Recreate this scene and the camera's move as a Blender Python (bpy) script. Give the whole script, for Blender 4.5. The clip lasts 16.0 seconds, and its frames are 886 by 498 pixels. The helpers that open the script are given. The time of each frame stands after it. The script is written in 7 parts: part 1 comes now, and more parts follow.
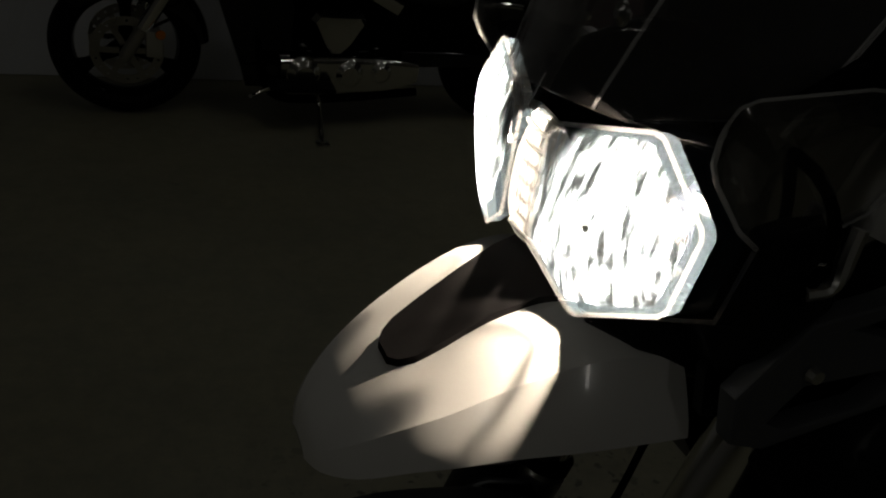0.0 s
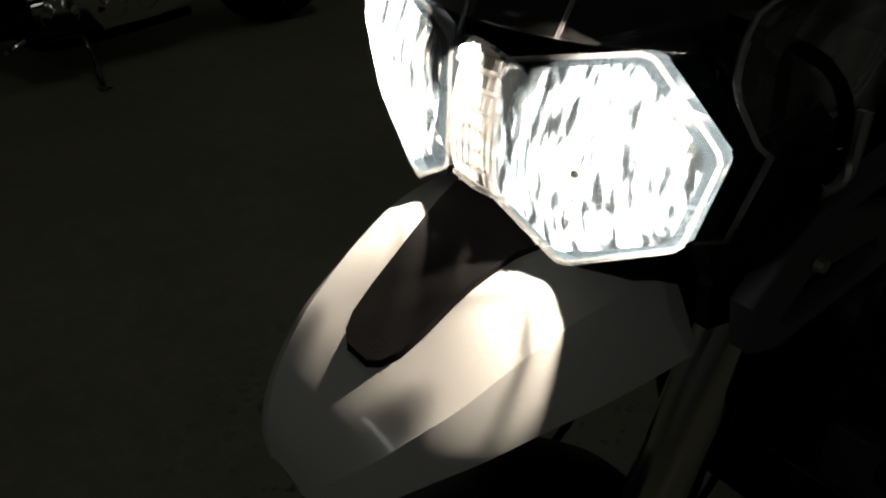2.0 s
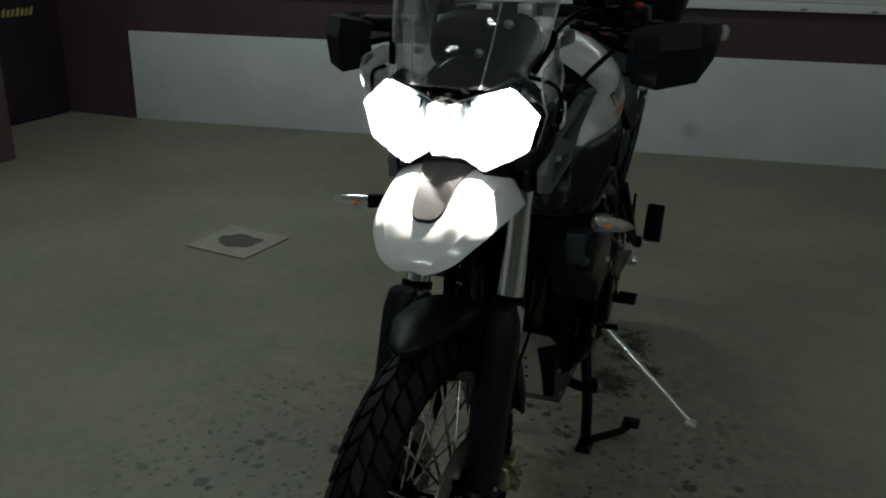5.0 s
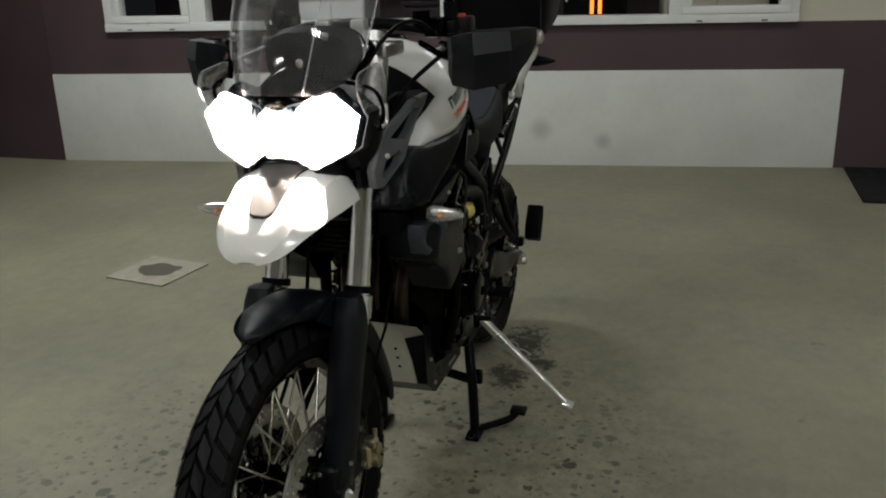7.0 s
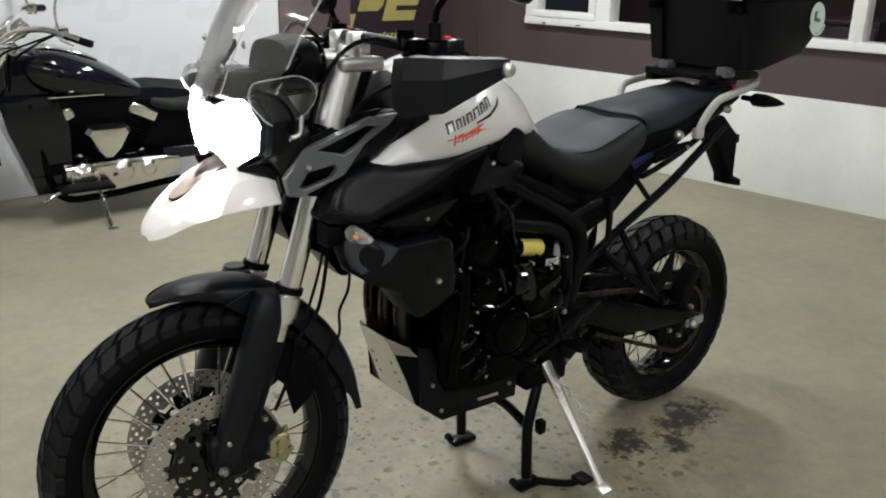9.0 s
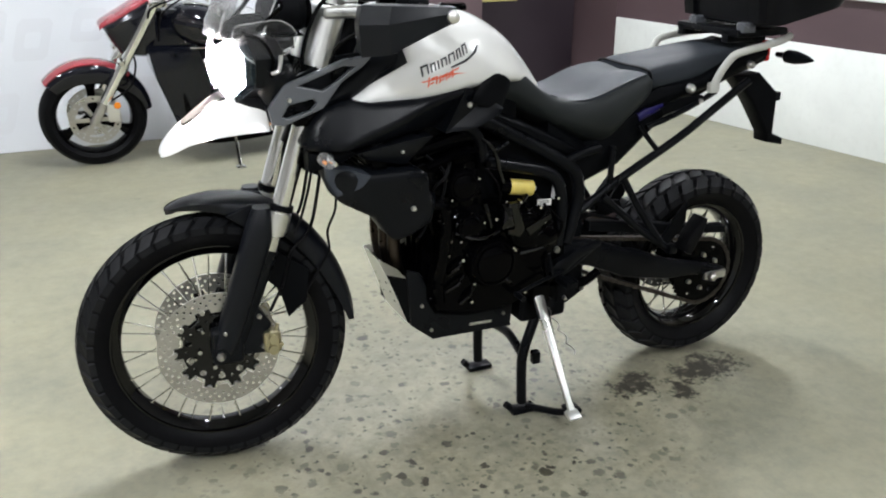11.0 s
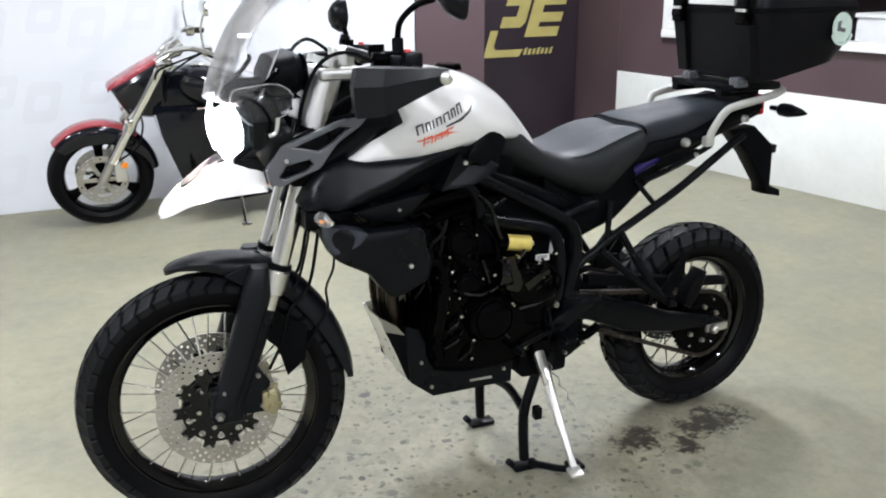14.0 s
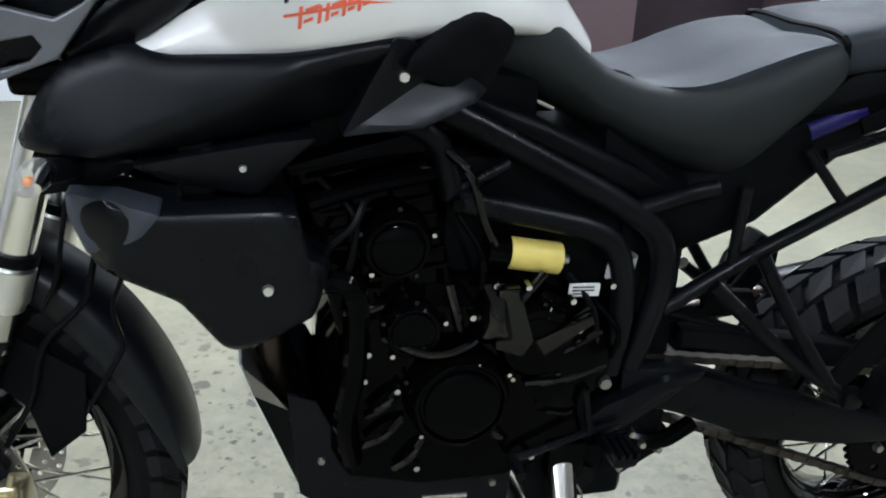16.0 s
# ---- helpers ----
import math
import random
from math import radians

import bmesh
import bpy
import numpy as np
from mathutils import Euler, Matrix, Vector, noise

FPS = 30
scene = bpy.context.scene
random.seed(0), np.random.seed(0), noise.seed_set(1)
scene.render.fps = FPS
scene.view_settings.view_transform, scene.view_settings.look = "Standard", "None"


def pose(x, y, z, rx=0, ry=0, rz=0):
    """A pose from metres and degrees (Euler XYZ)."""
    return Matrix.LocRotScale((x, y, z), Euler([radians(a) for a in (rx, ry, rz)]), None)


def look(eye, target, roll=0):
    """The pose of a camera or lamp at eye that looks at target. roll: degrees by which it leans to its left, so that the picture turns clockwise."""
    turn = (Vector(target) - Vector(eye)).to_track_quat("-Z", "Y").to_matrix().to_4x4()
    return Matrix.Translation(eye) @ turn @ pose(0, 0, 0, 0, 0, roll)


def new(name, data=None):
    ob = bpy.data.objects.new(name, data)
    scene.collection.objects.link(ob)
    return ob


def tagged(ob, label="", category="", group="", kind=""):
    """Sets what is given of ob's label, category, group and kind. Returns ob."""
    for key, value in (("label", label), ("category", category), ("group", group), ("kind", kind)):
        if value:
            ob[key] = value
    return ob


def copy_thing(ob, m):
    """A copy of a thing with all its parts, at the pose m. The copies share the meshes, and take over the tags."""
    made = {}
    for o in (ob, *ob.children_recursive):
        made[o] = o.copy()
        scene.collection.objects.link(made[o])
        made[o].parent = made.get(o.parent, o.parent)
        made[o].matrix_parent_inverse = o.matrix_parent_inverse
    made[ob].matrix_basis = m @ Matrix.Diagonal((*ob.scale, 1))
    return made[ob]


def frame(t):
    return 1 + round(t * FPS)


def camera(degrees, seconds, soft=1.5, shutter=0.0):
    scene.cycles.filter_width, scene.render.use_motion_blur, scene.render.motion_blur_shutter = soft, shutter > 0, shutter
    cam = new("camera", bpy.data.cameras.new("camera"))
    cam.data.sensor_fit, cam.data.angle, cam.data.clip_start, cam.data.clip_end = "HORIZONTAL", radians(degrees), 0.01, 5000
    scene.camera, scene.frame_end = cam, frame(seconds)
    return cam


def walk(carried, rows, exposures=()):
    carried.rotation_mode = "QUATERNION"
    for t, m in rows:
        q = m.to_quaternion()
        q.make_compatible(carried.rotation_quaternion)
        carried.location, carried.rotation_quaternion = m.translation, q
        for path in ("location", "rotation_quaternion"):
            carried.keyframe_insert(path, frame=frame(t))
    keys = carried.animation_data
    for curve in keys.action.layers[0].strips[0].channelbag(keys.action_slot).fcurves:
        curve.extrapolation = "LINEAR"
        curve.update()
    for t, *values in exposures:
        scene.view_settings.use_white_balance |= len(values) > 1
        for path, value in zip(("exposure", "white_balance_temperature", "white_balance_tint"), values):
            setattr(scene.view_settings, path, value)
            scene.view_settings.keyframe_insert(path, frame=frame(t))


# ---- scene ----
cam = camera(53.8, 16.0, soft=2.0)
PATH = [
    (0, (-0.214, -0.494, 1.293), (0.53, 1.144, 0.418), 8.5),
    (0.5, (-0.2, -0.467, 1.29), (0.629, 1.082, 0.335), 7.3),
    (1, (-0.278, -0.42, 1.302), (0.78, 0.968, 0.326), 6.7),
    (1.5, (-0.283, -0.366, 1.287), (0.761, 0.958, 0.211), 2.7),
    (2, (-0.254, -0.364, 1.298), (0.81, 0.952, 0.232), 1.3),
    (2.5, (-0.278, -0.353, 1.311), (0.857, 0.914, 0.258), 2.1),
    (3, (-0.433, -0.326, 1.326), (1.041, 0.654, 0.396), 3.5),
    (3.5, (-0.63, -0.401, 1.344), (1.028, 0.385, 0.548), 5.1),
    (4, (-0.86, -0.475, 1.352), (0.771, 0.329, 0.518), -1.1),
    (4.2, (-0.967, -0.479, 1.373), (0.729, 0.236, 0.588), 1.3),
    (6.3, (-1.495, -0.551, 1.408), (0.307, 0.033, 0.766), -1.7),
    (6.5, (-1.481, -0.589, 1.404), (0.313, 0.009, 0.754), -2.5),
    (7, (-1.384, -0.761, 1.378), (0.43, -0.201, 0.748), -1.6),
    (7.5, (-1.191, -0.972, 1.356), (0.595, -0.35, 0.706), 0.5),
    (8, (-1.048, -1.255, 1.394), (0.555, -0.261, 0.728), -2.0),
    (8.5, (-0.868, -1.491, 1.414), (0.504, -0.195, 0.752), -1.4),
    (9, (-0.633, -1.68, 1.422), (0.532, -0.186, 0.785), 1.3),
    (9.5, (-0.453, -1.93, 1.42), (0.491, -0.31, 0.724), 1.4),
    (12, (-0.315, -2.178, 1.439), (0.462, -0.475, 0.734), 0.3),
    (12.5, (-0.314, -2.19, 1.451), (0.469, -0.471, 0.794), -0.1),
    (13, (-0.311, -2.192, 1.45), (0.472, -0.462, 0.821), -0.3),
    (13.5, (-0.308, -2.187, 1.45), (0.482, -0.455, 0.834), -0.5),
    (14, (-0.298, -2.171, 1.439), (0.487, -0.434, 0.833), -0.5),
    (14.5, (-0.247, -2.118, 1.41), (0.516, -0.377, 0.788), 0.2),
    (15, (-0.08, -1.836, 1.332), (0.641, -0.099, 0.651), 1.7),
    (15.5, (0.176, -1.503, 1.25), (0.778, 0.258, 0.52), 1.4),
    (16, (0.483, -1.171, 1.18), (0.9, 0.624, 0.402), 2.4),
]
EXPOSURE = [(0.0, -5.85, 6950, 14), (0.7, -5.75, 6900, 14), (1.4, -5.72, 6450, 12), (1.8, -5.75, 6500, 12), (2.5, -5.9, 6950, 14), (3.0, -5.85, 6950, 13), (3.5, -5.15, 6300, 9), (4.0, -3.6, 5750, 5), (4.2, -3.35, 5750, 5), (6.3, -1.8, 6350, 11),
            (7.0, -1.36, 6500, 14), (7.5, -0.98, 6500, 13), (8.0, -0.73, 6520, 16), (8.5, -0.57, 6500, 18), (9.0, -0.35, 6460, 17), (9.5, -0.03, 6300, 15), (10.5, 0.18, 6100, 17), (12.0, 0.3, 6080, 19), (12.5, 0.3, 6050, 20),
            (14.5, 0.32, 6000, 20), (15.5, 0.33, 5930, 17), (16.0, 0.28, 5650, 16)]
walk(cam, [(t, look(eye, target, roll)) for t, eye, target, roll in PATH], EXPOSURE)

# ---- light ----
world = bpy.data.worlds.new("room_ambient")
world.use_nodes = True
world.node_tree.nodes["Background"].inputs["Color"].default_value = (0.8, 0.9, 1.0, 1)
world.node_tree.nodes["Background"].inputs["Strength"].default_value = 0.02
scene.world = world
CEILING = 3.1
TUBES = [(-1.7, -2.3, 95.0), (-2.6, 0.6, 100.0), (0.8, -3.9, 106.0), (0.6, 1.6, 90.0), (3.0, -1.0, 46.0), (2.6, 2.4, 102.0)]


def tube_lamp(x, y, power):
    lamp = bpy.data.lights.new("ceiling_tube", "AREA")
    lamp.shape, lamp.size, lamp.size_y = "RECTANGLE", 1.2, 0.16
    lamp.energy, lamp.color = power, (0.96, 1.0, 0.95)
    ob = new("ceiling_tube", lamp)
    ob.matrix_world = pose(x, y, CEILING - 0.075, 0, 0, 90)


for tx, ty, watts in TUBES:
    tube_lamp(tx, ty, watts)


# ---- helpers of the build ----
def part(name, bm, material, parent=None, label="", smooth=35, kind=""):
    """Links a bmesh, given in world metres, as one mesh under a thing or a part."""
    mesh = bpy.data.meshes.new(name)
    bmesh.ops.recalc_face_normals(bm, faces=bm.faces)
    bm.to_mesh(mesh)
    bm.free()
    for mt in (material if isinstance(material, (list, tuple)) else [material]):
        mesh.materials.append(mt)
    if smooth:
        mesh.polygons.foreach_set("use_smooth", [True] * len(mesh.polygons))
        mesh.set_sharp_from_angle(angle=radians(smooth))
    ob = new(name, mesh)
    if parent:
        ob.parent = parent
        ob.matrix_parent_inverse = Matrix.Translation(BASES.get(parent.name, (0, 0, 0))).inverted()
    if label or kind:
        tagged(ob, label, kind=kind)
    return ob


def again(ob, m):
    """Another object on the same mesh, moved by m."""
    o = new(ob.name.split(".")[0], ob.data)
    o.parent, o.matrix_parent_inverse = ob.parent, ob.matrix_parent_inverse
    o.matrix_basis = m
    return o


BASES = {}


def thing(name, base, label, category, group=""):
    ob = new(name)
    ob.location = base
    BASES[ob.name] = base
    return tagged(ob, label, category, group)


def spline(pts, n):
    """Points along a smooth curve through pts (any dimension), n to a span."""
    p = np.array(pts, float)
    q = np.vstack([2 * p[0] - p[1], p, 2 * p[-1] - p[-2]])
    out = []
    for i in range(len(p) - 1):
        a, b, c, d = q[i:i + 4]
        for t in np.linspace(0, 1, n, endpoint=False):
            out.append(0.5 * (2 * b + (c - a) * t + (2 * a - 5 * b + 4 * c - d) * t * t + (3 * b - a - 3 * c + d) * t ** 3))
    return np.array(out + [p[-1]])


def loft(rings, bm=None, caps=True, closed=True):
    bm = bm or bmesh.new()
    vs = [[bm.verts.new(tuple(p)) for p in r] for r in rings]
    for a, b in zip(vs, vs[1:]):
        n = len(a)
        for i in range(n if closed else n - 1):
            j = (i + 1) % n
            bm.faces.new((a[i], a[j], b[j], b[i]))
    if caps and closed:
        bm.faces.new(vs[0])
        bm.faces.new(vs[-1][::-1])
    return bm


def tube(pts, r, bm=None, n=8, smooth=4, r1=None):
    """A round bar along pts, smoothed."""
    p = spline(pts, smooth) if smooth and len(pts) > 2 else np.array(pts, float)
    rings = []
    up = Vector((0.3, 0.5, 0.8)).normalized()
    for i, c in enumerate(p):
        d = Vector(p[min(i + 1, len(p) - 1)] - p[max(i - 1, 0)]).normalized()
        a = d.cross(up)
        if a.length < 0.15:
            a = d.cross(Vector((1, 0, 0)))
        a.normalize()
        b = d.cross(a)
        k = i / max(1, len(p) - 1)
        rad = r if r1 is None else r + (r1 - r) * k
        rings.append([Vector(c) + rad * (math.cos(t) * a + math.sin(t) * b) for t in np.linspace(0, 2 * math.pi, n, endpoint=False)])
    return loft(rings, bm)


def lathe(profile, n=48, bm=None, closed=False):
    """Profile of (radius, along) turned about the y axis."""
    bm = bm or bmesh.new()
    rings = []
    for k in range(n):
        c, s = math.cos(2 * math.pi * k / n), math.sin(2 * math.pi * k / n)
        rings.append([bm.verts.new((r * c, a, r * s)) for r, a in profile])
    m = len(profile)
    for k in range(n):
        a, b = rings[k], rings[(k + 1) % n]
        for i in range(m if closed else m - 1):
            j = (i + 1) % m
            bm.faces.new((a[i], a[j], b[j], b[i]))
    bmesh.ops.remove_doubles(bm, verts=bm.verts, dist=1e-6)
    return bm


def moved(bm, m):
    bmesh.ops.transform(bm, matrix=m, verts=bm.verts)
    return bm


def joined(*bms):
    """One bmesh out of several."""
    out = bmesh.new()
    for b in bms:
        tmp = bpy.data.meshes.new("tmp")
        b.to_mesh(tmp)
        b.free()
        out.from_mesh(tmp)
        bpy.data.meshes.remove(tmp)
    return out


def box(lo, hi, bevel=0.0, seg=2):
    bm = bmesh.new()
    bmesh.ops.create_cube(bm, size=1)
    lo, hi = Vector(lo), Vector(hi)
    moved(bm, Matrix.LocRotScale((lo + hi) / 2, None, hi - lo))
    if bevel:
        bmesh.ops.bevel(bm, geom=bm.edges[:], offset=bevel, segments=seg, affect="EDGES", profile=0.6)
    return bm


def plate(outline, y0, y1, holes=(), bevel=0.0):
    """A flat piece, its outline in (x, z), between two y, with holes through it."""
    cu = bpy.data.curves.new("tmp", "CURVE")
    cu.dimensions, cu.fill_mode = "2D", "BOTH"
    cu.extrude, cu.bevel_depth, cu.bevel_resolution, cu.offset = max(1e-4, abs(y1 - y0) / 2 - bevel), bevel, 1, -bevel
    for loop in (outline, *holes):
        sp = cu.splines.new("POLY")
        sp.points.add(len(loop) - 1)
        for v, (x, z) in zip(sp.points, loop):
            v.co = (x, z, 0, 1)
        sp.use_cyclic_u = True
    ob = bpy.data.objects.new("tmp", cu)
    mesh = bpy.data.meshes.new_from_object(ob)
    bm = bmesh.new()
    bm.from_mesh(mesh)
    bpy.data.objects.remove(ob), bpy.data.curves.remove(cu), bpy.data.meshes.remove(mesh)
    mid = (y0 + y1) / 2
    for v in bm.verts:
        v.co = (v.co.x, mid + v.co.z, v.co.y)
    return bm


def ring_pts(cx, cz, r, n=10, start=0.0):
    return [(cx + r * math.cos(start + 2 * math.pi * k / n), cz + r * math.sin(start + 2 * math.pi * k / n)) for k in range(n)]


def pillow(outline, y_edge, y_mid, y_back, rings=5, n=4, power=2.0, centre=None, rounded=True):
    """A domed panel: its outline in (x, z) at y_edge, swelling to y_mid, closed behind at y_back."""
    p = np.array(outline, float)
    if rounded:
        q = np.vstack([p, p[:1]])
        fine = []
        for a, b in zip(q, q[1:]):
            for t in (0.08, 0.36, 0.64, 0.92):
                fine.append(a + (b - a) * t)
        p = np.array(fine)
    c = np.array(centre) if centre is not None else p.mean(0)
    loops = [[(x, y_back, z) for x, z in c + (p - c) * 0.985]]
    for k in np.linspace(1, 0.08, rings + 2):
        y = y_edge + (y_mid - y_edge) * (1 - k ** power)
        loops.append([(x, y, z) for x, z in c + (p - c) * k])
    return loft(loops)


def softened(outline, r):
    """The outline with each corner cut by a short curve."""
    p = [np.array(q, float) for q in outline]
    out = []
    for i, b in enumerate(p):
        a, c = p[i - 1], p[(i + 1) % len(p)]
        u, v = a - b, c - b
        lu, lv = np.hypot(*u), np.hypot(*v)
        k = min(r, 0.4 * lu, 0.4 * lv)
        s, e = b + u / lu * k, b + v / lv * k
        out += [tuple(s), tuple(0.25 * s + 0.5 * b + 0.25 * e), tuple(e)]
    return out


def relief(outline, side, depth, back, step=0.016, roll=0.006, r=0.006, creases=()):
    """A moulded panel: its outline in (x, z), its face at depth(x, z) from the middle plane, its rim rolled back."""
    pts = softened(outline, r)
    bm = bmesh.new()
    bm.faces.new([bm.verts.new((x, 0, z)) for x, z in pts])
    p = np.array(pts)
    for axis, lo, hi in ((0, p[:, 0].min(), p[:, 0].max()), (2, p[:, 1].min(), p[:, 1].max())):
        for c in np.arange(lo + step, hi, step):
            co, no = [0, 0, 0], [0, 0, 0]
            co[axis], no[axis] = c, 1
            bmesh.ops.bisect_plane(bm, geom=bm.verts[:] + bm.edges[:] + bm.faces[:], plane_co=co, plane_no=no)
    for x0, z0, x1, z1 in creases:
        bmesh.ops.bisect_plane(bm, geom=bm.verts[:] + bm.edges[:] + bm.faces[:], plane_co=(x0, 0, z0), plane_no=(z1 - z0, 0, x0 - x1))
    q = np.roll(p, -1, 0)
    for v in bm.verts:
        xz = np.array((v.co.x, v.co.z))
        t = np.clip(((xz - p) * (q - p)).sum(1) / np.maximum(((q - p) ** 2).sum(1), 1e-12), 0, 1)
        away = np.hypot(*(xz - p - (q - p) * t[:, None]).T).min()
        v.co.y = side * (depth(v.co.x, v.co.z) - roll * max(0.0, 1 - away / 0.014) ** 2)
    rim = [e for e in bm.edges if e.is_boundary]
    grown = bmesh.ops.extrude_edge_only(bm, edges=rim)["geom"]
    for v in grown:
        if isinstance(v, bmesh.types.BMVert):
            v.co.y = side * back
    return bm


def egg(w, z0, z1, n=20, e=2.6, top=None):
    """A rounded section in (y, z) of half width w from z0 to z1."""
    out = []
    for t in np.linspace(0, 2 * math.pi, n, endpoint=False):
        c, s = math.cos(t), math.sin(t)
        ee = e if s < 0 or top is None else top
        out.append((w * math.copysign(abs(c) ** (2 / ee), c), (z0 + z1) / 2 + (z1 - z0) / 2 * math.copysign(abs(s) ** (2 / ee), s)))
    return out


def bolt_bm(at, r=0.007, h=0.006, axis="y", side=-1):
    bm = bmesh.new()
    bmesh.ops.create_cone(bm, cap_ends=True, segments=8, radius1=r, radius2=r * 0.8, depth=h)
    turn = pose(0, 0, 0, 90 * -side, 0, 0) if axis == "y" else (pose(0, 0, 0, 0, -90, 0) if axis == "x" else Matrix())
    return moved(bm, Matrix.Translation(at) @ turn)


# ---- materials ----
def mat(name, color, rough=0.5, metal=0.0, vary=0.15, scale=8.0, grain=0.0, grain_scale=400.0, coat=0.0, rough_vary=0.1, dust=0.0, spec=0.5):
    """A surface: its colour varied in large patches, roughness varied, fine grain as bump, and a film of dust."""
    m = bpy.data.materials.new(name)
    m.use_nodes = True
    nt = m.node_tree
    b = nt.nodes["Principled BSDF"]
    co = nt.nodes.new("ShaderNodeTexCoord")
    big = nt.nodes.new("ShaderNodeTexNoise")
    big.inputs["Scale"].default_value, big.inputs["Detail"].default_value = scale, 6
    nt.links.new(co.outputs["Object"], big.inputs["Vector"])
    ramp = nt.nodes.new("ShaderNodeMapRange")
    ramp.inputs["From Min"].default_value, ramp.inputs["From Max"].default_value = 0.3, 0.7
    ramp.inputs["To Min"].default_value, ramp.inputs["To Max"].default_value = 1 - vary, 1 + vary
    nt.links.new(big.outputs["Fac"], ramp.inputs["Value"])
    mul = nt.nodes.new("ShaderNodeMix")
    mul.data_type, mul.blend_type = "RGBA", "MULTIPLY"
    mul.inputs["Factor"].default_value = 1.0
    mul.inputs["A"].default_value = (*color, 1)
    nt.links.new(ramp.outputs["Result"], mul.inputs["B"])
    last = mul.outputs["Result"]
    if dust:
        fine = nt.nodes.new("ShaderNodeTexNoise")
        fine.inputs["Scale"].default_value, fine.inputs["Detail"].default_value = scale * 9, 8
        nt.links.new(co.outputs["Object"], fine.inputs["Vector"])
        dr = nt.nodes.new("ShaderNodeMapRange")
        dr.inputs["From Min"].default_value, dr.inputs["From Max"].default_value = 0.5, 0.8
        dr.inputs["To Max"].default_value = dust
        nt.links.new(fine.outputs["Fac"], dr.inputs["Value"])
        dm = nt.nodes.new("ShaderNodeMix")
        dm.data_type = "RGBA"
        dm.inputs["B"].default_value = (0.22, 0.21, 0.185, 1)
        nt.links.new(dr.outputs["Result"], dm.inputs["Factor"])
        nt.links.new(last, dm.inputs["A"])
        last = dm.outputs["Result"]
    nt.links.new(last, b.inputs["Base Color"])
    rr = nt.nodes.new("ShaderNodeMapRange")
    rr.inputs["From Min"].default_value, rr.inputs["From Max"].default_value = 0.3, 0.7
    rr.inputs["To Min"].default_value, rr.inputs["To Max"].default_value = max(0.02, rough - rough_vary), min(1, rough + rough_vary)
    nt.links.new(big.outputs["Fac"], rr.inputs["Value"])
    nt.links.new(rr.outputs["Result"], b.inputs["Roughness"])
    b.inputs["Metallic"].default_value = metal
    b.inputs["Specular IOR Level"].default_value = spec
    b.inputs["Coat Weight"].default_value = coat
    b.inputs["Coat Roughness"].default_value = 0.06
    if grain:
        g = nt.nodes.new("ShaderNodeTexNoise")
        g.inputs["Scale"].default_value, g.inputs["Detail"].default_value = grain_scale, 3
        nt.links.new(co.outputs["Object"], g.inputs["Vector"])
        bp = nt.nodes.new("ShaderNodeBump")
        bp.inputs["Strength"].default_value, bp.inputs["Distance"].default_value = grain, 0.001
        nt.links.new(g.outputs["Fac"], bp.inputs["Height"])
        nt.links.new(bp.outputs["Normal"], b.inputs["Normal"])
    return m


def glass(name, color=(1, 1, 1), rough=0.02, ior=1.3):
    m = bpy.data.materials.new(name)
    m.use_nodes = True
    b = m.node_tree.nodes["Principled BSDF"]
    b.inputs["Base Color"].default_value = (*color, 1)
    b.inputs["Roughness"].default_value, b.inputs["IOR"].default_value = rough, ior
    b.inputs["Transmission Weight"].default_value = 1.0
    return m


def sheet_glass(name, tint=(1, 1, 1), gloss=0.12):
    """Thin clear sheet: see-through, with a sheen."""
    m = bpy.data.materials.new(name)
    m.use_nodes = True
    nt = m.node_tree
    nt.nodes.remove(nt.nodes["Principled BSDF"])
    tr, gl, mx, lw = (nt.nodes.new(k) for k in ("ShaderNodeBsdfTransparent", "ShaderNodeBsdfGlossy", "ShaderNodeMixShader", "ShaderNodeLayerWeight"))
    tr.inputs["Color"].default_value = (*tint, 1)
    gl.inputs["Roughness"].default_value = 0.03
    lw.inputs["Blend"].default_value = gloss
    weak = nt.nodes.new("ShaderNodeMath")
    weak.operation, weak.inputs[1].default_value = "MULTIPLY", 0.4 if gloss < 0.3 else 0.6
    nt.links.new(lw.outputs["Fresnel"], weak.inputs[0])
    nt.links.new(weak.outputs[0], mx.inputs["Fac"])
    nt.links.new(tr.outputs["BSDF"], mx.inputs[1])
    nt.links.new(gl.outputs["BSDF"], mx.inputs[2])
    nt.links.new(mx.outputs["Shader"], nt.nodes["Material Output"].inputs["Surface"])
    return m


def hazy(name, haze, gloss=0.1, shade=(1, 1, 1)):
    """Clear moulded plastic: see-through, a sheen, and a slight milky haze that light shows up."""
    m = sheet_glass(name, (0.97, 0.97, 0.97), gloss)
    nt = m.node_tree
    first_mix = nt.nodes["Material Output"].inputs["Surface"].links[0].from_node
    milk, back, both, mx = (nt.nodes.new(k) for k in ("ShaderNodeBsdfDiffuse", "ShaderNodeBsdfTranslucent", "ShaderNodeMixShader", "ShaderNodeMixShader"))
    milk.inputs["Color"].default_value = back.inputs["Color"].default_value = (*shade, 1)
    both.inputs["Fac"].default_value, mx.inputs["Fac"].default_value = 0.5, haze
    nt.links.new(milk.outputs["BSDF"], both.inputs[1])
    nt.links.new(back.outputs["BSDF"], both.inputs[2])
    nt.links.new(first_mix.outputs["Shader"], mx.inputs[1])
    nt.links.new(both.outputs["Shader"], mx.inputs[2])
    nt.links.new(mx.outputs["Shader"], nt.nodes["Material Output"].inputs["Surface"])
    return m


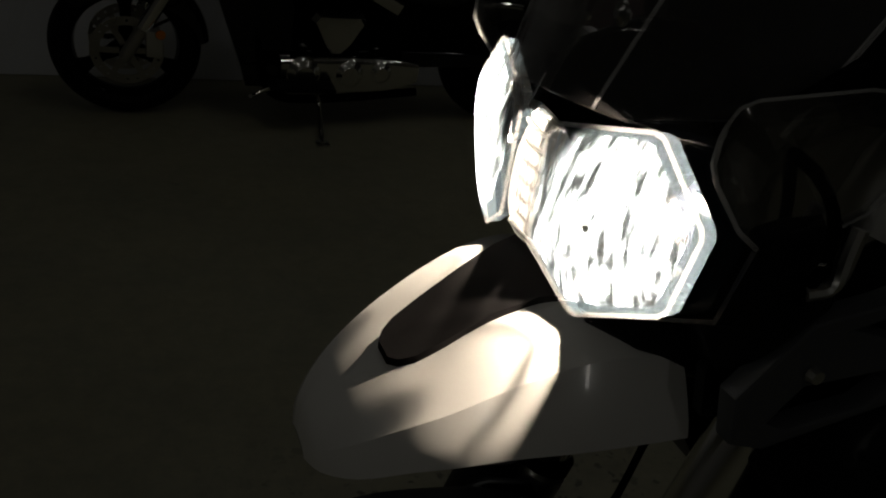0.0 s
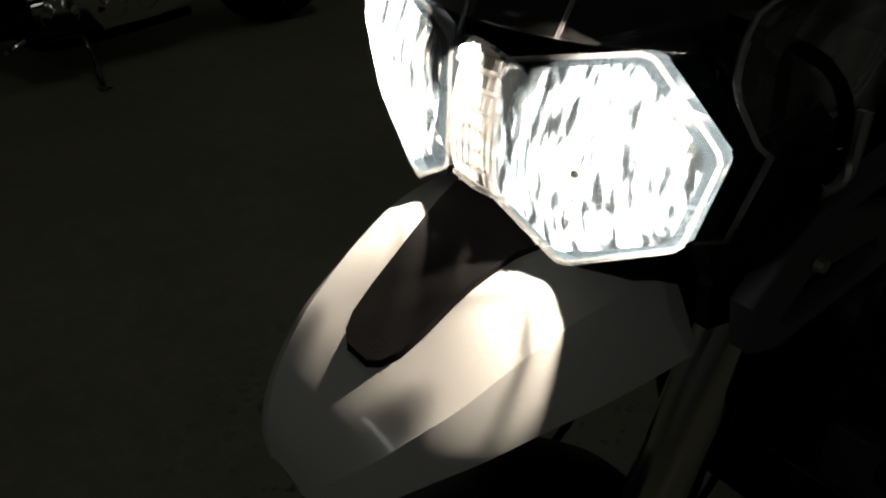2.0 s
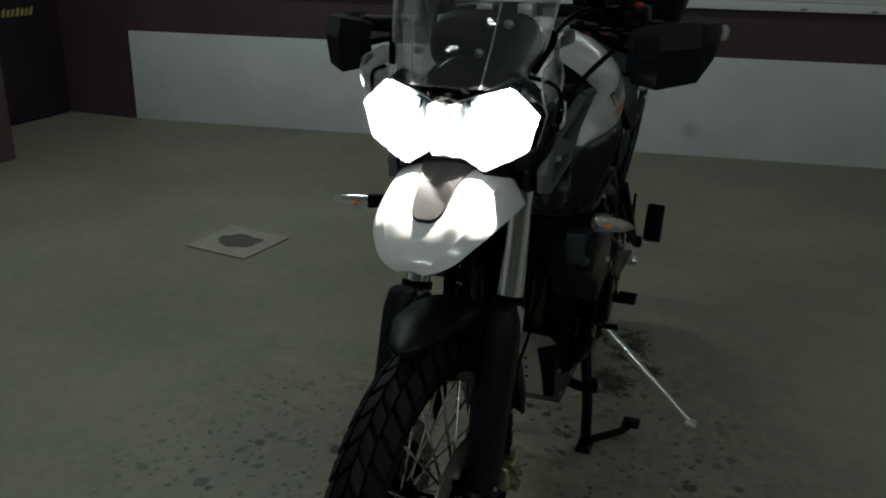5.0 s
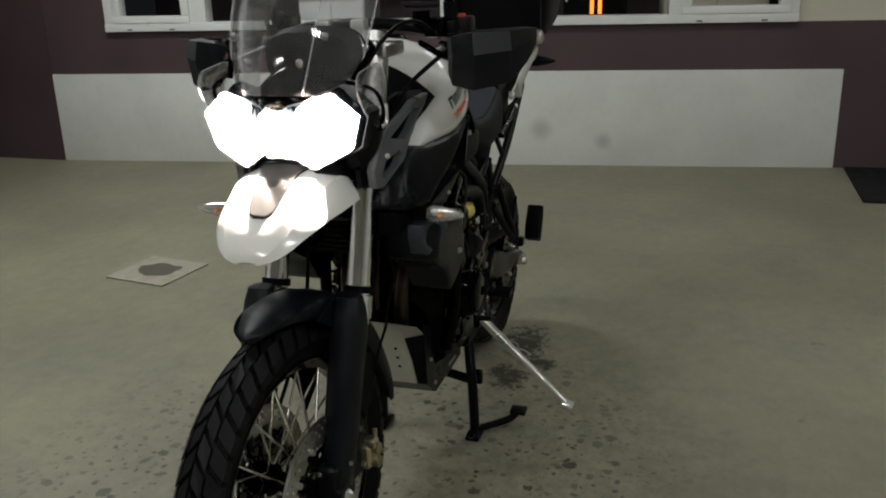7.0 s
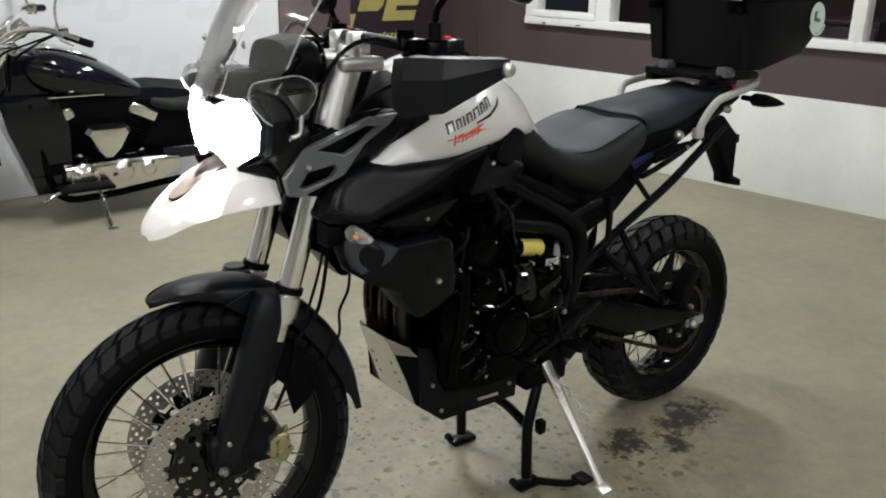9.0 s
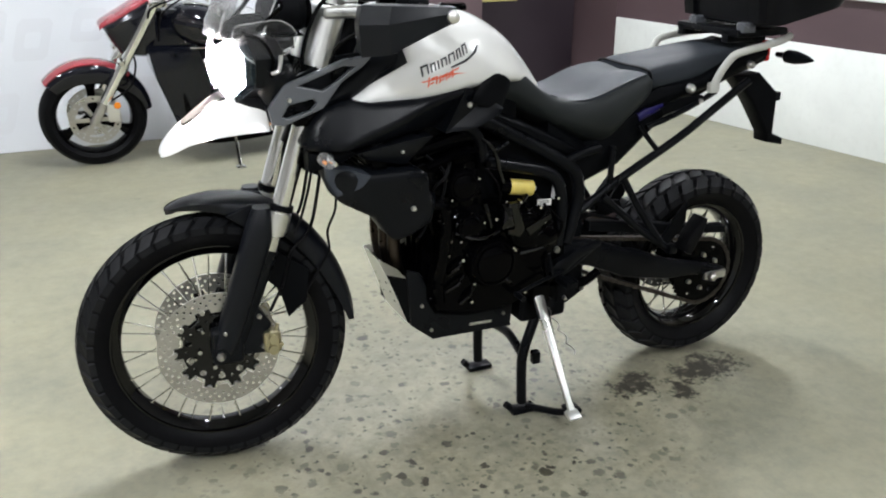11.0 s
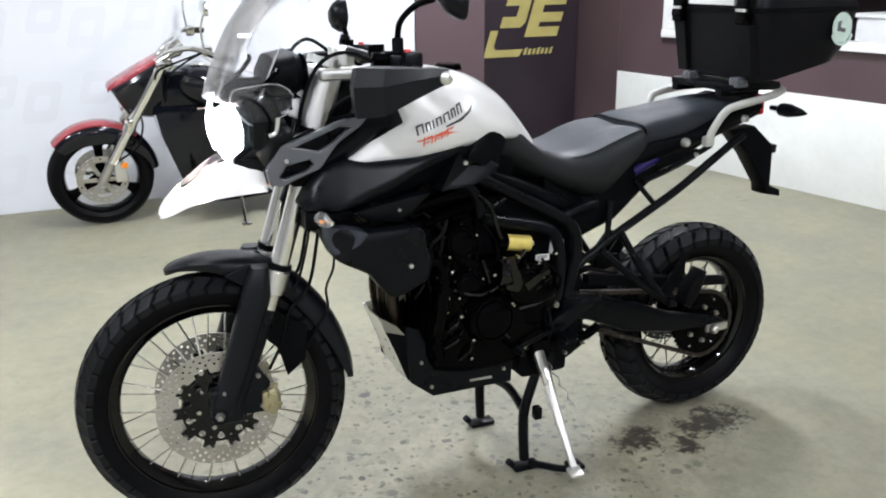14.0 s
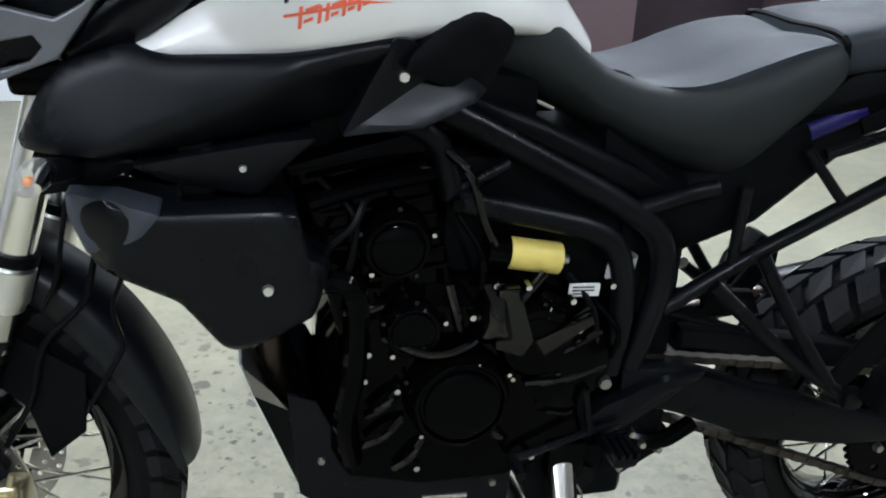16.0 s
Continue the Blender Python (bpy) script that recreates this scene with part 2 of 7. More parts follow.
def glow(name, color, strength):
    m = bpy.data.materials.new(name)
    m.use_nodes = True
    b = m.node_tree.nodes["Principled BSDF"]
    b.inputs["Base Color"].default_value = (*color, 1)
    b.inputs["Emission Color"].default_value = (*color, 1)
    b.inputs["Emission Strength"].default_value = strength
    return m


WHITE = mat("white_enamel", (0.78, 0.78, 0.76), 0.22, coat=0.6, vary=0.02, rough_vary=0.04, grain=0.03, grain_scale=60)
PLASTIC = mat("black_plastic", (0.0024, 0.0027, 0.0034), 0.44, vary=0.25, grain=0.25, grain_scale=900, dust=0.004, spec=0.05)
SATIN = mat("satin_black_plastic", (0.0026, 0.0032, 0.0046), 0.33, vary=0.2, grain=0.1, grain_scale=700, dust=0.003, spec=0.17)
GLOSS = mat("gloss_black_enamel", (0.0008, 0.0008, 0.001), 0.07, vary=0.3, rough_vary=0.05, grain=0.06, grain_scale=45, spec=0.055)
FRAME = mat("black_frame_powder_coat", (0.0026, 0.003, 0.004), 0.34, vary=0.2, grain=0.15, grain_scale=500, dust=0.003, spec=0.12)
ENAMEL = mat("bright_black_enamel", (0.0008, 0.0008, 0.001), 0.04, vary=0.3, rough_vary=0.02, grain=0.12, grain_scale=60, spec=0.42)
GUARD = mat("dark_grey_plastic", (0.0036, 0.0044, 0.0066), 0.37, vary=0.15, grain=0.2, grain_scale=800, spec=0.24)
MATT = mat("matt_insert_plastic", (0.0085, 0.008, 0.0085), 0.75, vary=0.15, grain=0.25, grain_scale=900, spec=0.08)
GREYP = mat("grey_plastic", (0.085, 0.09, 0.1), 0.32, vary=0.12, grain=0.15, grain_scale=700)
SEAT = mat("seat_vinyl", (0.014, 0.0165, 0.017), 0.62, vary=0.15, grain=0.45, grain_scale=700, spec=0.2)
# paler than SEAT: the light lying on the seat tops is put into the colour
SEAT_TOP = mat("lit_seat_vinyl", (0.023, 0.027, 0.033), 0.58, vary=0.12, grain=0.5, grain_scale=500, spec=0.16)
CASE = mat("black_case_plastic", (0.0032, 0.0034, 0.0046), 0.42, vary=0.2, grain=0.25, grain_scale=800, dust=0.004, spec=0.13)
RAIL = mat("pale_grey_cast_alloy", (0.42, 0.42, 0.39), 0.42, vary=0.1, grain=0.2, grain_scale=300)
VENT = mat("dark_grey_inlet_plastic", (0.03, 0.035, 0.045), 0.4, vary=0.15, grain=0.15, grain_scale=700, spec=0.3)
TREAD = mat("dusty_tread_rubber", (0.006, 0.0063, 0.0075), 0.5, vary=0.3, scale=14, grain=0.4, grain_scale=220, dust=0.018, spec=0.14)
RUBBER = mat("tyre_rubber", (0.003, 0.003, 0.0036), 0.45, vary=0.25, grain=0.35, grain_scale=250, dust=0.006, spec=0.07)
CHROME = mat("polished_steel", (0.75, 0.75, 0.73), 0.14, 1.0, vary=0.05, rough_vary=0.05)
ANODISED = mat("silver_anodised_tube", (0.92, 0.92, 0.9), 0.15, 1.0, vary=0.04, rough_vary=0.05)
STEEL = mat("brushed_steel", (0.52, 0.51, 0.48), 0.34, 1.0, vary=0.1, grain=0.2, grain_scale=300)
ALLOY = mat("cast_aluminium", (0.76, 0.76, 0.74), 0.36, 1.0, vary=0.12, grain=0.25, grain_scale=200)
GOLDISH = mat("calliper_alloy", (0.5, 0.46, 0.3), 0.4, 1.0, vary=0.1, grain=0.2)
EXHAUST = mat("heat_tinted_steel", (0.055, 0.044, 0.037), 0.35, 1.0, vary=0.3, scale=20)
CLEAR = sheet_glass("clear_lens", (0.98, 0.98, 0.98), 0.12)
SCREEN = hazy("clear_screen", 0.022, 0.35)
SCREEN_EDGE = hazy("bright_plastic_edge", 0.24, 0.35)
# blue haze put into the clear cover for the lamps' bloom and cool spill
LENS = hazy("headlight_lens_plastic", 0.05, shade=(0.55, 0.78, 1.0))


def fluted(name, tint):
    """Clear plastic moulded with flutes: it spreads what passes through it, and glows where a lamp stands behind."""
    m = glass(name, tint, 0.14, 1.16)
    nt = m.node_tree
    body = nt.nodes["Principled BSDF"]
    co, cells, bp, stretch, how, milk, mx = (nt.nodes.new(k) for k in ("ShaderNodeTexCoord", "ShaderNodeTexNoise", "ShaderNodeBump", "ShaderNodeMapping", "ShaderNodeMapRange", "ShaderNodeBsdfTranslucent", "ShaderNodeMixShader"))
    stretch.inputs["Scale"].default_value = (60, 190, 44)
    nt.links.new(co.outputs["Object"], stretch.inputs["Vector"])
    nt.links.new(stretch.outputs["Vector"], cells.inputs["Vector"])
    cells.inputs["Scale"].default_value, cells.inputs["Detail"].default_value = 1.0, 5
    bp.inputs["Strength"].default_value, bp.inputs["Distance"].default_value = 0.8, 0.008
    nt.links.new(cells.outputs["Fac"], bp.inputs["Height"])
    nt.links.new(bp.outputs["Normal"], body.inputs["Normal"])
    how.inputs["From Min"].default_value, how.inputs["From Max"].default_value = 0.4, 0.68
    how.inputs["To Min"].default_value, how.inputs["To Max"].default_value = 0.01, 0.5
    nt.links.new(cells.outputs["Fac"], how.inputs["Value"])
    # milk tinted blue to imitate the cool light lying on the beak
    milk.inputs["Color"].default_value = (0.66, 0.84, 1.0, 1)
    nt.links.new(how.outputs["Result"], mx.inputs["Fac"])
    nt.links.new(body.outputs["BSDF"], mx.inputs[1])
    nt.links.new(milk.outputs["BSDF"], mx.inputs[2])
    nt.links.new(mx.outputs["Shader"], nt.nodes["Material Output"].inputs["Surface"])
    return m


OPTIC = fluted("fluted_lens_plastic", (0.86, 0.93, 1.0))
INDICATOR = hazy("clear_indicator_lens", 0.14, 0.3)
RIBBED = hazy("ribbed_clear_plastic", 0.26, 0.25)
DEFLECTOR = hazy("clear_deflector_plastic", 0.007, 0.3)
FROST = hazy("clear_plastic_edge", 0.12, 0.3)
REFLECTOR = mat("reflector_mirror", (0.8, 0.8, 0.78), 0.1, 1.0, vary=0.03, rough_vary=0.04, grain=0.7, grain_scale=70)
BEZEL = mat("rippled_bezel", (0.4, 0.4, 0.39), 0.12, 1.0, vary=0.1, scale=40, grain=1.0, grain_scale=110)
BULB = glow("halogen_bulb", (1.0, 0.88, 0.71), 1000000)
CHAIN = mat("greasy_chain_steel", (0.06, 0.052, 0.045), 0.42, 0.8, vary=0.3, scale=60)
DARKSTEEL = mat("dark_coated_steel", (0.05, 0.05, 0.05), 0.3, 0.6, vary=0.2, scale=30)
AMBER = mat("amber_bulb", (0.7, 0.22, 0.02), 0.2, vary=0.1)
RED_LENS = mat("red_lens", (0.6, 0.02, 0.02), 0.2, vary=0.1, coat=0.5)
RED_SWITCH = mat("red_switch", (0.65, 0.03, 0.03), 0.4)
DARKBOLT = mat("dull_steel_bolt", (0.3, 0.3, 0.3), 0.35, 1.0, vary=0.2)
GOLD_CAN = mat("yellow_filter_can", (0.62, 0.5, 0.12), 0.4, vary=0.12, scale=30)
INK = mat("black_decal", (0.015, 0.015, 0.018), 0.35)
ORANGE_INK = mat("orange_red_decal", (0.75, 0.12, 0.05), 0.35)
BLUE = mat("blue_reservoir", (0.009, 0.006, 0.075), 0.3, vary=0.2)
LIME = mat("lime_cap", (0.5, 0.55, 0.05), 0.5)
LABEL = mat("white_label", (0.7, 0.7, 0.68), 0.5)
BROWN = mat("brown_wall_paint", (0.072, 0.045, 0.05), 0.6, vary=0.1, scale=2.5, grain=0.3, grain_scale=120)
DOORDARK = mat("dark_door_panel", (0.03, 0.022, 0.028), 0.45, vary=0.12, scale=3, grain=0.1, spec=0.2)
DADO = mat("white_dado_paint", (0.68, 0.7, 0.67), 0.6, vary=0.07, scale=2.6, grain=0.3, grain_scale=90, dust=0.08)


def scuffs(m, spots):
    """Soft grey scuff marks on a painted surface, each (x, y, z, radius)."""
    nt = m.node_tree
    b = nt.nodes["Principled BSDF"]
    co = nt.nodes.new("ShaderNodeTexCoord")
    for x, y, z, r in spots:
        away = nt.nodes.new("ShaderNodeVectorMath")
        away.operation = "DISTANCE"
        away.inputs[1].default_value = (x, y, z)
        nt.links.new(co.outputs["Object"], away.inputs[0])
        fall = nt.nodes.new("ShaderNodeMapRange")
        fall.interpolation_type = "SMOOTHSTEP"
        fall.inputs["From Min"].default_value, fall.inputs["From Max"].default_value = r, r * 0.1
        fall.inputs["To Max"].default_value = 0.4
        nt.links.new(away.outputs["Value"], fall.inputs["Value"])
        mx = nt.nodes.new("ShaderNodeMix")
        mx.data_type = "RGBA"
        mx.inputs["B"].default_value = (0.2, 0.21, 0.2, 1)
        nt.links.new(fall.outputs["Result"], mx.inputs["Factor"])
        nt.links.new(b.inputs["Base Color"].links[0].from_socket, mx.inputs["A"])
        nt.links.new(mx.outputs["Result"], b.inputs["Base Color"])


scuffs(DADO, [(4.51, 0.33, 0.25, 0.11), (4.56, -0.09, 0.17, 0.085)])
PVC = mat("white_window_plastic", (0.78, 0.79, 0.78), 0.35, vary=0.03)
CREAM = mat("cream_wall_paint", (0.6, 0.57, 0.47), 0.65, vary=0.06, scale=2, grain=0.3, grain_scale=100)
BANNER = mat("pale_banner_cloth", (0.65, 0.67, 0.7), 0.75, vary=0.03, scale=1.2, grain=0.3, grain_scale=300)
BANNER_PRINT = mat("pale_grey_print", (0.62, 0.636, 0.664), 0.75, vary=0.03, scale=1.2, grain=0.3, grain_scale=300)
SIGN_GOLD = mat("gold_sign_paint", (0.42, 0.36, 0.12), 0.5, vary=0.1)
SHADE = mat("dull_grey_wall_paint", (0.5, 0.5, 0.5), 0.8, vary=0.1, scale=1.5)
CEIL = mat("grey_ceiling_paint", (0.58, 0.58, 0.58), 0.8, vary=0.05, scale=1.5)
MATBOARD = mat("worn_cardboard", (0.32, 0.3, 0.24), 0.8, vary=0.15, scale=20, grain=0.3)
DOORMAT = mat("black_rubber_doormat", (0.015, 0.015, 0.016), 0.7, grain=0.5, grain_scale=200, spec=0.1)
CRUISER_BLACK = mat("deep_black_enamel", (0.0035, 0.004, 0.007), 0.07, rough_vary=0.03, vary=0.1, grain=0.5, grain_scale=16, spec=0.45)
CRUISER_RED = mat("dark_red_enamel", (0.28, 0.03, 0.04), 0.22, coat=0.6, vary=0.05)


def floor_material():
    m = bpy.data.materials.new("stained_concrete")
    m.use_nodes = True
    nt = m.node_tree
    b = nt.nodes["Principled BSDF"]
    N = nt.nodes.new

    def math_node(op, a, c=None, clamp=False):
        n = N("ShaderNodeMath")
        n.operation, n.use_clamp = op, clamp
        for s, v in zip(n.inputs, (a, c)):
            if v is None:
                continue
            if isinstance(v, (int, float)):
                s.default_value = v
            else:
                nt.links.new(v, s)
        return n.outputs[0]

    def remap(v, a, c, lo=0.0, hi=1.0):
        n = N("ShaderNodeMapRange")
        n.interpolation_type = "SMOOTHSTEP"
        for k, x in zip(("From Min", "From Max", "To Min", "To Max"), (a, c, lo, hi)):
            n.inputs[k].default_value = x
        nt.links.new(v, n.inputs["Value"])
        return n.outputs["Result"]

    co = N("ShaderNodeTexCoord").outputs["Object"]

    def noise_tex(scale, detail=6, rough=0.6, vec=co):
        n = N("ShaderNodeTexNoise")
        n.inputs["Scale"].default_value, n.inputs["Detail"].default_value, n.inputs["Roughness"].default_value = scale, detail, rough
        nt.links.new(vec, n.inputs["Vector"])
        return n.outputs["Fac"]

    def near(x, y, r0, r1, sx=1.0, sy=1.0):
        mp = N("ShaderNodeMapping")
        mp.inputs["Location"].default_value, mp.inputs["Scale"].default_value = (-x * sx, -y * sy, 0), (sx, sy, 1)
        nt.links.new(co, mp.inputs["Vector"])
        ln = N("ShaderNodeVectorMath")
        ln.operation = "LENGTH"
        nt.links.new(mp.outputs["Vector"], ln.inputs[0])
        return remap(ln.outputs["Value"], r1, r0)

    patches, fine = noise_tex(0.9, 8), noise_tex(14, 8, 0.7)
    grain = noise_tex(160, 4, 0.8)
    ramp = N("ShaderNodeValToRGB")
    ramp.color_ramp.elements[0].position, ramp.color_ramp.elements[1].position = 0.32, 0.68
    ramp.color_ramp.elements[0].color, ramp.color_ramp.elements[1].color = (0.163, 0.156, 0.114, 1), (0.273, 0.263, 0.198, 1)
    mixed = math_node("ADD", math_node("MULTIPLY", patches, 0.6), math_node("MULTIPLY", fine, 0.4))
    nt.links.new(mixed, ramp.inputs["Fac"])
    # drips of oil and water under and before the machine
    wob = N("ShaderNodeTexNoise")
    wob.inputs["Scale"].default_value, wob.inputs["Detail"].default_value, wob.inputs["Roughness"].default_value = 20, 6, 0.75
    nt.links.new(co, wob.inputs["Vector"])
    warp = N("ShaderNodeVectorMath")
    warp.operation = "MULTIPLY_ADD"
    nt.links.new(wob.outputs["Color"], warp.inputs[0])
    warp.inputs[1].default_value = (0.06, 0.06, 0)
    nt.links.new(co, warp.inputs[2])
    vor = N("ShaderNodeTexVoronoi")
    vor.inputs["Scale"].default_value = 22
    nt.links.new(warp.outputs["Vector"], vor.inputs["Vector"])
    size = N("ShaderNodeSeparateColor")
    nt.links.new(vor.outputs["Color"], size.inputs["Color"])
    rim = math_node("MULTIPLY", size.outputs["Red"], 0.42)
    drop = remap(math_node("SUBTRACT", rim, vor.outputs["Distance"]), -0.05, 0.07)
    vor2 = N("ShaderNodeTexVoronoi")
    vor2.inputs["Scale"].default_value = 43
    nt.links.new(warp.outputs["Vector"], vor2.inputs["Vector"])
    size2 = N("ShaderNodeSeparateColor")
    nt.links.new(vor2.outputs["Color"], size2.inputs["Color"])
    drop2 = remap(math_node("SUBTRACT", math_node("MULTIPLY", size2.outputs["Red"], 0.4), vor2.outputs["Distance"]), -0.06, 0.09)
    drop = math_node("MULTIPLY", drop, remap(size.outputs["Green"], 0.0, 1.0, 0.55, 1.0))
    drop = math_node("MAXIMUM", drop, math_node("MULTIPLY", drop2, remap(size2.outputs["Green"], 0.0, 1.0, 0.5, 1.0)))
    zone = math_node("MAXIMUM", near(0.7, -0.08, 0.4, 0.9, 0.85, 1.0), near(0.55, 0.5, 0.2, 0.7, 0.8, 0.8))
    zone = math_node("MULTIPLY", zone, remap(noise_tex(3.5, 5), 0.34, 0.5, 0.4, 1.0))
    drops = math_node("MULTIPLY", drop, zone)
    smear = math_node("MULTIPLY", remap(noise_tex(5, 7, 0.7), 0.47, 0.62), remap(noise_tex(26, 5, 0.7), 0.42, 0.6, 0.25, 1.0))
    smears = math_node("MULTIPLY", smear, math_node("MAXIMUM", near(1.4, -0.08, 0.15, 0.5, 0.8, 1.4), math_node("MULTIPLY", near(0.7, -0.2, 0.3, 1.0, 0.8, 1.0), 0.8)))
    blot = math_node("MAXIMUM", math_node("MAXIMUM", near(1.3, -0.16, 0.0, 0.19, 0.8, 1.2), near(1.58, -0.16, 0.0, 0.24, 0.7, 1.3)), near(1.42, -0.24, 0.0, 0.12))
    spatter = math_node("ADD", math_node("MULTIPLY", noise_tex(30, 9, 0.8), 0.6), math_node("MULTIPLY", noise_tex(8, 6, 0.7), 0.4))
    blots = math_node("MULTIPLY", remap(math_node("ADD", math_node("MULTIPLY", blot, 0.19), spatter), 0.59, 0.68), remap(blot, 0.02, 0.4))
    dirt = math_node("MULTIPLY", math_node("MULTIPLY", remap(noise_tex(19, 8, 0.75), 0.44, 0.62), near(0.95, -0.05, 0.4, 1.2, 0.8, 1.1)), 0.22)
    rare = math_node("MAXIMUM", dirt, math_node("MULTIPLY", remap(noise_tex(3.1, 5, 0.7), 0.66, 0.74), 0.55))
    dark = math_node("MAXIMUM", math_node("MAXIMUM", math_node("MULTIPLY", drops, 0.92), math_node("MULTIPLY", smears, 0.38)), math_node("MAXIMUM", math_node("MULTIPLY", blots, 0.97), rare), True)
    mx = N("ShaderNodeMix")
    mx.data_type = "RGBA"
    mx.inputs["B"].default_value = (0.02, 0.0165, 0.01, 1)
    nt.links.new(dark, mx.inputs["Factor"])
    mott = N("ShaderNodeMix")
    mott.data_type, mott.blend_type = "RGBA", "MULTIPLY"
    mott.inputs["Factor"].default_value = 1.0
    tone = N("ShaderNodeValToRGB")
    tone.color_ramp.elements[0].position, tone.color_ramp.elements[1].position = 0.36, 0.64
    tone.color_ramp.elements[0].color, tone.color_ramp.elements[1].color = (0.84, 0.86, 0.86, 1), (1.1, 1.07, 0.98, 1)
    nt.links.new(math_node("ADD", math_node("MULTIPLY", noise_tex(2.3, 7, 0.65), 0.65), math_node("MULTIPLY", noise_tex(41, 6, 0.75), 0.35)), tone.inputs["Fac"])
    nt.links.new(ramp.outputs["Color"], mott.inputs["A"])
    nt.links.new(tone.outputs["Color"], mott.inputs["B"])
    nt.links.new(mott.outputs["Result"], mx.inputs["A"])
    nt.links.new(mx.outputs["Result"], b.inputs["Base Color"])
    rough = math_node("SUBTRACT", remap(patches, 0.3, 0.7, 0.5, 0.68), math_node("MULTIPLY", drops, 0.25))
    nt.links.new(rough, b.inputs["Roughness"])
    bp = N("ShaderNodeBump")
    bp.inputs["Strength"].default_value, bp.inputs["Distance"].default_value = 0.3, 0.002
    nt.links.new(math_node("ADD", math_node("MULTIPLY", fine, 0.6), math_node("MULTIPLY", grain, 0.4)), bp.inputs["Height"])
    nt.links.new(bp.outputs["Normal"], b.inputs["Normal"])
    return m


FLOOR = floor_material()

# ---- the room ----
NORTH = 3.81                     # banner wall
P0, ALONG, OUT = Vector((4.757, -1.577, 0)), Vector((-0.1304, 0.9915, 0)), Vector((0.9915, 0.1304, 0))


def wall_box(name, s0, s1, z0, z1, d0, d1, material, parent=None, label="", bevel=0.0, kind=""):
    """A block on the window wall: s along it, z up, d behind its face."""
    bm = box((s0, d0, z0), (s1, d1, z1), bevel)
    m = Matrix((( ALONG.x, OUT.x, 0, P0.x), (ALONG.y, OUT.y, 0, P0.y), (0, 0, 1, 0), (0, 0, 0, 1)))
    return part(name, moved(bm, m), material, parent, label, 0 if not bevel else 35, kind)


def structure(name, bm, material, label=""):
    return tagged(part(name, bm, material, None, label, 0), label, kind="structure")


structure("floor", box((-6, -6, -0.2), (6.5, 6.0, 0.0)), FLOOR, "worn greenish-grey concrete floor with oil drips and stains")
structure("ceiling", box((-6, -6, CEILING), (6.5, 6.0, CEILING + 0.15)), CEIL, "plain grey ceiling")
structure("wall_west", box((-6.2, -6, 0), (-6, 6, CEILING)), SHADE, "plain grey wall")
structure("wall_south", box((-6, -6.2, 0), (6.5, -6, CEILING)), SHADE, "plain grey wall")
structure("wall_north", box((-6, NORTH + 0.004, 0), (2.2, NORTH + 0.2, CEILING)), BANNER, "wall behind the pale banner")

# window wall: brown paint, white dado, window opening from 0.95 m
S_END = 5.52
wall_east = wall_box("wall_east", -4.4, S_END, 0.0, 0.945, 0.012, 0.2, BROWN, None, "brown painted wall under the windows")
tagged(wall_east, kind="structure")
tagged(wall_box("wall_east_end", -4.4, 0.31, 0.945, CEILING, 0.012, 0.2, CREAM, None, "cream painted wall beside the window"), kind="structure")
tagged(wall_box("wall_east_pier", 5.03, S_END, 0.945, CEILING, 0.012, 0.2, BROWN, None, "brown painted wall beside the window"), kind="structure")
tagged(wall_box("wall_east_head", 0.31, 5.03, 2.15, CEILING, 0.012, 0.2, BROWN, None, "brown painted wall over the windows"), kind="structure")
tagged(wall_box("dado_panel", 0.0, S_END, 0.0, 0.645, 0.0, 0.014, DADO, None, "scuffed white painted panel along the wall foot", 0.003), kind="structure")

# recess with the dark door, and the brown pier between it and the banner
structure("wall_recess_side", box((4.04, 3.9, 0), (4.24, 4.56, CEILING)), BROWN, "brown painted side of the door recess")
structure("pier", box((2.2, NORTH - 0.02, 0), (2.75, 4.7, CEILING)), BROWN, "brown painted pier beside the banner")
structure("wall_recess_back", box((2.75, 4.56, 0), (4.3, 4.7, CEILING)), BROWN, "brown painted back of the door recess")

door = part("door_1", box((2.78, 4.50, 0.012), (4.02, 4.552, 2.1), 0.004), DOORDARK, None, "")
tagged(door, "dark brown flat door with a gold painted sign", kind="structure")


def sign_piece(name, pts, material=SIGN_GOLD):
    return part(name, plate(pts, 4.494, 4.499), material, door, smooth=0)


def slanted(pts, x0=3.1, z0=0.74, k=0.32):
    """Sign outline in its own upright frame, leaned as the sign is."""
    return [(x0 + x + k * z, z0 + z) for x, z in pts]


sign_piece("sign_shape", slanted([(0.0, 0.0), (0.34, 0.0), (0.36, 0.06), (0.10, 0.06), (0.07, 0.09), (0.07, 0.22), (0.0, 0.22)]))
sign_piece("sign_shape", slanted([(0.08, 0.24), (0.27, 0.24), (0.31, 0.28), (0.31, 0.46), (0.27, 0.5), (0.08, 0.5), (0.08, 0.42), (0.21, 0.42), (0.21, 0.33), (0.08, 0.33)]))
sign_piece("sign_shape", slanted([(0.34, 0.16), (0.66, 0.16), (0.66, 0.24), (0.45, 0.24), (0.45, 0.28), (0.66, 0.28), (0.66, 0.36), (0.45, 0.36), (0.45, 0.42), (0.66, 0.42), (0.66, 0.5), (0.34, 0.5)]))
for k in range(7):
    sign_piece("sign_bar", slanted([(0.38 + k * 0.042, 0.012), (0.405 + k * 0.042, 0.012), (0.405 + k * 0.042, 0.06 + 0.012 * (k % 3 == 0)), (0.38 + k * 0.042, 0.06)]))

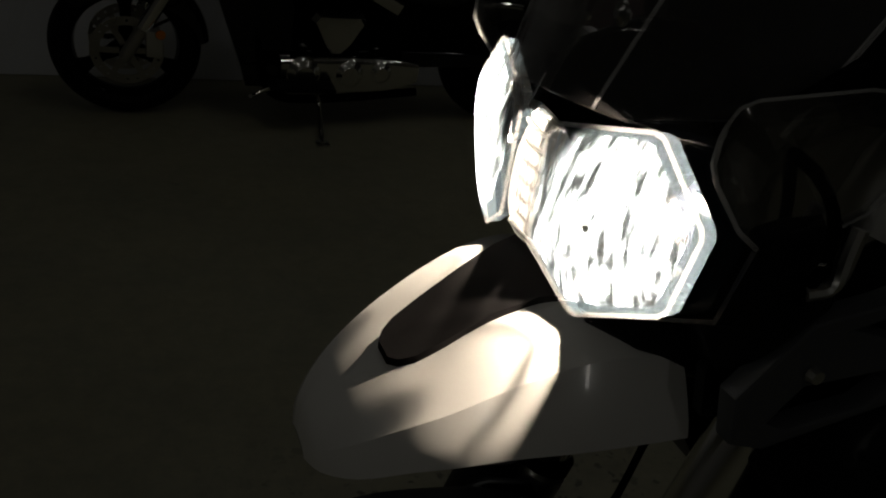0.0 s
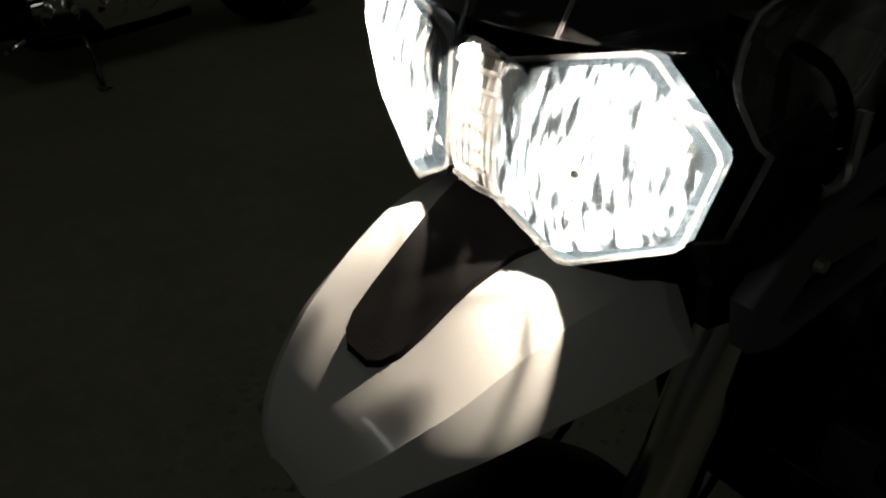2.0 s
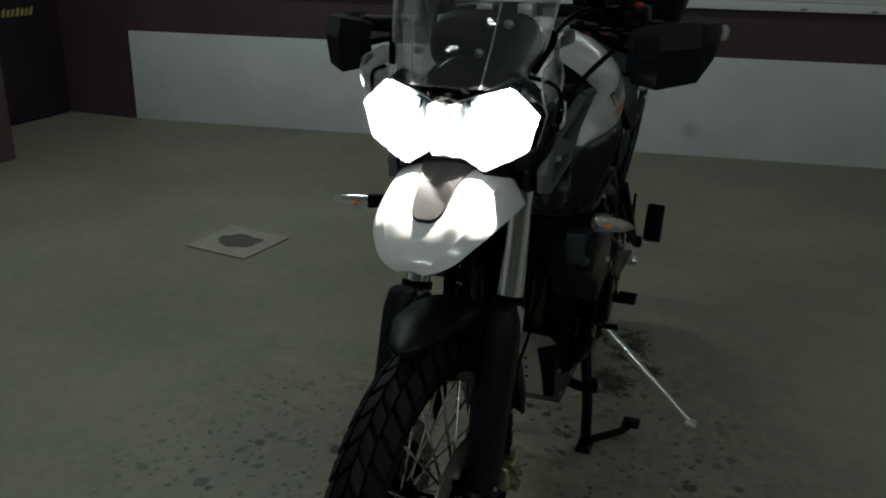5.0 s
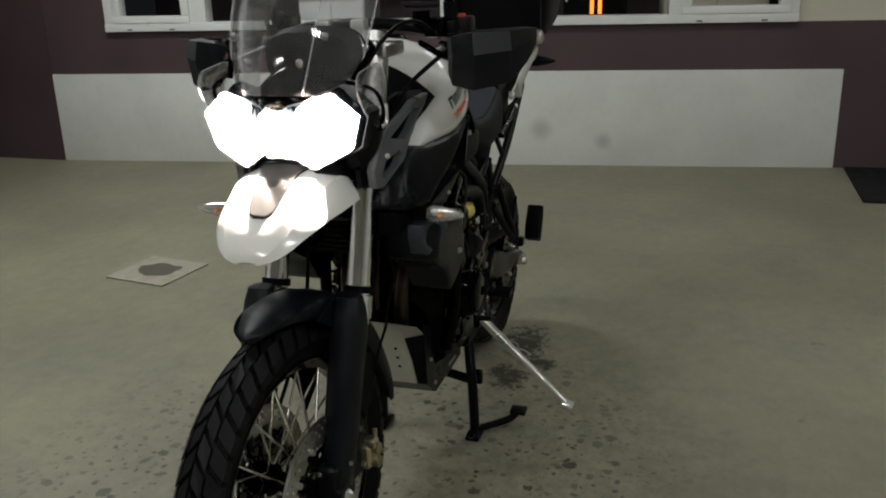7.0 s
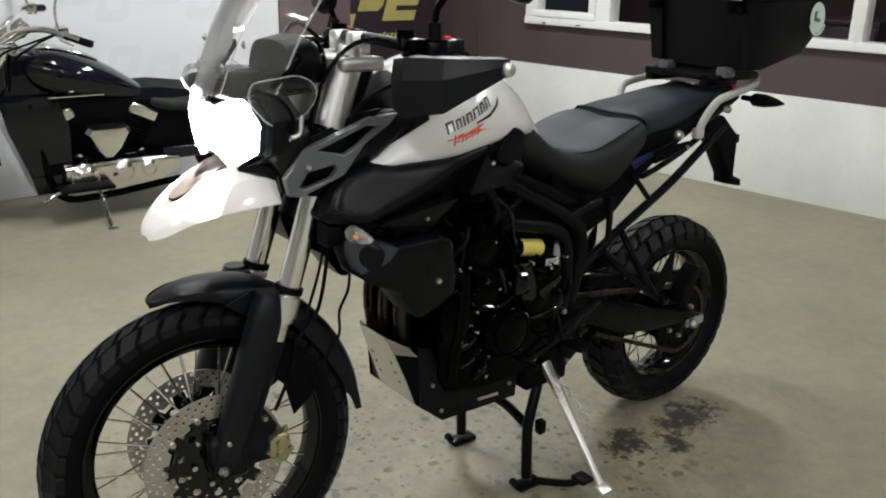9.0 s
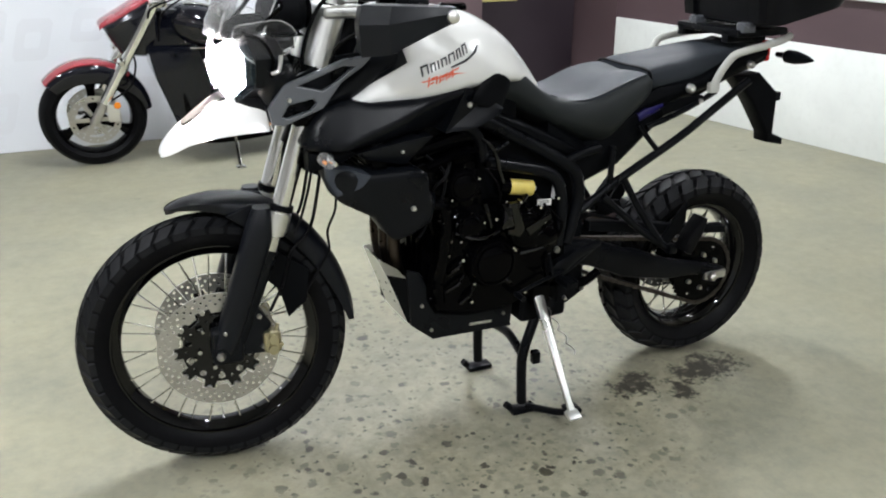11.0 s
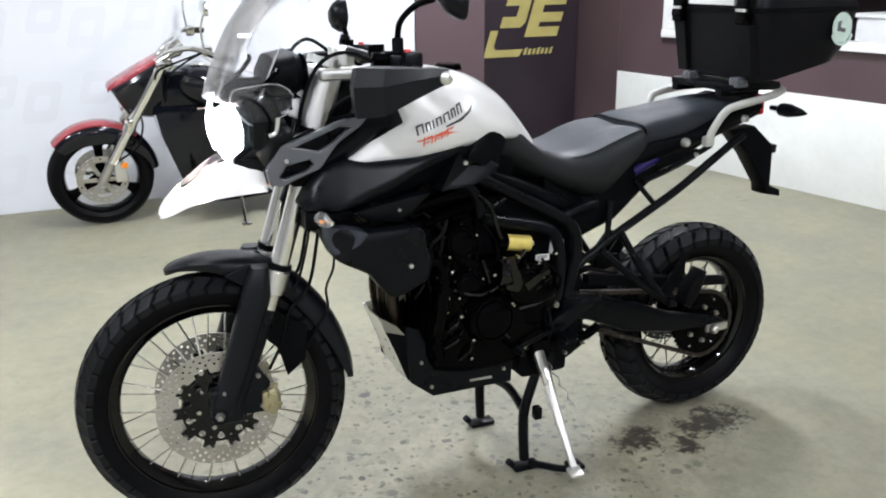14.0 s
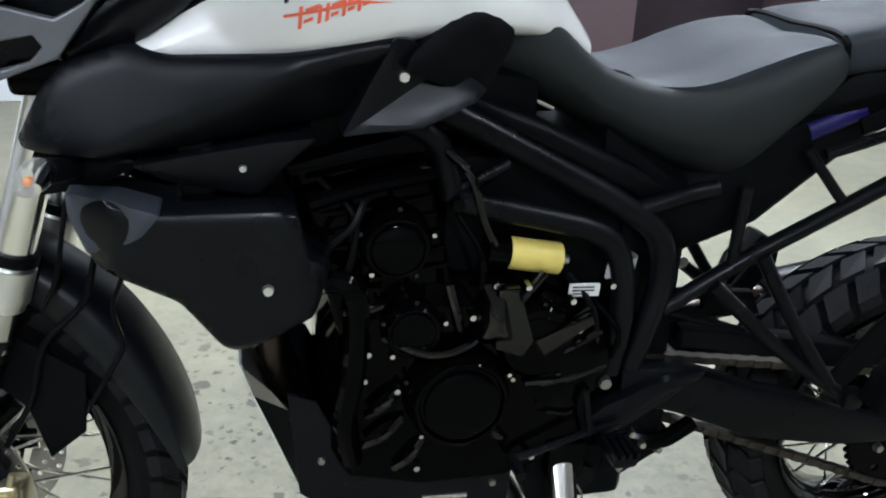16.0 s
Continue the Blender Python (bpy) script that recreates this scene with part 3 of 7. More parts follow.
# window: one long white plastic frame with an opening sash at each end
window = wall_box("window_1", 0.31, 5.03, 0.945, 1.0, -0.03, 0.12, PVC, None, "", 0.006)
tagged(window, "white plastic window frame over the brown wall", kind="structure")
for s0, s1 in ((0.31, 0.37), (1.03, 1.11), (2.52, 2.6), (4.26, 4.38), (4.96, 5.03)):
    wall_box("mullion", s0, s1, 1.0, 2.09, -0.02, 0.1, PVC, window, bevel=0.006)
wall_box("window_head", 0.31, 5.03, 2.09, 2.15, -0.02, 0.1, PVC, window, bevel=0.006)
for s0, s1 in ((0.37, 1.03), (4.38, 4.96)):
    for a, b2, c, d in ((s0, s1, 1.0, 1.05), (s0, s1, 2.03, 2.09), (s0, s0 + 0.06, 1.05, 2.03), (s1 - 0.06, s1, 1.05, 2.03)):
        wall_box("sash_rail", a, b2, c, d, -0.035, 0.06, PVC, window, bevel=0.008)
    pane = wall_box("pane", s0 + 0.06, s1 - 0.06, 1.05, 2.03, 0.02, 0.03, CLEAR, window)
    pane.visible_shadow = False
for s0, s1 in ((1.11, 2.52), (2.6, 4.26)):
    pane = wall_box("pane", s0, s1, 1.0, 2.09, 0.03, 0.04, CLEAR, window)
    pane.visible_shadow = False
for s in (0.5, 0.9, 4.5, 4.82):
    wall_box("drain_cap", s, s + 0.035, 0.955, 0.962, -0.034, -0.03, PLASTIC, window)

# the next room, seen through the window
tagged(wall_box("back_room_wall", -0.5, 5.6, 0.0, CEILING, 1.9, 2.0, BROWN, None, "dim wall of the room behind the window"), kind="structure")
tagged(wall_box("back_room_floor", -0.5, 5.6, -0.1, 0.0, 0.2, 1.9, CREAM, None, "pale floor of the room behind"), kind="structure")
tagged(wall_box("back_room_ceiling", -0.5, 5.6, CEILING, CEILING + 0.1, 0.2, 1.9, CEIL, None, "pale ceiling of the room behind"), kind="structure")


def back_cabinet(s0, s1, z1, material, label, category):
    c = thing("cabinet", tuple(P0 + ALONG * ((s0 + s1) / 2) + OUT * 0.75), label, category)
    wall_box("body", s0, s1, 0.0, z1, 0.5, 1.0, material, c, bevel=0.006)
    wall_box("worktop", s0 - 0.01, s1 + 0.01, z1, z1 + 0.03, 0.48, 1.01, material, c, bevel=0.004)
    wall_box("cabinet_door", s0 + 0.01, (s0 + s1) / 2 - 0.003, 0.06, z1 - 0.02, 0.482, 0.5, material, c, bevel=0.002)
    wall_box("cabinet_door", (s0 + s1) / 2 + 0.003, s1 - 0.01, 0.06, z1 - 0.02, 0.482, 0.5, material, c, bevel=0.002)


back_cabinet(3.25, 3.75, 1.12, PVC, "white cabinet in the room behind the window", "cabinet")
back_cabinet(2.62, 2.95, 1.06, DOORDARK, "dark low cabinet behind the window", "cabinet")
back_cabinet(0.4, 1.1, 1.3, CREAM, "pale cabinet standing close behind the window", "cabinet")
heater = thing("heater", tuple(P0 + ALONG * 1.6 + OUT * 0.8), "small dark heater with two glowing orange bars", "heater")
wall_box("heater_body", 1.35, 1.8, 0.0, 1.2, 0.55, 0.8, PLASTIC, heater, bevel=0.01)
for s in (1.53, 1.585):
    wall_box("heating_bar", s, s + 0.025, 0.98, 1.16, 0.535, 0.548, glow("orange_heat", (1.0, 0.22, 0.03), 6), heater, "glowing orange bar", bevel=0.003)

# banner: pale cloth with a printed pattern of rounded squares
banner = part("banner", box((-5.6, NORTH - 0.004, 0.004), (2.19, NORTH + 0.002, 2.9)), BANNER, None, smooth=0)
tagged(banner, "pale grey cloth banner printed with faint rounded squares", "banner")


def motif(w, h, lean):
    c = [(0.12, 0), (0.88, 0), (1, 0.12), (1, 0.88), (0.88, 1), (0.12, 1), (0, 0.88), (0, 0.12)]
    ring = [(u * w + lean * v * h, v * h) for u, v in c]
    hole = [((0.28 + 0.44 * u) * w + lean * (0.3 + 0.38 * v) * h, (0.3 + 0.38 * v) * h) for u, v in c]
    return part("printed_square", plate(ring, NORTH - 0.0050, NORTH - 0.0045, [hole]), BANNER_PRINT, banner, "faint grey printed square", 0)


prints = {}
for row in range(7):
    for col in range(14):
        bx, bz = -5.4 + col * 0.56 + (row % 2) * 0.25, 0.1 + row * 0.44
        for dx, dz, w, h in ((0.0, 0.12, 0.19, 0.2), (0.22, 0.02, 0.2, 0.25)):
            if bx + dx + w > 2.1:
                continue
            place = Matrix.Translation((bx + dx, 0, bz + dz))
            if w in prints:
                again(prints[w], place)
            else:
                prints[w] = motif(w, h, 0.3)
                prints[w].matrix_basis = place

# luminaires on the ceiling
first = thing("ceiling_luminaire", (TUBES[0][0], TUBES[0][1], CEILING), "long white ceiling luminaire with bright tubes", "ceiling lamp", "ceiling luminaires")
x0, y0, _ = TUBES[0]
part("housing", box((x0 - 0.11, y0 - 0.64, CEILING - 0.07), (x0 + 0.11, y0 + 0.64, CEILING), 0.008), PVC, first)
for dx in (-0.1, 0.1):
    part("side_rail", box((x0 + dx - 0.008, y0 - 0.64, CEILING - 0.095), (x0 + dx + 0.008, y0 + 0.64, CEILING - 0.071), 0.003), PVC, first)
for tx, ty, _ in TUBES[1:]:
    copy_thing(first, Matrix.Translation((tx, ty, CEILING)))

# flat things on the floor
card = part("cardboard_sheet", moved(box((-0.16, -0.17, 0.0), (0.16, 0.17, 0.008), 0.002), pose(1.97, 1.7, 0.001, 0, 0, -8)), MATBOARD, None, smooth=0)
tagged(card, "square of worn cardboard with a dark oil stain on the floor", "cardboard")
stain = bmesh.new()
vs = [stain.verts.new((1.98 + (0.085 + 0.03 * noise.noise((math.cos(a) * 1.7, math.sin(a) * 1.7, 0.4))) * math.cos(a), 1.7 + (0.1 + 0.05 * noise.noise((math.cos(a) * 2, math.sin(a) * 2, 3))) * math.sin(a), 0.0105)) for a in np.linspace(0, 6.28, 40, endpoint=False)]
stain.faces.new(vs)
part("oil_stain", stain, mat("oily_cardboard", (0.09, 0.085, 0.065), 0.6, vary=0.3, scale=30), card, "dark oil stain", 0)
doormat = part("doormat", box((3.88, -3.2, 0.001), (4.75, -1.64, 0.016), 0.004), DOORMAT, None)
tagged(doormat, "black rubber doormat at the wall foot", "doormat")

# ---- the white adventure motorcycle on its centre stand ----
bike = thing("motorcycle", (0.85, 0.0, 0.0), "white and black adventure motorcycle with lit headlights on its centre stand", "motorcycle")
bolt_proto = {}


def bolt(at, parent, r=0.007, h=0.007, axis="y", side=-1, material=None, name="bolt"):
    material = material or STEEL
    key = (r, h, axis, side, material.name, parent.name)
    if key not in bolt_proto:
        bolt_proto[key] = part(name, bolt_bm((0, 0, 0), r, h, axis, side), material, parent)
        bolt_proto[key].matrix_basis = Matrix.Translation(at)
        return bolt_proto[key]
    return again(bolt_proto[key], Matrix.Translation(at))


STEER = 6.0
AXIS_FOOT, AXIS_DIR = Vector((0.105, 0, 0.36)), Vector((0.325, 0, 1)).normalized()
STEERING = Matrix.Translation(AXIS_FOOT) @ Matrix.Rotation(radians(-STEER), 4, AXIS_DIR) @ Matrix.Translation(-AXIS_FOOT)


def steered(bm):
    return moved(bm, STEERING)


def tyre_bm(R, rim, half, shoulder, blocks, rows, block_h, skew):
    """A tyre about the y axis with tread blocks standing on its crown."""
    body = R - block_h
    prof = [(rim, -half * 0.62), (rim + 0.012, -half * 0.8), (rim + (body - rim) * 0.45, -half), (rim + (body - rim) * 0.75, -half * 0.95),
            (body - shoulder * 0.55, -half * 0.75), (body - shoulder * 0.15, -half * 0.4), (body, 0)]
    prof = prof + [(r, -a) for r, a in prof[-2::-1]]
    body_bm = lathe(prof, 72)
    bm = bmesh.new()
    for k in range(blocks):
        for row, (a0, a1, ph) in enumerate(rows):
            th0 = 2 * math.pi * (k + ph) / blocks
            span = 2 * math.pi / blocks * 0.78
            top, low = [], []
            for u, v in ((0, 0), (1, 0), (1, 1), (0, 1)):
                a = (a0 + (a1 - a0) * v) * half
                th = th0 + span * u + skew * abs(a) / half * 2 * math.pi / blocks
                drop = shoulder * (abs(a) / half) ** 2.3
                for lst, rr, inset in ((top, R - drop, 0.93), (low, R - drop - block_h * 1.8, 1.0)):
                    mid = th0 + span / 2 + skew * abs(a) / half * 2 * math.pi / blocks
                    t2 = mid + (th - mid) * inset
                    am = (a0 + a1) / 2 * half
                    a2 = am + (a - am) * inset
                    lst.append((rr * math.cos(t2), a2, rr * math.sin(t2)))
            loft([low, top], bm)
    return body_bm, bm


def spokes_on(parent, m, hub_r, rim_r, hub_half, count, r=0.0027):
    proto = {}
    for k in range(count):
        side = 1 if k % 2 else -1
        lean = (1 if (k // 2) % 2 else -1) * 0.42
        th = 2 * math.pi * k / count
        key = (side, lean)
        if key not in proto:
            a = (hub_r * math.cos(lean), side * hub_half, hub_r * math.sin(lean))
            b2 = (rim_r, side * 0.012, 0)
            ob = part("spoke", tube([a, b2], r, n=6, smooth=0), CHROME, parent)
            ob.matrix_basis = m @ Matrix.Rotation(th, 4, "Y")
            proto[key] = ob
        else:
            again(proto[key], m @ Matrix.Rotation(th, 4, "Y"))


def drilled(rows):
    """Rings of round holes: (radius of the ring, of a hole, how many, phase)."""
    out = []
    for rr, hr, n, ph in rows:
        for k in range(n):
            a = 2 * math.pi * (k + ph) / n
            out.append(ring_pts(rr * math.cos(a), rr * math.sin(a), hr, 7))
    return out


def toothed(r_low, r_high, half, n=10):
    """Round outline with n broad teeth."""
    out = []
    for k in range(n):
        a = 2 * math.pi * k / n
        gap = math.pi / n - half
        for rr, da in ((r_low, -half - gap * 0.6), (r_low, -half - gap * 0.2), (r_high, -half), (r_high, 0), (r_high, half), (r_low, half + gap * 0.2), (r_low, half + gap * 0.6)):
            out.append((rr * math.cos(a + da), rr * math.sin(a + da)))
    return out


def disc_bm(r_out, r_in, y0, y1, rows):
    return plate(ring_pts(0, 0, r_out, 72), y0, y1, [ring_pts(0, 0, r_in, 40)] + drilled(rows))


def wheel(name, centre, R, rim_r, half, shoulder, blocks, rows, skew, rim_half, hub, label, turn=Matrix(), block_h=0.008):
    m = turn @ Matrix.Translation(centre)
    hub_ob = part(name, moved(lathe([(0.0, -hub[1]), (hub[0] * 0.55, -hub[1]), (hub[0], -hub[1] * 0.8), (hub[0], -hub[1] * 0.6), (hub[0] * 0.6, -hub[1] * 0.45), (hub[0] * 0.6, hub[1] * 0.45), (hub[0], hub[1] * 0.6), (hub[0], hub[1] * 0.8), (hub[0] * 0.55, hub[1]), (0.0, hub[1])], 32), m), GLOSS, bike, label)
    hub_ob.matrix_parent_inverse = Matrix.Translation(BASES["motorcycle"]).inverted()

    def sub(nm, bm, material, lab=""):
        return part(nm, moved(bm, m), material, hub_ob, lab)

    body_bm, tread_bm = tyre_bm(R, rim_r + 0.006, half, shoulder, blocks, rows, block_h, skew)
    sub("tyre", body_bm, RUBBER, "black block-tread tyre")
    tagged(sub("tread", tread_bm, TREAD, "rubber block tread"), kind="stuff")
    q = rim_half
    sub("rim", lathe([(rim_r + 0.008, -q), (rim_r + 0.006, -q + 0.006), (rim_r - 0.006, -q + 0.012), (rim_r - 0.02, -q * 0.4), (rim_r - 0.022, 0), (rim_r - 0.02, q * 0.4), (rim_r - 0.006, q - 0.012), (rim_r + 0.006, q - 0.006), (rim_r + 0.008, q), (rim_r + 0.004, q), (rim_r - 0.002, 0), (rim_r + 0.004, -q)], 72, closed=True), ENAMEL, "gloss black rim")
    return hub_ob, m, sub


# front wheel, 21 inch
FC = (0.015, 0.0, 0.356)
fw, fm, fsub = wheel("front_wheel", FC, 0.352, 0.262, 0.047, 0.026, 44, [(-1.04, -0.56, 0.0), (-0.5, -0.03, 0.3), (0.03, 0.5, 0.8), (0.56, 1.04, 0.5)], 1.1, 0.034, (0.034, 0.075), "front wire wheel", STEERING, 0.0095)
spokes_on(fw, fm, 0.034, 0.245, 0.05, 36)
for side in (-1, 1):
    fsub("brake_disc", plate(ring_pts(0, 0, 0.156, 72), side * 0.074 - 0.0025, side * 0.074 + 0.0025, [toothed(0.104, 0.1165, 0.17)] + drilled([(0.126, 0.0042, 36, 0), (0.137, 0.0042, 36, 0.5), (0.148, 0.0042, 36, 0)])), STEEL, "drilled steel brake disc")
    carrier = plate(toothed(0.094, 0.1135, 0.125), side * 0.072 - 0.003, side * 0.072 + 0.003, [ring_pts(0, 0, 0.02, 20)] + drilled([(0.08, 0.0095, 10, 0.5), (0.084, 0.0035, 10, 0)]), bevel=0.0008)
    fsub("disc_carrier", carrier, ENAMEL, "black disc carrier with silver buttons")
    for k in range(10):
        a = 2 * math.pi * k / 10
        fsub("rivet", bolt_bm((0.1125 * math.cos(a), side * 0.079, 0.1125 * math.sin(a)), 0.0075, 0.008, "y", side), STEEL)
        if k % 2:
            fsub("disc_bolt", bolt_bm((0.05 * math.cos(a), side * 0.08, 0.05 * math.sin(a)), 0.0075, 0.01, "y", side), CHROME)
            fsub("lug_bolt", bolt_bm((0.066 * math.cos(a + 0.3), side * 0.078, 0.066 * math.sin(a + 0.3)), 0.005, 0.007, "y", side), CHROME)


def fork_x(z):
    return 0.192 + 0.325 * (z - 0.715)


def fork_leg(side):
    y = 0.008 + side * 0.1
    up = part("fork_tube", steered(tube([(fork_x(0.7), y, 0.7), (fork_x(1.215), y, 1.215)], 0.025, n=24, smooth=0)), ANODISED, bike, "silver upper fork tube")
    part("seal_ring", steered(tube([(fork_x(0.722), y, 0.722), (fork_x(0.736), y, 0.736)], 0.031, n=24, smooth=0)), PLASTIC, bike)
    part("seal_cap", steered(joined(tube([(fork_x(0.672), y, 0.672), (fork_x(0.716), y, 0.716)], 0.031, n=24, smooth=0), tube([(fork_x(0.66), y, 0.66), (fork_x(0.674), y, 0.674)], 0.027, n=24, smooth=0))), ALLOY, bike, "pale alloy fork cap")
    part("stanchion", steered(tube([(fork_x(0.6), y, 0.6), (fork_x(0.67), y, 0.67)], 0.021, n=20, smooth=0)), CHROME, bike, "polished steel stanchion")
    part("fork_lower", steered(tube([(fork_x(0.38) - 0.02, y, 0.38), (fork_x(0.5) - 0.01, y, 0.5), (fork_x(0.62), y, 0.62)], 0.022, n=16)), SATIN, bike, "black lower fork leg")
    foot = joined(box((-0.005, y - 0.024, 0.325), (0.075, y + 0.024, 0.42), 0.014, 3), tube([(0.015, y - 0.034, 0.356), (0.015, y + 0.034, 0.356)], 0.022, n=16, smooth=0))
    part("fork_foot", steered(foot), SATIN, bike, "black cast fork foot")
    part("axle_nut", steered(moved(lathe([(0, -0.012), (0.006, -0.012), (0.011, -0.006), (0.013, 0.0)], 6), pose(0.015, y + side * 0.035, 0.356, 0, 0, 0 if side < 0 else 180))), STEEL, bike)
    # guard shell before the leg
    rings = []
    for z, xf, xb, w in ((0.345, 0.0, 0.045, 0.018), (0.37, 0.0, 0.06, 0.028), (0.47, 0.03, 0.1, 0.032), (0.56, 0.06, 0.132, 0.034), (0.65, 0.092, 0.166, 0.035), (0.70, 0.11, 0.17, 0.034), (0.735, 0.125, 0.168, 0.025)):
        cx, hx = (xf + xb) / 2, (xb - xf) / 2
        rings.append([(cx - hx * math.copysign(abs(math.cos(t)) ** 0.7, math.cos(t)), y + side * 0.006 + w * math.copysign(abs(math.sin(t)) ** 0.7, math.sin(t)), z) for t in np.linspace(0, 2 * math.pi, 18, endpoint=False)])
    part("fork_guard", steered(loft([np.array(r) for r in spline(np.array(rings).reshape(len(rings), -1), 3).reshape(-1, 18, 3)])), GUARD, bike, "black plastic fork guard")
    bolt_at = STEERING @ Vector((0.03, y + side * 0.042, 0.42))
    bolt(tuple(bolt_at), bike, 0.005, 0.006, "y", side)
    # calliper behind the leg
    ca = joined(box((0.125, y - 0.03, 0.342), (0.172, y + 0.02, 0.4), 0.013, 3), box((0.138, y - 0.036, 0.35), (0.168, y - 0.005, 0.408), 0.01, 3),
                *[tube([(px, y - 0.042, pz), (px, y - 0.028, pz)], pr, n=14, smooth=0) for px, pz, pr in ((0.148, 0.356, 0.013), (0.15, 0.386, 0.013), (0.168, 0.37, 0.006), (0.132, 0.402, 0.006))],
                tube([(0.158, y - 0.03, 0.408), (0.163, y - 0.028, 0.425)], 0.005, n=8, smooth=0))
    part("brake_calliper", steered(ca), GOLDISH, bike, "pale gold brake calliper")
    part("calliper_bracket", steered(plate([(0.03, 0.34), (0.13, 0.34), (0.15, 0.42), (0.12, 0.47), (0.05, 0.43)], y - 0.012, y + 0.012, bevel=0.004)), SATIN, bike)
    for bx, bz in ((0.12, 0.445), (0.125, 0.36)):
        bolt(tuple(STEERING @ Vector((bx, y + side * 0.016, bz))), bike, 0.007, 0.008, "y", side)
    part("brake_hose", steered(tube([(0.15, y, 0.45), (0.19, y * 0.9, 0.52), (0.215, y * 0.9, 0.6), (0.27, y * 0.8, 0.66), (0.3, y * 0.75, 0.78), (0.33, y * 0.5, 0.92)], 0.0045, n=6)), RUBBER, bike)


for side in (-1, 1):
    fork_leg(side)

# front mudguard
rings = []
for deg, rr, w, skirt in ((105, 0.383, 0.01, 0.004), (102, 0.388, 0.034, 0.008), (94, 0.397, 0.052, 0.022), (80, 0.404, 0.062, 0.045), (68, 0.405, 0.064, 0.05), (55, 0.398, 0.066, 0.054), (42, 0.39, 0.068, 0.056), (28, 0.382, 0.068, 0.05), (14, 0.377, 0.066, 0.036), (4, 0.374, 0.06, 0.02)):
    rings.append((math.radians(deg), rr, w, skirt))
sect = []
for a, rr, w, skirt in spline(rings, 4):
    ca, sa = math.cos(a), math.sin(a)
    prof = [(rr - skirt, w), (rr - skirt * 0.45, w * 1.0), (rr - 0.012, w * 0.9), (rr - 0.003, w * 0.6), (rr, 0), (rr - 0.003, -w * 0.6), (rr - 0.012, -w * 0.9), (rr - skirt * 0.45, -w), (rr - skirt, -w)]
    prof += [(r - 0.004, y * 0.95) for r, y in prof[::-1]]
    sect.append([(FC[0] + r * ca, y, FC[2] + r * sa) for r, y in prof])
part("front_mudguard", steered(loft(sect)), GUARD, bike, "black plastic front mudguard", 50)
for s in (-1, 1):
    part("mudguard_brace", steered(plate([(0.06, 0.71), (0.12, 0.735), (0.165, 0.73), (0.19, 0.69), (0.13, 0.66)], s * 0.064, s * 0.074, bevel=0.002)), SATIN, bike)
    part("mudguard_stay", steered(plate([(0.16, 0.62), (0.26, 0.55), (0.25, 0.46), (0.2, 0.42), (0.18, 0.5), (0.12, 0.56)], s * 0.07, s * 0.078, bevel=0.002)), PLASTIC, bike)

# steering head, bars
part("lower_clamp", steered(box((fork_x(0.95) - 0.035, -0.14, 0.935), (fork_x(0.95) + 0.06, 0.14, 0.975), 0.012, 3)), GLOSS, bike)
part("upper_clamp", steered(joined(box((0.32, -0.135, 1.185), (0.42, 0.135, 1.215), 0.012, 3), box((0.38, -0.06, 1.215), (0.425, -0.025, 1.262), 0.008), box((0.38, 0.025, 1.215), (0.425, 0.06, 1.262), 0.008))), ALLOY, bike, "silver upper fork clamp")
for s in (-1, 1):
    part("fork_top_casting", steered(tube([(fork_x(1.07), 0.008 + s * 0.1, 1.07), (fork_x(1.1), 0.008 + s * 0.1, 1.1), (fork_x(1.195), 0.008 + s * 0.1, 1.195)], 0.034, n=18, smooth=0)), ALLOY, bike, "silver cast upper fork clamp")
    part("fork_top_cap", steered(tube([(fork_x(1.215), 0.008 + s * 0.1, 1.215), (fork_x(1.235), 0.008 + s * 0.1, 1.235)], 0.024, n=16, smooth=0)), ALLOY, bike)
HB = 1.225


def barred(bm):
    """For what sits on the bars: set back a little, then turned with them."""
    return steered(moved(bm, Matrix.Translation((0.034, 0, 0))))


def guarded(bm):
    """The same for the guards, which sit a little lower and further forward."""
    return steered(moved(bm, Matrix.Translation((0.012, 0.03, -0.02))))


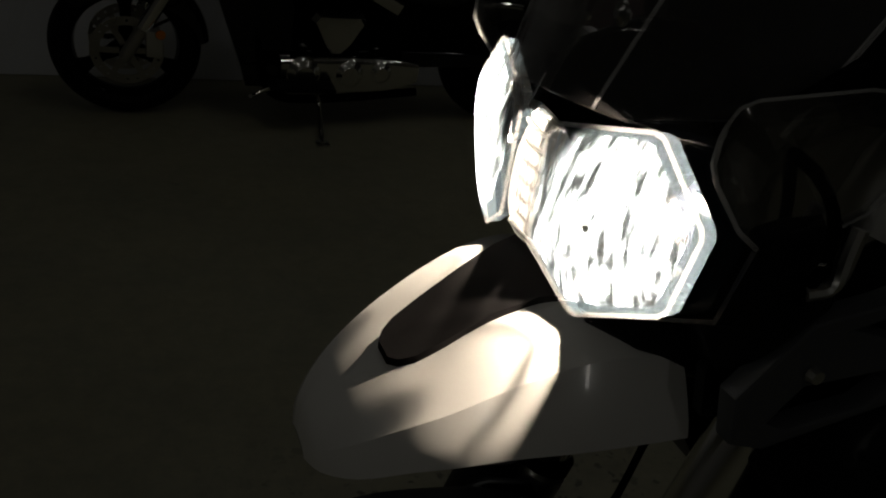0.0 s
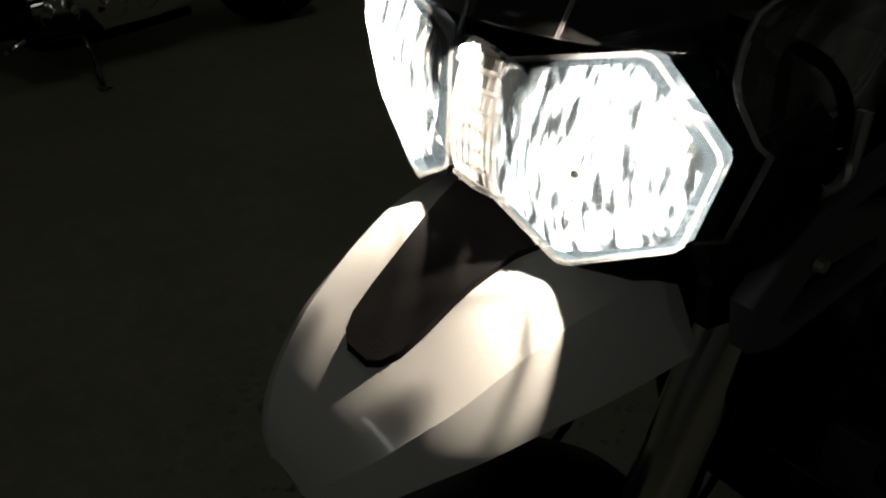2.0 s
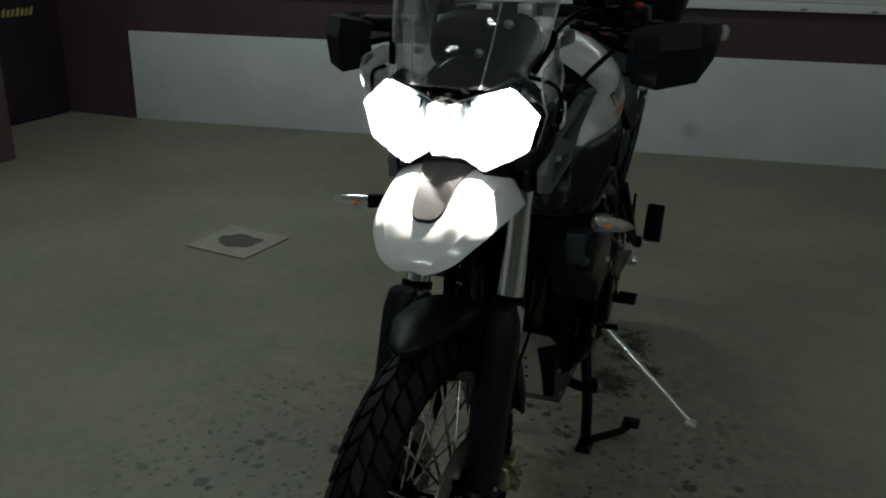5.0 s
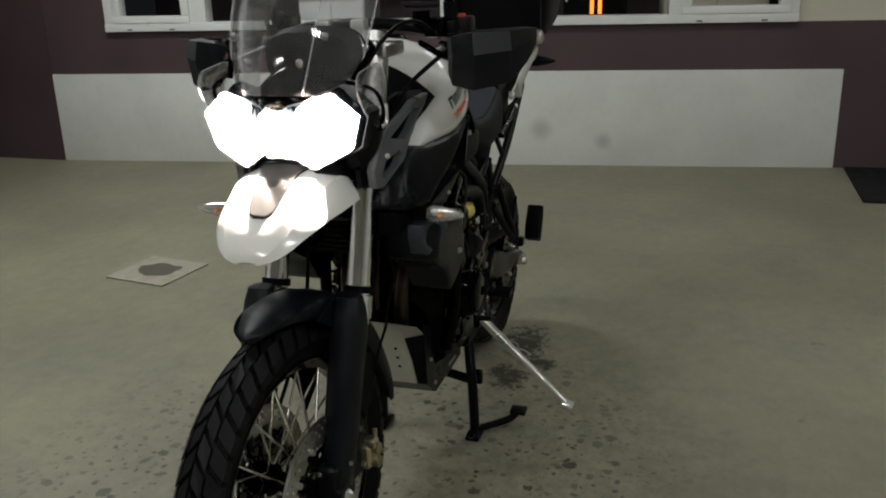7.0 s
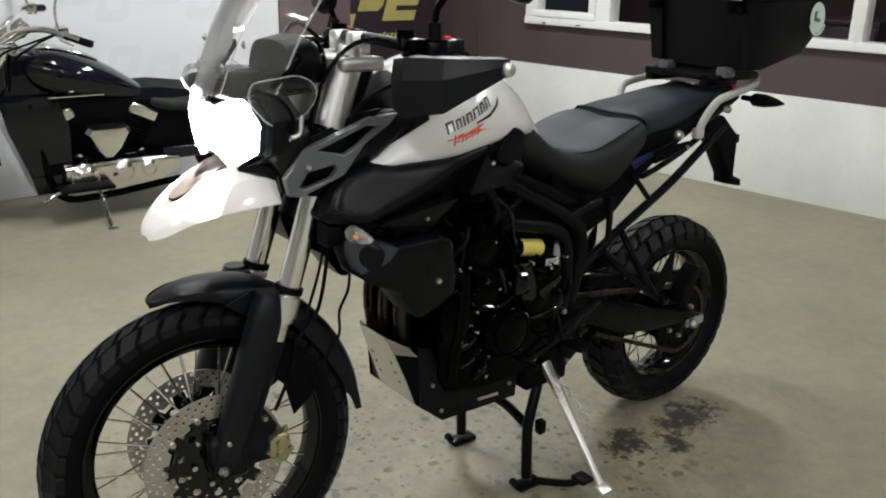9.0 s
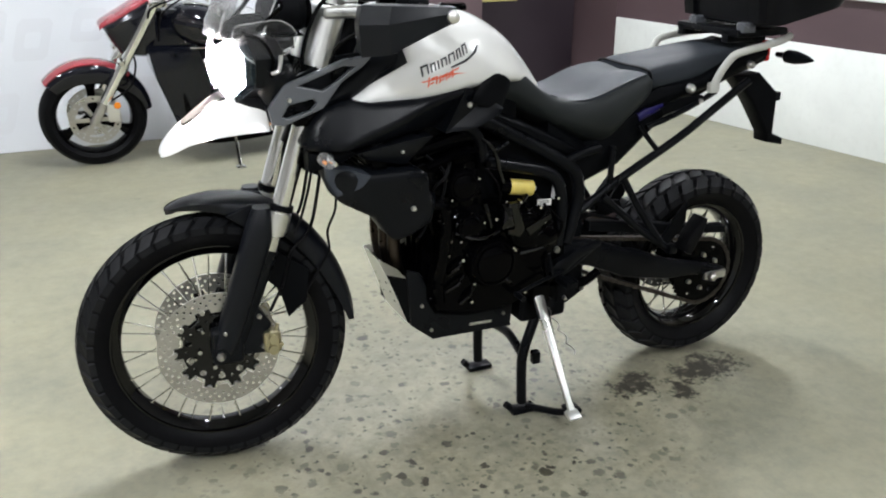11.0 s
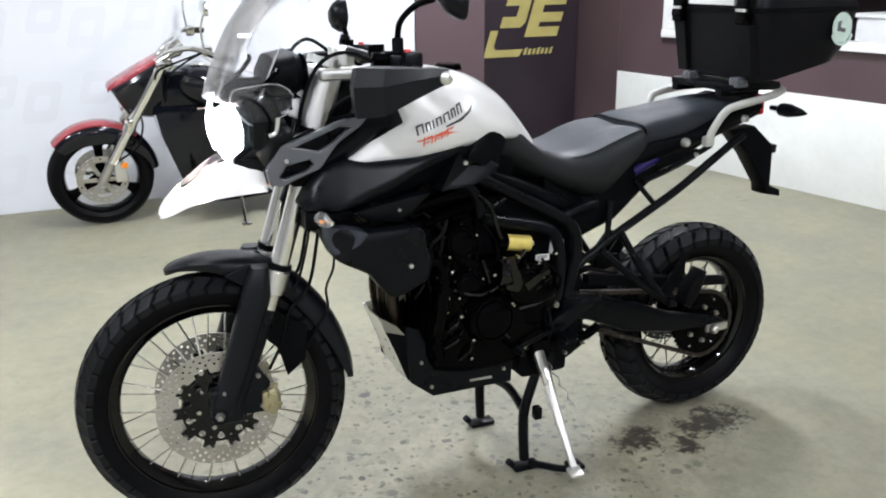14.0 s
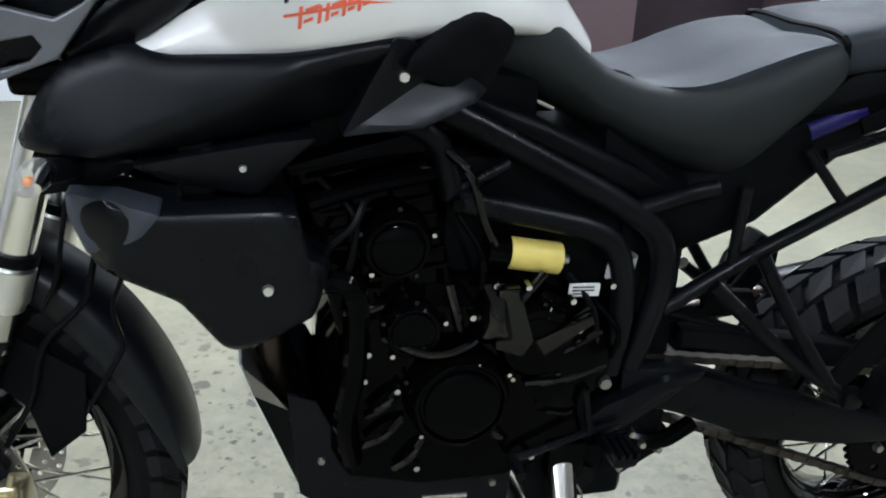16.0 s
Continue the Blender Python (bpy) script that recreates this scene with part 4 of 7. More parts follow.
part("handlebar", steered(tube([(0.56, -0.36, HB - 0.025), (0.51, -0.23, HB - 0.01), (0.43, -0.11, HB + 0.02), (0.405, 0, HB + 0.025), (0.43, 0.11, HB + 0.02), (0.51, 0.23, HB - 0.01), (0.56, 0.4, HB - 0.025)], 0.0125, n=12)), FRAME, bike, "black handlebar")
for s in (-1, 1):
    part("grip", guarded(tube([(0.55, s * 0.385, HB - 0.005), (0.505, s * 0.265, HB)], 0.017, n=14, smooth=0)), RUBBER, bike)
    part("switch_box", barred(box((0.465, min(s * 0.2, s * 0.25), HB - 0.025), (0.51, max(s * 0.2, s * 0.25), HB + 0.028), 0.008)), SATIN, bike)
    part("switch_button", barred(box((0.47, min(s * 0.222, s * 0.238), HB + 0.02), (0.484, max(s * 0.222, s * 0.238), HB + 0.034), 0.003)), RED_SWITCH, bike, "red switch")
    lever = tube([(0.47, s * 0.22, HB - 0.005), (0.44, s * 0.26, HB - 0.008), (0.47, s * 0.34, HB - 0.01), (0.5, s * 0.4, HB - 0.008)], 0.006, n=8)
    part("lever", guarded(lever), GLOSS, bike)
    part("master_cylinder", barred(joined(box((0.4, min(s * 0.17, s * 0.21), HB - 0.01), (0.46, max(s * 0.17, s * 0.21), HB + 0.03), 0.008), tube([(0.42, s * 0.16, HB + 0.02), (0.42, s * 0.16, HB + 0.045)], 0.02, n=14, smooth=0))), GLOSS, bike)
    # guard: shell that wraps the grip from the front to the bar end
    sh = []
    for y, xf, z0, z1, inx, iny in ((0.272, 0.375, 1.166, 1.232, 0.02, 0.012), (0.288, 0.356, 1.144, 1.241, 0.024, 0.008), (0.335, 0.354, 1.134, 1.247, 0.028, 0.0), (0.398, 0.405, 1.144, 1.247, 0.02, -0.024), (0.414, 0.47, 1.178, 1.245, 0.0, -0.028), (0.414, 0.545, 1.21, 1.241, -0.004, -0.024)):
        zm = z0 + (z1 - z0) * 0.62
        n2 = [(xf + inx, s * (y + iny), z0 + 0.004), (xf, s * y, z0), (xf - 0.006, s * (y + 0.005), zm), (xf + 0.003, s * y, z1), (xf + 0.003 + inx, s * (y + iny), z1 + 0.003)]
        back = [(x + inx * 0.25, s * (abs(yy) + iny * 0.25 - 0.002), z + (0.004 if z < zm - 0.01 else -0.004)) for x, yy, z in n2[::-1]]
        sh.append(n2 + back)
    part("handguard", guarded(loft(sh)), GUARD, bike, "dark grey faceted plastic handguard", 18)
    guard_arm = tube([(0.55, s * 0.405, HB - 0.006), (0.5, s * 0.407, 1.215), (0.43, s * 0.39, 1.2), (0.385, s * 0.33, 1.19), (0.39, s * 0.26, 1.2), (0.43, s * 0.19, HB)], 0.007, n=8)
    part("guard_bracket", guarded(guard_arm), GLOSS, bike)
    part("bar_end_bolt", guarded(moved(lathe([(0, -0.012), (0.008, -0.012), (0.014, -0.008), (0.016, 0.006), (0.013, 0.01)], 16), pose(0.54, s * 0.416, 1.222, 0, 0, 0 if s < 0 else 180))), ALLOY, bike, "silver bar end bolt")
    # mirror
    if s < 0:
        way, mx, my, mz = [(0.46, -0.21, HB + 0.005), (0.46, -0.212, 1.29), (0.466, -0.225, 1.325), (0.49, -0.26, 1.356), (0.525, -0.29, 1.37)], 0.555, -0.335, 1.378
    else:
        way, mx, my, mz = [(0.42, 0.2, HB + 0.01), (0.43, 0.205, 1.255), (0.432, 0.21, 1.275), (0.43, 0.222, 1.295)], 0.425, 0.245, 1.333
    mirror = part("mirror_stem", barred(tube(way, 0.0075, n=10)), GLOSS, bike, "black mirror stem")
    (ax, ay, az), (bx, by, bz) = way[0], way[1]
    part("stem_sleeve", barred(tube([(ax, ay, az + 0.02), (ax + (bx - ax) * 0.8, ay, az + (0.055 if s < 0 else 0.045))], 0.014, n=12, smooth=0)), RUBBER, mirror)
    part("stem_clamp", barred(box((ax - 0.02, ay - 0.016, az - 0.012), (ax + 0.02, ay + 0.016, az + 0.016), 0.006)), SATIN, mirror)
    turn = Matrix.Translation((mx, my, mz)) @ Matrix.Rotation(radians(-25 * s), 4, "X")
    ww = 0.08 if s < 0 else 0.052
    part("mirror_head", barred(moved(loft([[(d, yy, zz) for yy, zz in egg(w * ww, -h, h, 20, 2.4)] for d, w, h in ((-0.032, 0.35, 0.014), (-0.022, 0.75, 0.03), (-0.004, 0.97, 0.042), (0.01, 1.0, 0.044))]), turn)), SATIN, mirror)
    part("mirror_glass", barred(moved(loft([[(d, yy, zz) for yy, zz in egg(w * ww, -h, h, 20, 2.4)] for d, w, h in ((0.011, 0.94, 0.04), (0.013, 0.92, 0.039))]), turn)), CHROME, mirror, "mirror glass")
for pts in ([(0.45, -0.2, 1.22), (0.36, -0.17, 1.26), (0.30, -0.12, 1.22), (0.27, -0.06, 1.1), (0.28, -0.05, 1.0)],
            [(0.47, -0.23, 1.2), (0.38, -0.2, 1.17), (0.32, -0.16, 1.12), (0.33, -0.1, 1.02)],
            [(0.45, 0.2, 1.22), (0.36, 0.16, 1.27), (0.29, 0.11, 1.22), (0.28, 0.06, 1.1)]):
    part("control_cable", tube(pts, 0.005, n=7), RUBBER, bike)

# instrument pod behind the screen
pod = loft([[(x, yy, zc + zz) for yy, zz in egg(w, -h, h, 20, 3)] for x, w, h, zc in ((0.19, 0.06, 0.03, 1.19), (0.21, 0.09, 0.05, 1.2), (0.26, 0.1, 0.055, 1.205), (0.28, 0.09, 0.045, 1.205))])
part("instrument_pod", pod, PLASTIC, bike, "black instrument pod")
for yy, rr in ((-0.055, 0.042), (0.05, 0.045)):
    part("dial", moved(lathe([(rr, -0.006), (rr + 0.004, 0.0), (rr, 0.006)], 24), pose(0.282, yy, 1.208, 0, 0, 90)), GLOSS, bike)

# headlights: a clear twin cover over two bowls
HL = [(0.066, 0.022, 1.126), (0.089, 0.107, 1.15), (0.098, 0.154, 1.107), (0.1, 0.138, 1.045), (0.08, 0.07, 1.008), (0.064, 0.02, 1.042)]
YC = 0.008


def headlight(side):
    unit = part("headlight", loft([[(x + 0.07, YC + side * y * 0.86, 1.085 + (z - 1.085) * 0.82) for x, y, z in HL], [(x + 0.105, YC + side * (0.085 + (y - 0.085) * 0.4), 1.085 + (z - 1.085) * 0.4) for x, y, z in HL]]), SATIN, bike, "lit headlight in the nose")
    rim_f = [Vector((x, YC + side * y * (1.06 if side > 0 else 1.0), z)) for x, y, z in HL]
    fine = []
    for a, b2 in zip(rim_f, rim_f[1:] + rim_f[:1]):
        fine += [a.lerp(b2, t) for t in (0.06, 0.2, 0.4, 0.6, 0.8, 0.94)]
    c = sum(fine, Vector()) / len(fine)
    # bezel: narrow mirror-bright rim round the bowl
    inner = [c + (p - c) * 0.92 + Vector((0.02, 0, 0)) for p in fine]
    deep = [c + (p - c) * 0.9 + Vector((0.03, 0, 0)) for p in fine]
    bez = loft([[p + Vector((0.012, 0, 0)) for p in fine], [c + (p - c) * 0.96 + Vector((0.016, 0, 0)) for p in fine], inner, deep], caps=False)
    bmesh.ops.delete(bez, geom=[f for f in bez.faces if abs(f.calc_center_median().y - YC) < 0.036], context="FACES")
    part("bezel", bez, BEZEL, unit, "bright bezel open towards the bridge")
    # bowl with facets
    bowl = [deep]
    focus = Vector((0.15, YC + side * 0.088, 1.085))
    for k, d in ((0.76, 0.056), (0.54, 0.08), (0.3, 0.094), (0.12, 0.1)):
        bowl.append([Vector((c.x + d + (0.004 if i % 2 else -0.002), focus.y + (p.y - c.y) * k, focus.z + (p.z - c.z) * k)) for i, p in enumerate(fine)])
    part("reflector", loft(bowl, caps=False), REFLECTOR, unit, "mirror bowl", 20)
    bulb = bmesh.new()
    bmesh.ops.create_uvsphere(bulb, u_segments=16, v_segments=10, radius=0.003)
    part("bulb", moved(bulb, Matrix.Translation((c.x + 0.06, focus.y, focus.z)) @ Matrix.Diagonal((1.2, 1, 1, 1))), BULB, unit, "burning bulb")
    # clear cover, bulging forward
    cover = [[p + Vector((0.034, 0, 0)) for p in fine], [p + Vector((0.004, 0, 0)) for p in fine]]
    optic = []
    for k in (0.94, 0.88, 0.76, 0.6, 0.4, 0.2, 0.04):
        ring = []
        for p in fine:
            wide = max(min(1.0, (p.z - c.z + 0.015) / 0.05), min(1.0, (abs(p.y - YC) - abs(c.y - YC)) / 0.04) * min(1.0, max(0.0, (p.z - c.z + 0.05) / 0.03)), 0.0)
            low_in = 1.0 if abs(p.y - YC) < abs(c.y - YC) + 0.01 and p.z < c.z - 0.01 else 0.0
            kk = k * (1 + 0.055 * wide) * (1 - 0.05 * low_in) if k > 0.8 else k
            ring.append(c + (p - c) * min(kk, 0.965) + Vector((-0.014 * (1 - kk * kk), 0, 0)))
        (cover if k > 0.8 else optic).append(ring)
    ob = part("lens_cover", loft(cover, caps=False), LENS, unit, "clear lens cover", 50)
    ob.visible_shadow = False
    part("lens_optic", loft([cover[-1]] + optic, caps=False), OPTIC, unit, "fluted middle of the lens", 50)
    # bright raised edge of the cover
    part("lens_edge", tube([tuple(p + Vector((0.002, 0, 0))) for p in fine + fine[:1]], 0.0016, n=5, smooth=0), FROST, unit)
    return unit


lamps = [headlight(-1), headlight(1)]
# ribbed bridge between the two lamps
for k in range(9):
    y = YC - 0.024 + k * 0.006
    part("bridge_rib", tube([(0.082, y, 1.028), (0.074, y, 1.05), (0.074, y, 1.085), (0.082, y, 1.118)], 0.003, n=6), RIBBED, bike)
for k in range(7):
    z = 1.034 + k * 0.013
    part("bridge_rib", tube([(0.077, YC - 0.026, z), (0.073, YC, z), (0.077, YC + 0.026, z)], 0.0022, n=6), RIBBED, bike)
part("bridge_back", box((0.118, YC - 0.036, 1.015), (0.124, YC + 0.036, 1.125), 0.002), REFLECTOR, bike, "bright back of the bridge")

# nose cowl: shell round the lamps, open to the front
def nose(k, dx, dz=0.0):
    pts = [(0.062, 0.0, 1.112), (0.07, 0.03, 1.13), (0.092, 0.107, 1.156), (0.103, 0.158, 1.108), (0.104, 0.142, 1.044), (0.084, 0.072, 1.008), (0.066, 0.02, 1.036), (0.062, 0.0, 1.03)]
    out = [(x + dx, YC - y * k, 1.085 + (z - 1.085) * k + dz) for x, y, z in pts]
    out += [(x + dx, YC + y * k, 1.085 + (z - 1.085) * k + dz) for x, y, z in pts[-2:0:-1]]
    return out


part("nose_cowl", loft([nose(1.0, 0.045), nose(1.012, 0.03), nose(1.04, 0.03), nose(1.06, 0.045), nose(1.07, 0.075, 0.0), nose(0.86, 0.115, -0.006)], caps=False), SATIN, bike, "satin black nose cowl", 30)
for s in (-1, 1):
    flank = [(0.13, 1.112), (0.18, 1.115), (0.225, 1.09), (0.24, 1.05), (0.21, 1.02), (0.165, 0.99), (0.14, 1.03), (0.138, 1.1)]
    part("cowl_side", pillow(flank, YC + s * 0.13, YC + s * 0.17, YC + s * 0.1), SATIN, bike, "satin black cowl side")
    part("cowl_edge", tube([(0.115, YC + s * 0.13, 1.168), (0.15, YC + s * 0.168, 1.15), (0.17, YC + s * 0.178, 1.11), (0.165, YC + s * 0.172, 1.07)], 0.004, n=6), GLOSS, bike)
top = []
for x, w, z0 in ((0.07, 0.075, 1.125), (0.078, 0.085, 1.145), (0.1, 0.085, 1.17), (0.14, 0.08, 1.186), (0.22, 0.075, 1.19)):
    row = []
    for u in np.linspace(-1, 1, 13):
        row.append((x + 0.05 * abs(u) ** 2.2, YC + u * w, z0 - 0.03 * u * u + 0.008 * math.cos(u * 3)))
    top.append(row + [(a + 0.006, b2, c - 0.006) for a, b2, c in row[::-1]])
part("cowl_top", loft(top), GLOSS, bike, "black panel under the screen", 40)

# windscreen
scr = []
for x, z, w in ((0.05, 1.152, 0.12), (0.074, 1.22, 0.14), (0.112, 1.3, 0.152), (0.16, 1.368, 0.154), (0.22, 1.432, 0.144), (0.275, 1.49, 0.115), (0.3, 1.515, 0.07)):
    row = [(x + 0.105 * abs(u) ** 2.2, YC + u * w, z - 0.014 * u * u) for u in np.linspace(-1, 1, 17)]
    scr.append(row + [(a + 0.003, b2 * 0.997, c - 0.002) for a, b2, c in row[::-1]])
scr = spline(np.array(scr).reshape(len(scr), -1), 3).reshape(-1, 34, 3)
screen = part("windscreen", loft([list(map(tuple, r)) for r in scr]), SCREEN, bike, "clear plastic windscreen", 60)
screen.visible_shadow = False
edge = [tuple(scr[i][0]) for i in range(len(scr))] + [tuple(p) for p in scr[-1][2:15:2]] + [tuple(scr[i][16]) for i in range(len(scr) - 1, -1, -1)]
for col in (4, 12):
    part("screen_rib", tube([tuple(Vector(r[col]) + Vector((-0.0015, 0, 0))) for r in scr[:-2]], 0.0014, n=6, smooth=0), SCREEN_EDGE, screen, "moulded rib of the screen")
part("screen_edge", tube(edge, 0.0018, n=6, smooth=0), SCREEN_EDGE, screen)
for y, z, x in ((-0.045, 1.205, 0.082), (0.062, 1.205, 0.082), (-0.085, 1.25, 0.112), (0.1, 1.25, 0.112)):
    part("screen_screw", moved(joined(lathe([(0.0, -0.004), (0.003, -0.004), (0.005, -0.002), (0.007, -0.001), (0.008, 0.001)], 16)), pose(x, y, z, 0, 0, -90)), DARKBOLT, screen, "screen screw")
for s in (-1, 1):
    part("screen_arm", tube([(0.15, YC + s * 0.13, 1.17), (0.2, YC + s * 0.15, 1.22), (0.2, YC + s * 0.14, 1.235)], 0.006, n=8), GLOSS, bike)

# clear wind deflectors beside the nose
for s in (-1, 1):
    rim = softened([(0.082, 1.152), (0.09, 1.186), (0.199, 1.197), (0.24, 1.165), (0.212, 1.118), (0.13, 1.096)], 0.022)
    defl = part("wind_deflector", pillow(rim, YC + s * 0.16, YC + s * 0.178, YC + s * 0.158, power=2, rounded=False), DEFLECTOR, bike, "clear plastic wind deflector", 60)
    defl.visible_shadow = False
    part("deflector_edge", tube([(x, YC + s * 0.161, z) for x, z in rim + rim[:1]], 0.0011, n=6, smooth=0), SCREEN_EDGE, defl)
    part("deflector_lip", tube([(x, YC + s * 0.162, z) for x, z in rim[-2:] + rim[:4]], 0.0016, n=6, smooth=0), SCREEN_EDGE, defl, "thick bright front edge")
    part("deflector_clip", tube([(0.19, YC + s * 0.175, 1.118), (0.182, YC + s * 0.178, 1.085), (0.165, YC + s * 0.175, 1.078)], 0.005, n=8), ALLOY, defl, "alloy clip")

# beak under the lamps
BEAK = [(-0.079, 0.02, 0.868, 0.8735), (-0.072, 0.044, 0.874, 0.89), (-0.053, 0.069, 0.886, 0.912), (-0.025, 0.0885, 0.903, 0.935), (0.003, 0.102, 0.914, 0.954), (0.04, 0.112, 0.923, 0.981), (0.08, 0.12, 0.928, 1.003), (0.12, 0.124, 0.931, 1.01), (0.165, 0.125, 0.932, 1.005)]
BEAK_Y = 0.01


def beak_f(u):
    """Height over the beak's width: a crowned top, a sloping shoulder beyond a crease, a steep flank."""
    u = min(1.0, abs(u))
    if u < 0.4:
        return 1 - 0.05 * (u / 0.4) ** 2
    return 0.95 - 0.27 * (u - 0.4) / 0.38 if u < 0.78 else 0.68 * ((1 - u) / 0.22) ** 0.75


def beak_z(x, y):
    a = np.array(BEAK)
    w, z0, z1 = (np.interp(x, a[:, 0], a[:, k]) for k in (1, 2, 3))
    return z0 + (z1 - z0) * beak_f(y / w)


rows = []
for x, w, z0, z1 in spline(BEAK, 3):
    outer = []
    for u in (-1, -0.97, -0.92, -0.85, -0.78, -0.74, -0.7, -0.6, -0.52, -0.46, -0.4, -0.3, -0.15, 0, 0.15, 0.3, 0.4, 0.46, 0.52, 0.6, 0.7, 0.74, 0.78, 0.85, 0.92, 0.97, 1):
        outer.append((x, BEAK_Y + u * w, z0 + (z1 - z0) * beak_f(u)))
    inner = [(a + 0.003, b2 * 0.95, max(z0 + 0.0006, c - 0.005)) for a, b2, c in outer[::-1]]
    rows.append(outer + inner)
beak = part("beak", loft(rows), WHITE, bike, "glossy white beak lit by the lamps", 13)
slot = []
for x, w in ((-0.021, 0.011), (-0.016, 0.02), (-0.006, 0.0265), (0.012, 0.03), (0.045, 0.034), (0.075, 0.041), (0.1, 0.05)):
    line = [(x, BEAK_Y + u * w, beak_z(x, u * w) + 0.0065) for u in np.linspace(-1, 1, 9)]
    slot.append(line + [(a, b2, c - 0.008) for a, b2, c in line[::-1]])
part("beak_insert", loft(slot), MATT, bike, "matt dark brown-black insert on the beak", 40)
part("beak_mount", loft([[(x, yy, zz) for yy, zz in egg(w, z0, z1, 16, 3)] for x, w, z0, z1 in ((0.1, 0.06, 0.99, 1.02), (0.13, 0.085, 0.97, 1.025), (0.18, 0.1, 0.95, 1.02), (0.24, 0.09, 0.93, 1.05))]), SATIN, bike)

# fuel tank
TANK = [(0.338, 0.15, 0.985, 1.0), (0.38, 0.168, 0.98, 1.035), (0.42, 0.176, 0.978, 1.08), (0.48, 0.191, 0.972, 1.15), (0.54, 0.209, 0.976, 1.195), (0.6, 0.211, 0.985, 1.206), (0.68, 0.2, 0.998, 1.196), (0.75, 0.175, 1.0, 1.174), (0.82, 0.142, 1.0, 1.13), (0.875, 0.106, 0.99, 1.075), (0.925, 0.08, 0.97, 1.01)]


def tank_taper(x):
    """How steeply the tank's flank leans in: flatter towards the front."""
    return float(np.interp(x, (0.34, 0.5, 0.6), (1.9, 1.5, 0.87)))


rows = []
for x, w, z0, z1 in spline(TANK, 4):
    ring = []
    for t in np.linspace(0, 2 * math.pi, 32, endpoint=False):
        c, s = math.cos(t), math.sin(t)
        e = 1.75 if s > 0 else 4.0
        h = (z1 - z0)
        zz = z0 + h * 0.3 + (h * 0.7 if s > 0 else h * 0.3) * math.copysign(abs(s) ** (2 / e), s)
        ring.append((x, w * math.copysign(abs(c) ** (tank_taper(x) if s > 0 else 0.57), c), zz))
    rows.append(ring)
tank_bm = loft(rows)
tank = part("fuel_tank", tank_bm, WHITE, bike, "glossy white fuel tank", 45)


def tank_y(x, z):
    """The tank's left side at (x, z)."""
    a = spline(TANK, 4)
    w, z0, z1 = (np.interp(x, a[:, 0], a[:, k]) for k in (1, 2, 3))
    h = z1 - z0
    s = np.clip((z - z0 - 0.3 * h) / (0.7 * h), -0.999, 0.999)
    if s >= 0:
        sn = s ** (1.75 / 2)
        return -w * math.sqrt(max(0, 1 - sn * sn)) ** tank_taper(x)
    return -w


def decal(name, pts, material, side=-1, lift=0.0016):
    """A flat mark laid on the tank's side: an outline in (x, z), cut into strips."""
    bm = bmesh.new()
    vs = [bm.verts.new((x, 0, z)) for x, z in pts]
    bm.faces.new(vs)
    bmesh.ops.triangulate(bm, faces=bm.faces[:])
    bmesh.ops.subdivide_edges(bm, edges=bm.edges[:], cuts=3, use_grid_fill=True)
    for v in bm.verts:
        v.co.y = -side * (tank_y(v.co.x, v.co.z) - lift)
    return part(name, bm, material, tank, smooth=60)


def mark(x0, z0, dx, dz, w, h, lean=0.35):
    """A leaning bar: start, direction of the line, width along it, height over it."""
    ux, uz = dx, dz
    vx, vz = -dz + lean * dx, dx + lean * dz
    return [(x0, z0), (x0 + ux * w, z0 + uz * w), (x0 + ux * w + vx * h, z0 + uz * w + vz * h), (x0 + vx * h, z0 + vz * h)]


DX, DZ = math.cos(radians(21)), math.sin(radians(21))
for side in (-1, 1):
    s0 = 0.0
    for w, h in ((0.02, 0.0215), (0.015, 0.019), (0.0055, 0.0185), (0.017, 0.0185), (0.02, 0.0195), (0.015, 0.02), (0.016, 0.0225)):
        x0, z0 = 0.524 + DX * s0, 1.053 + DZ * s0
        decal("dark_mark", mark(x0, z0, DX, DZ, 0.0048, h), INK, side)
        if w > 0.01:
            decal("dark_mark", mark(x0 + DX * (w - 0.0045), z0 + DZ * (w - 0.0045), DX, DZ, 0.0042, h * 0.96), INK, side)
            top_x, top_z = x0 - DZ * h * 0.8 + 0.35 * DX * h * 0.8, z0 + DX * h * 0.8 + 0.35 * DZ * h * 0.8
            decal("dark_mark", mark(top_x, top_z, DX, DZ, w, h * 0.2), INK, side)
        s0 += w + 0.0048
    decal("dark_swoosh", [(0.6, 1.07), (0.645, 1.082), (0.678, 1.102), (0.688, 1.118), (0.683, 1.118), (0.67, 1.104), (0.643, 1.088), (0.6, 1.074)], INK, side)
    s0 = 0.0
    for w, h in ((0.018, 0.021), (0.005, 0.017), (0.015, 0.017), (0.014, 0.017), (0.015, 0.019)):
        x0, z0 = 0.537 + DX * s0, 1.027 + DZ * s0 * 0.8
        decal("orange_mark", mark(x0, z0, DX, DZ, 0.0042, h, 0.5), ORANGE_INK, side)
        if w > 0.01:
            decal("orange_mark", mark(x0 + 0.4 * h, z0 + 0.85 * h, DX, DZ, w * 0.9, 0.0036, 0.5), ORANGE_INK, side)
            decal("orange_mark", mark(x0 + 0.006, z0 + 0.3 * h, DX, DZ, w * 0.6, 0.0034, 0.5), ORANGE_INK, side)
        s0 += w + 0.004
    decal("orange_swoosh", [(0.522, 1.041), (0.56, 1.049), (0.6, 1.0585), (0.642, 1.056), (0.6, 1.0545), (0.56, 1.0455), (0.523, 1.0385)], ORANGE_INK, side)
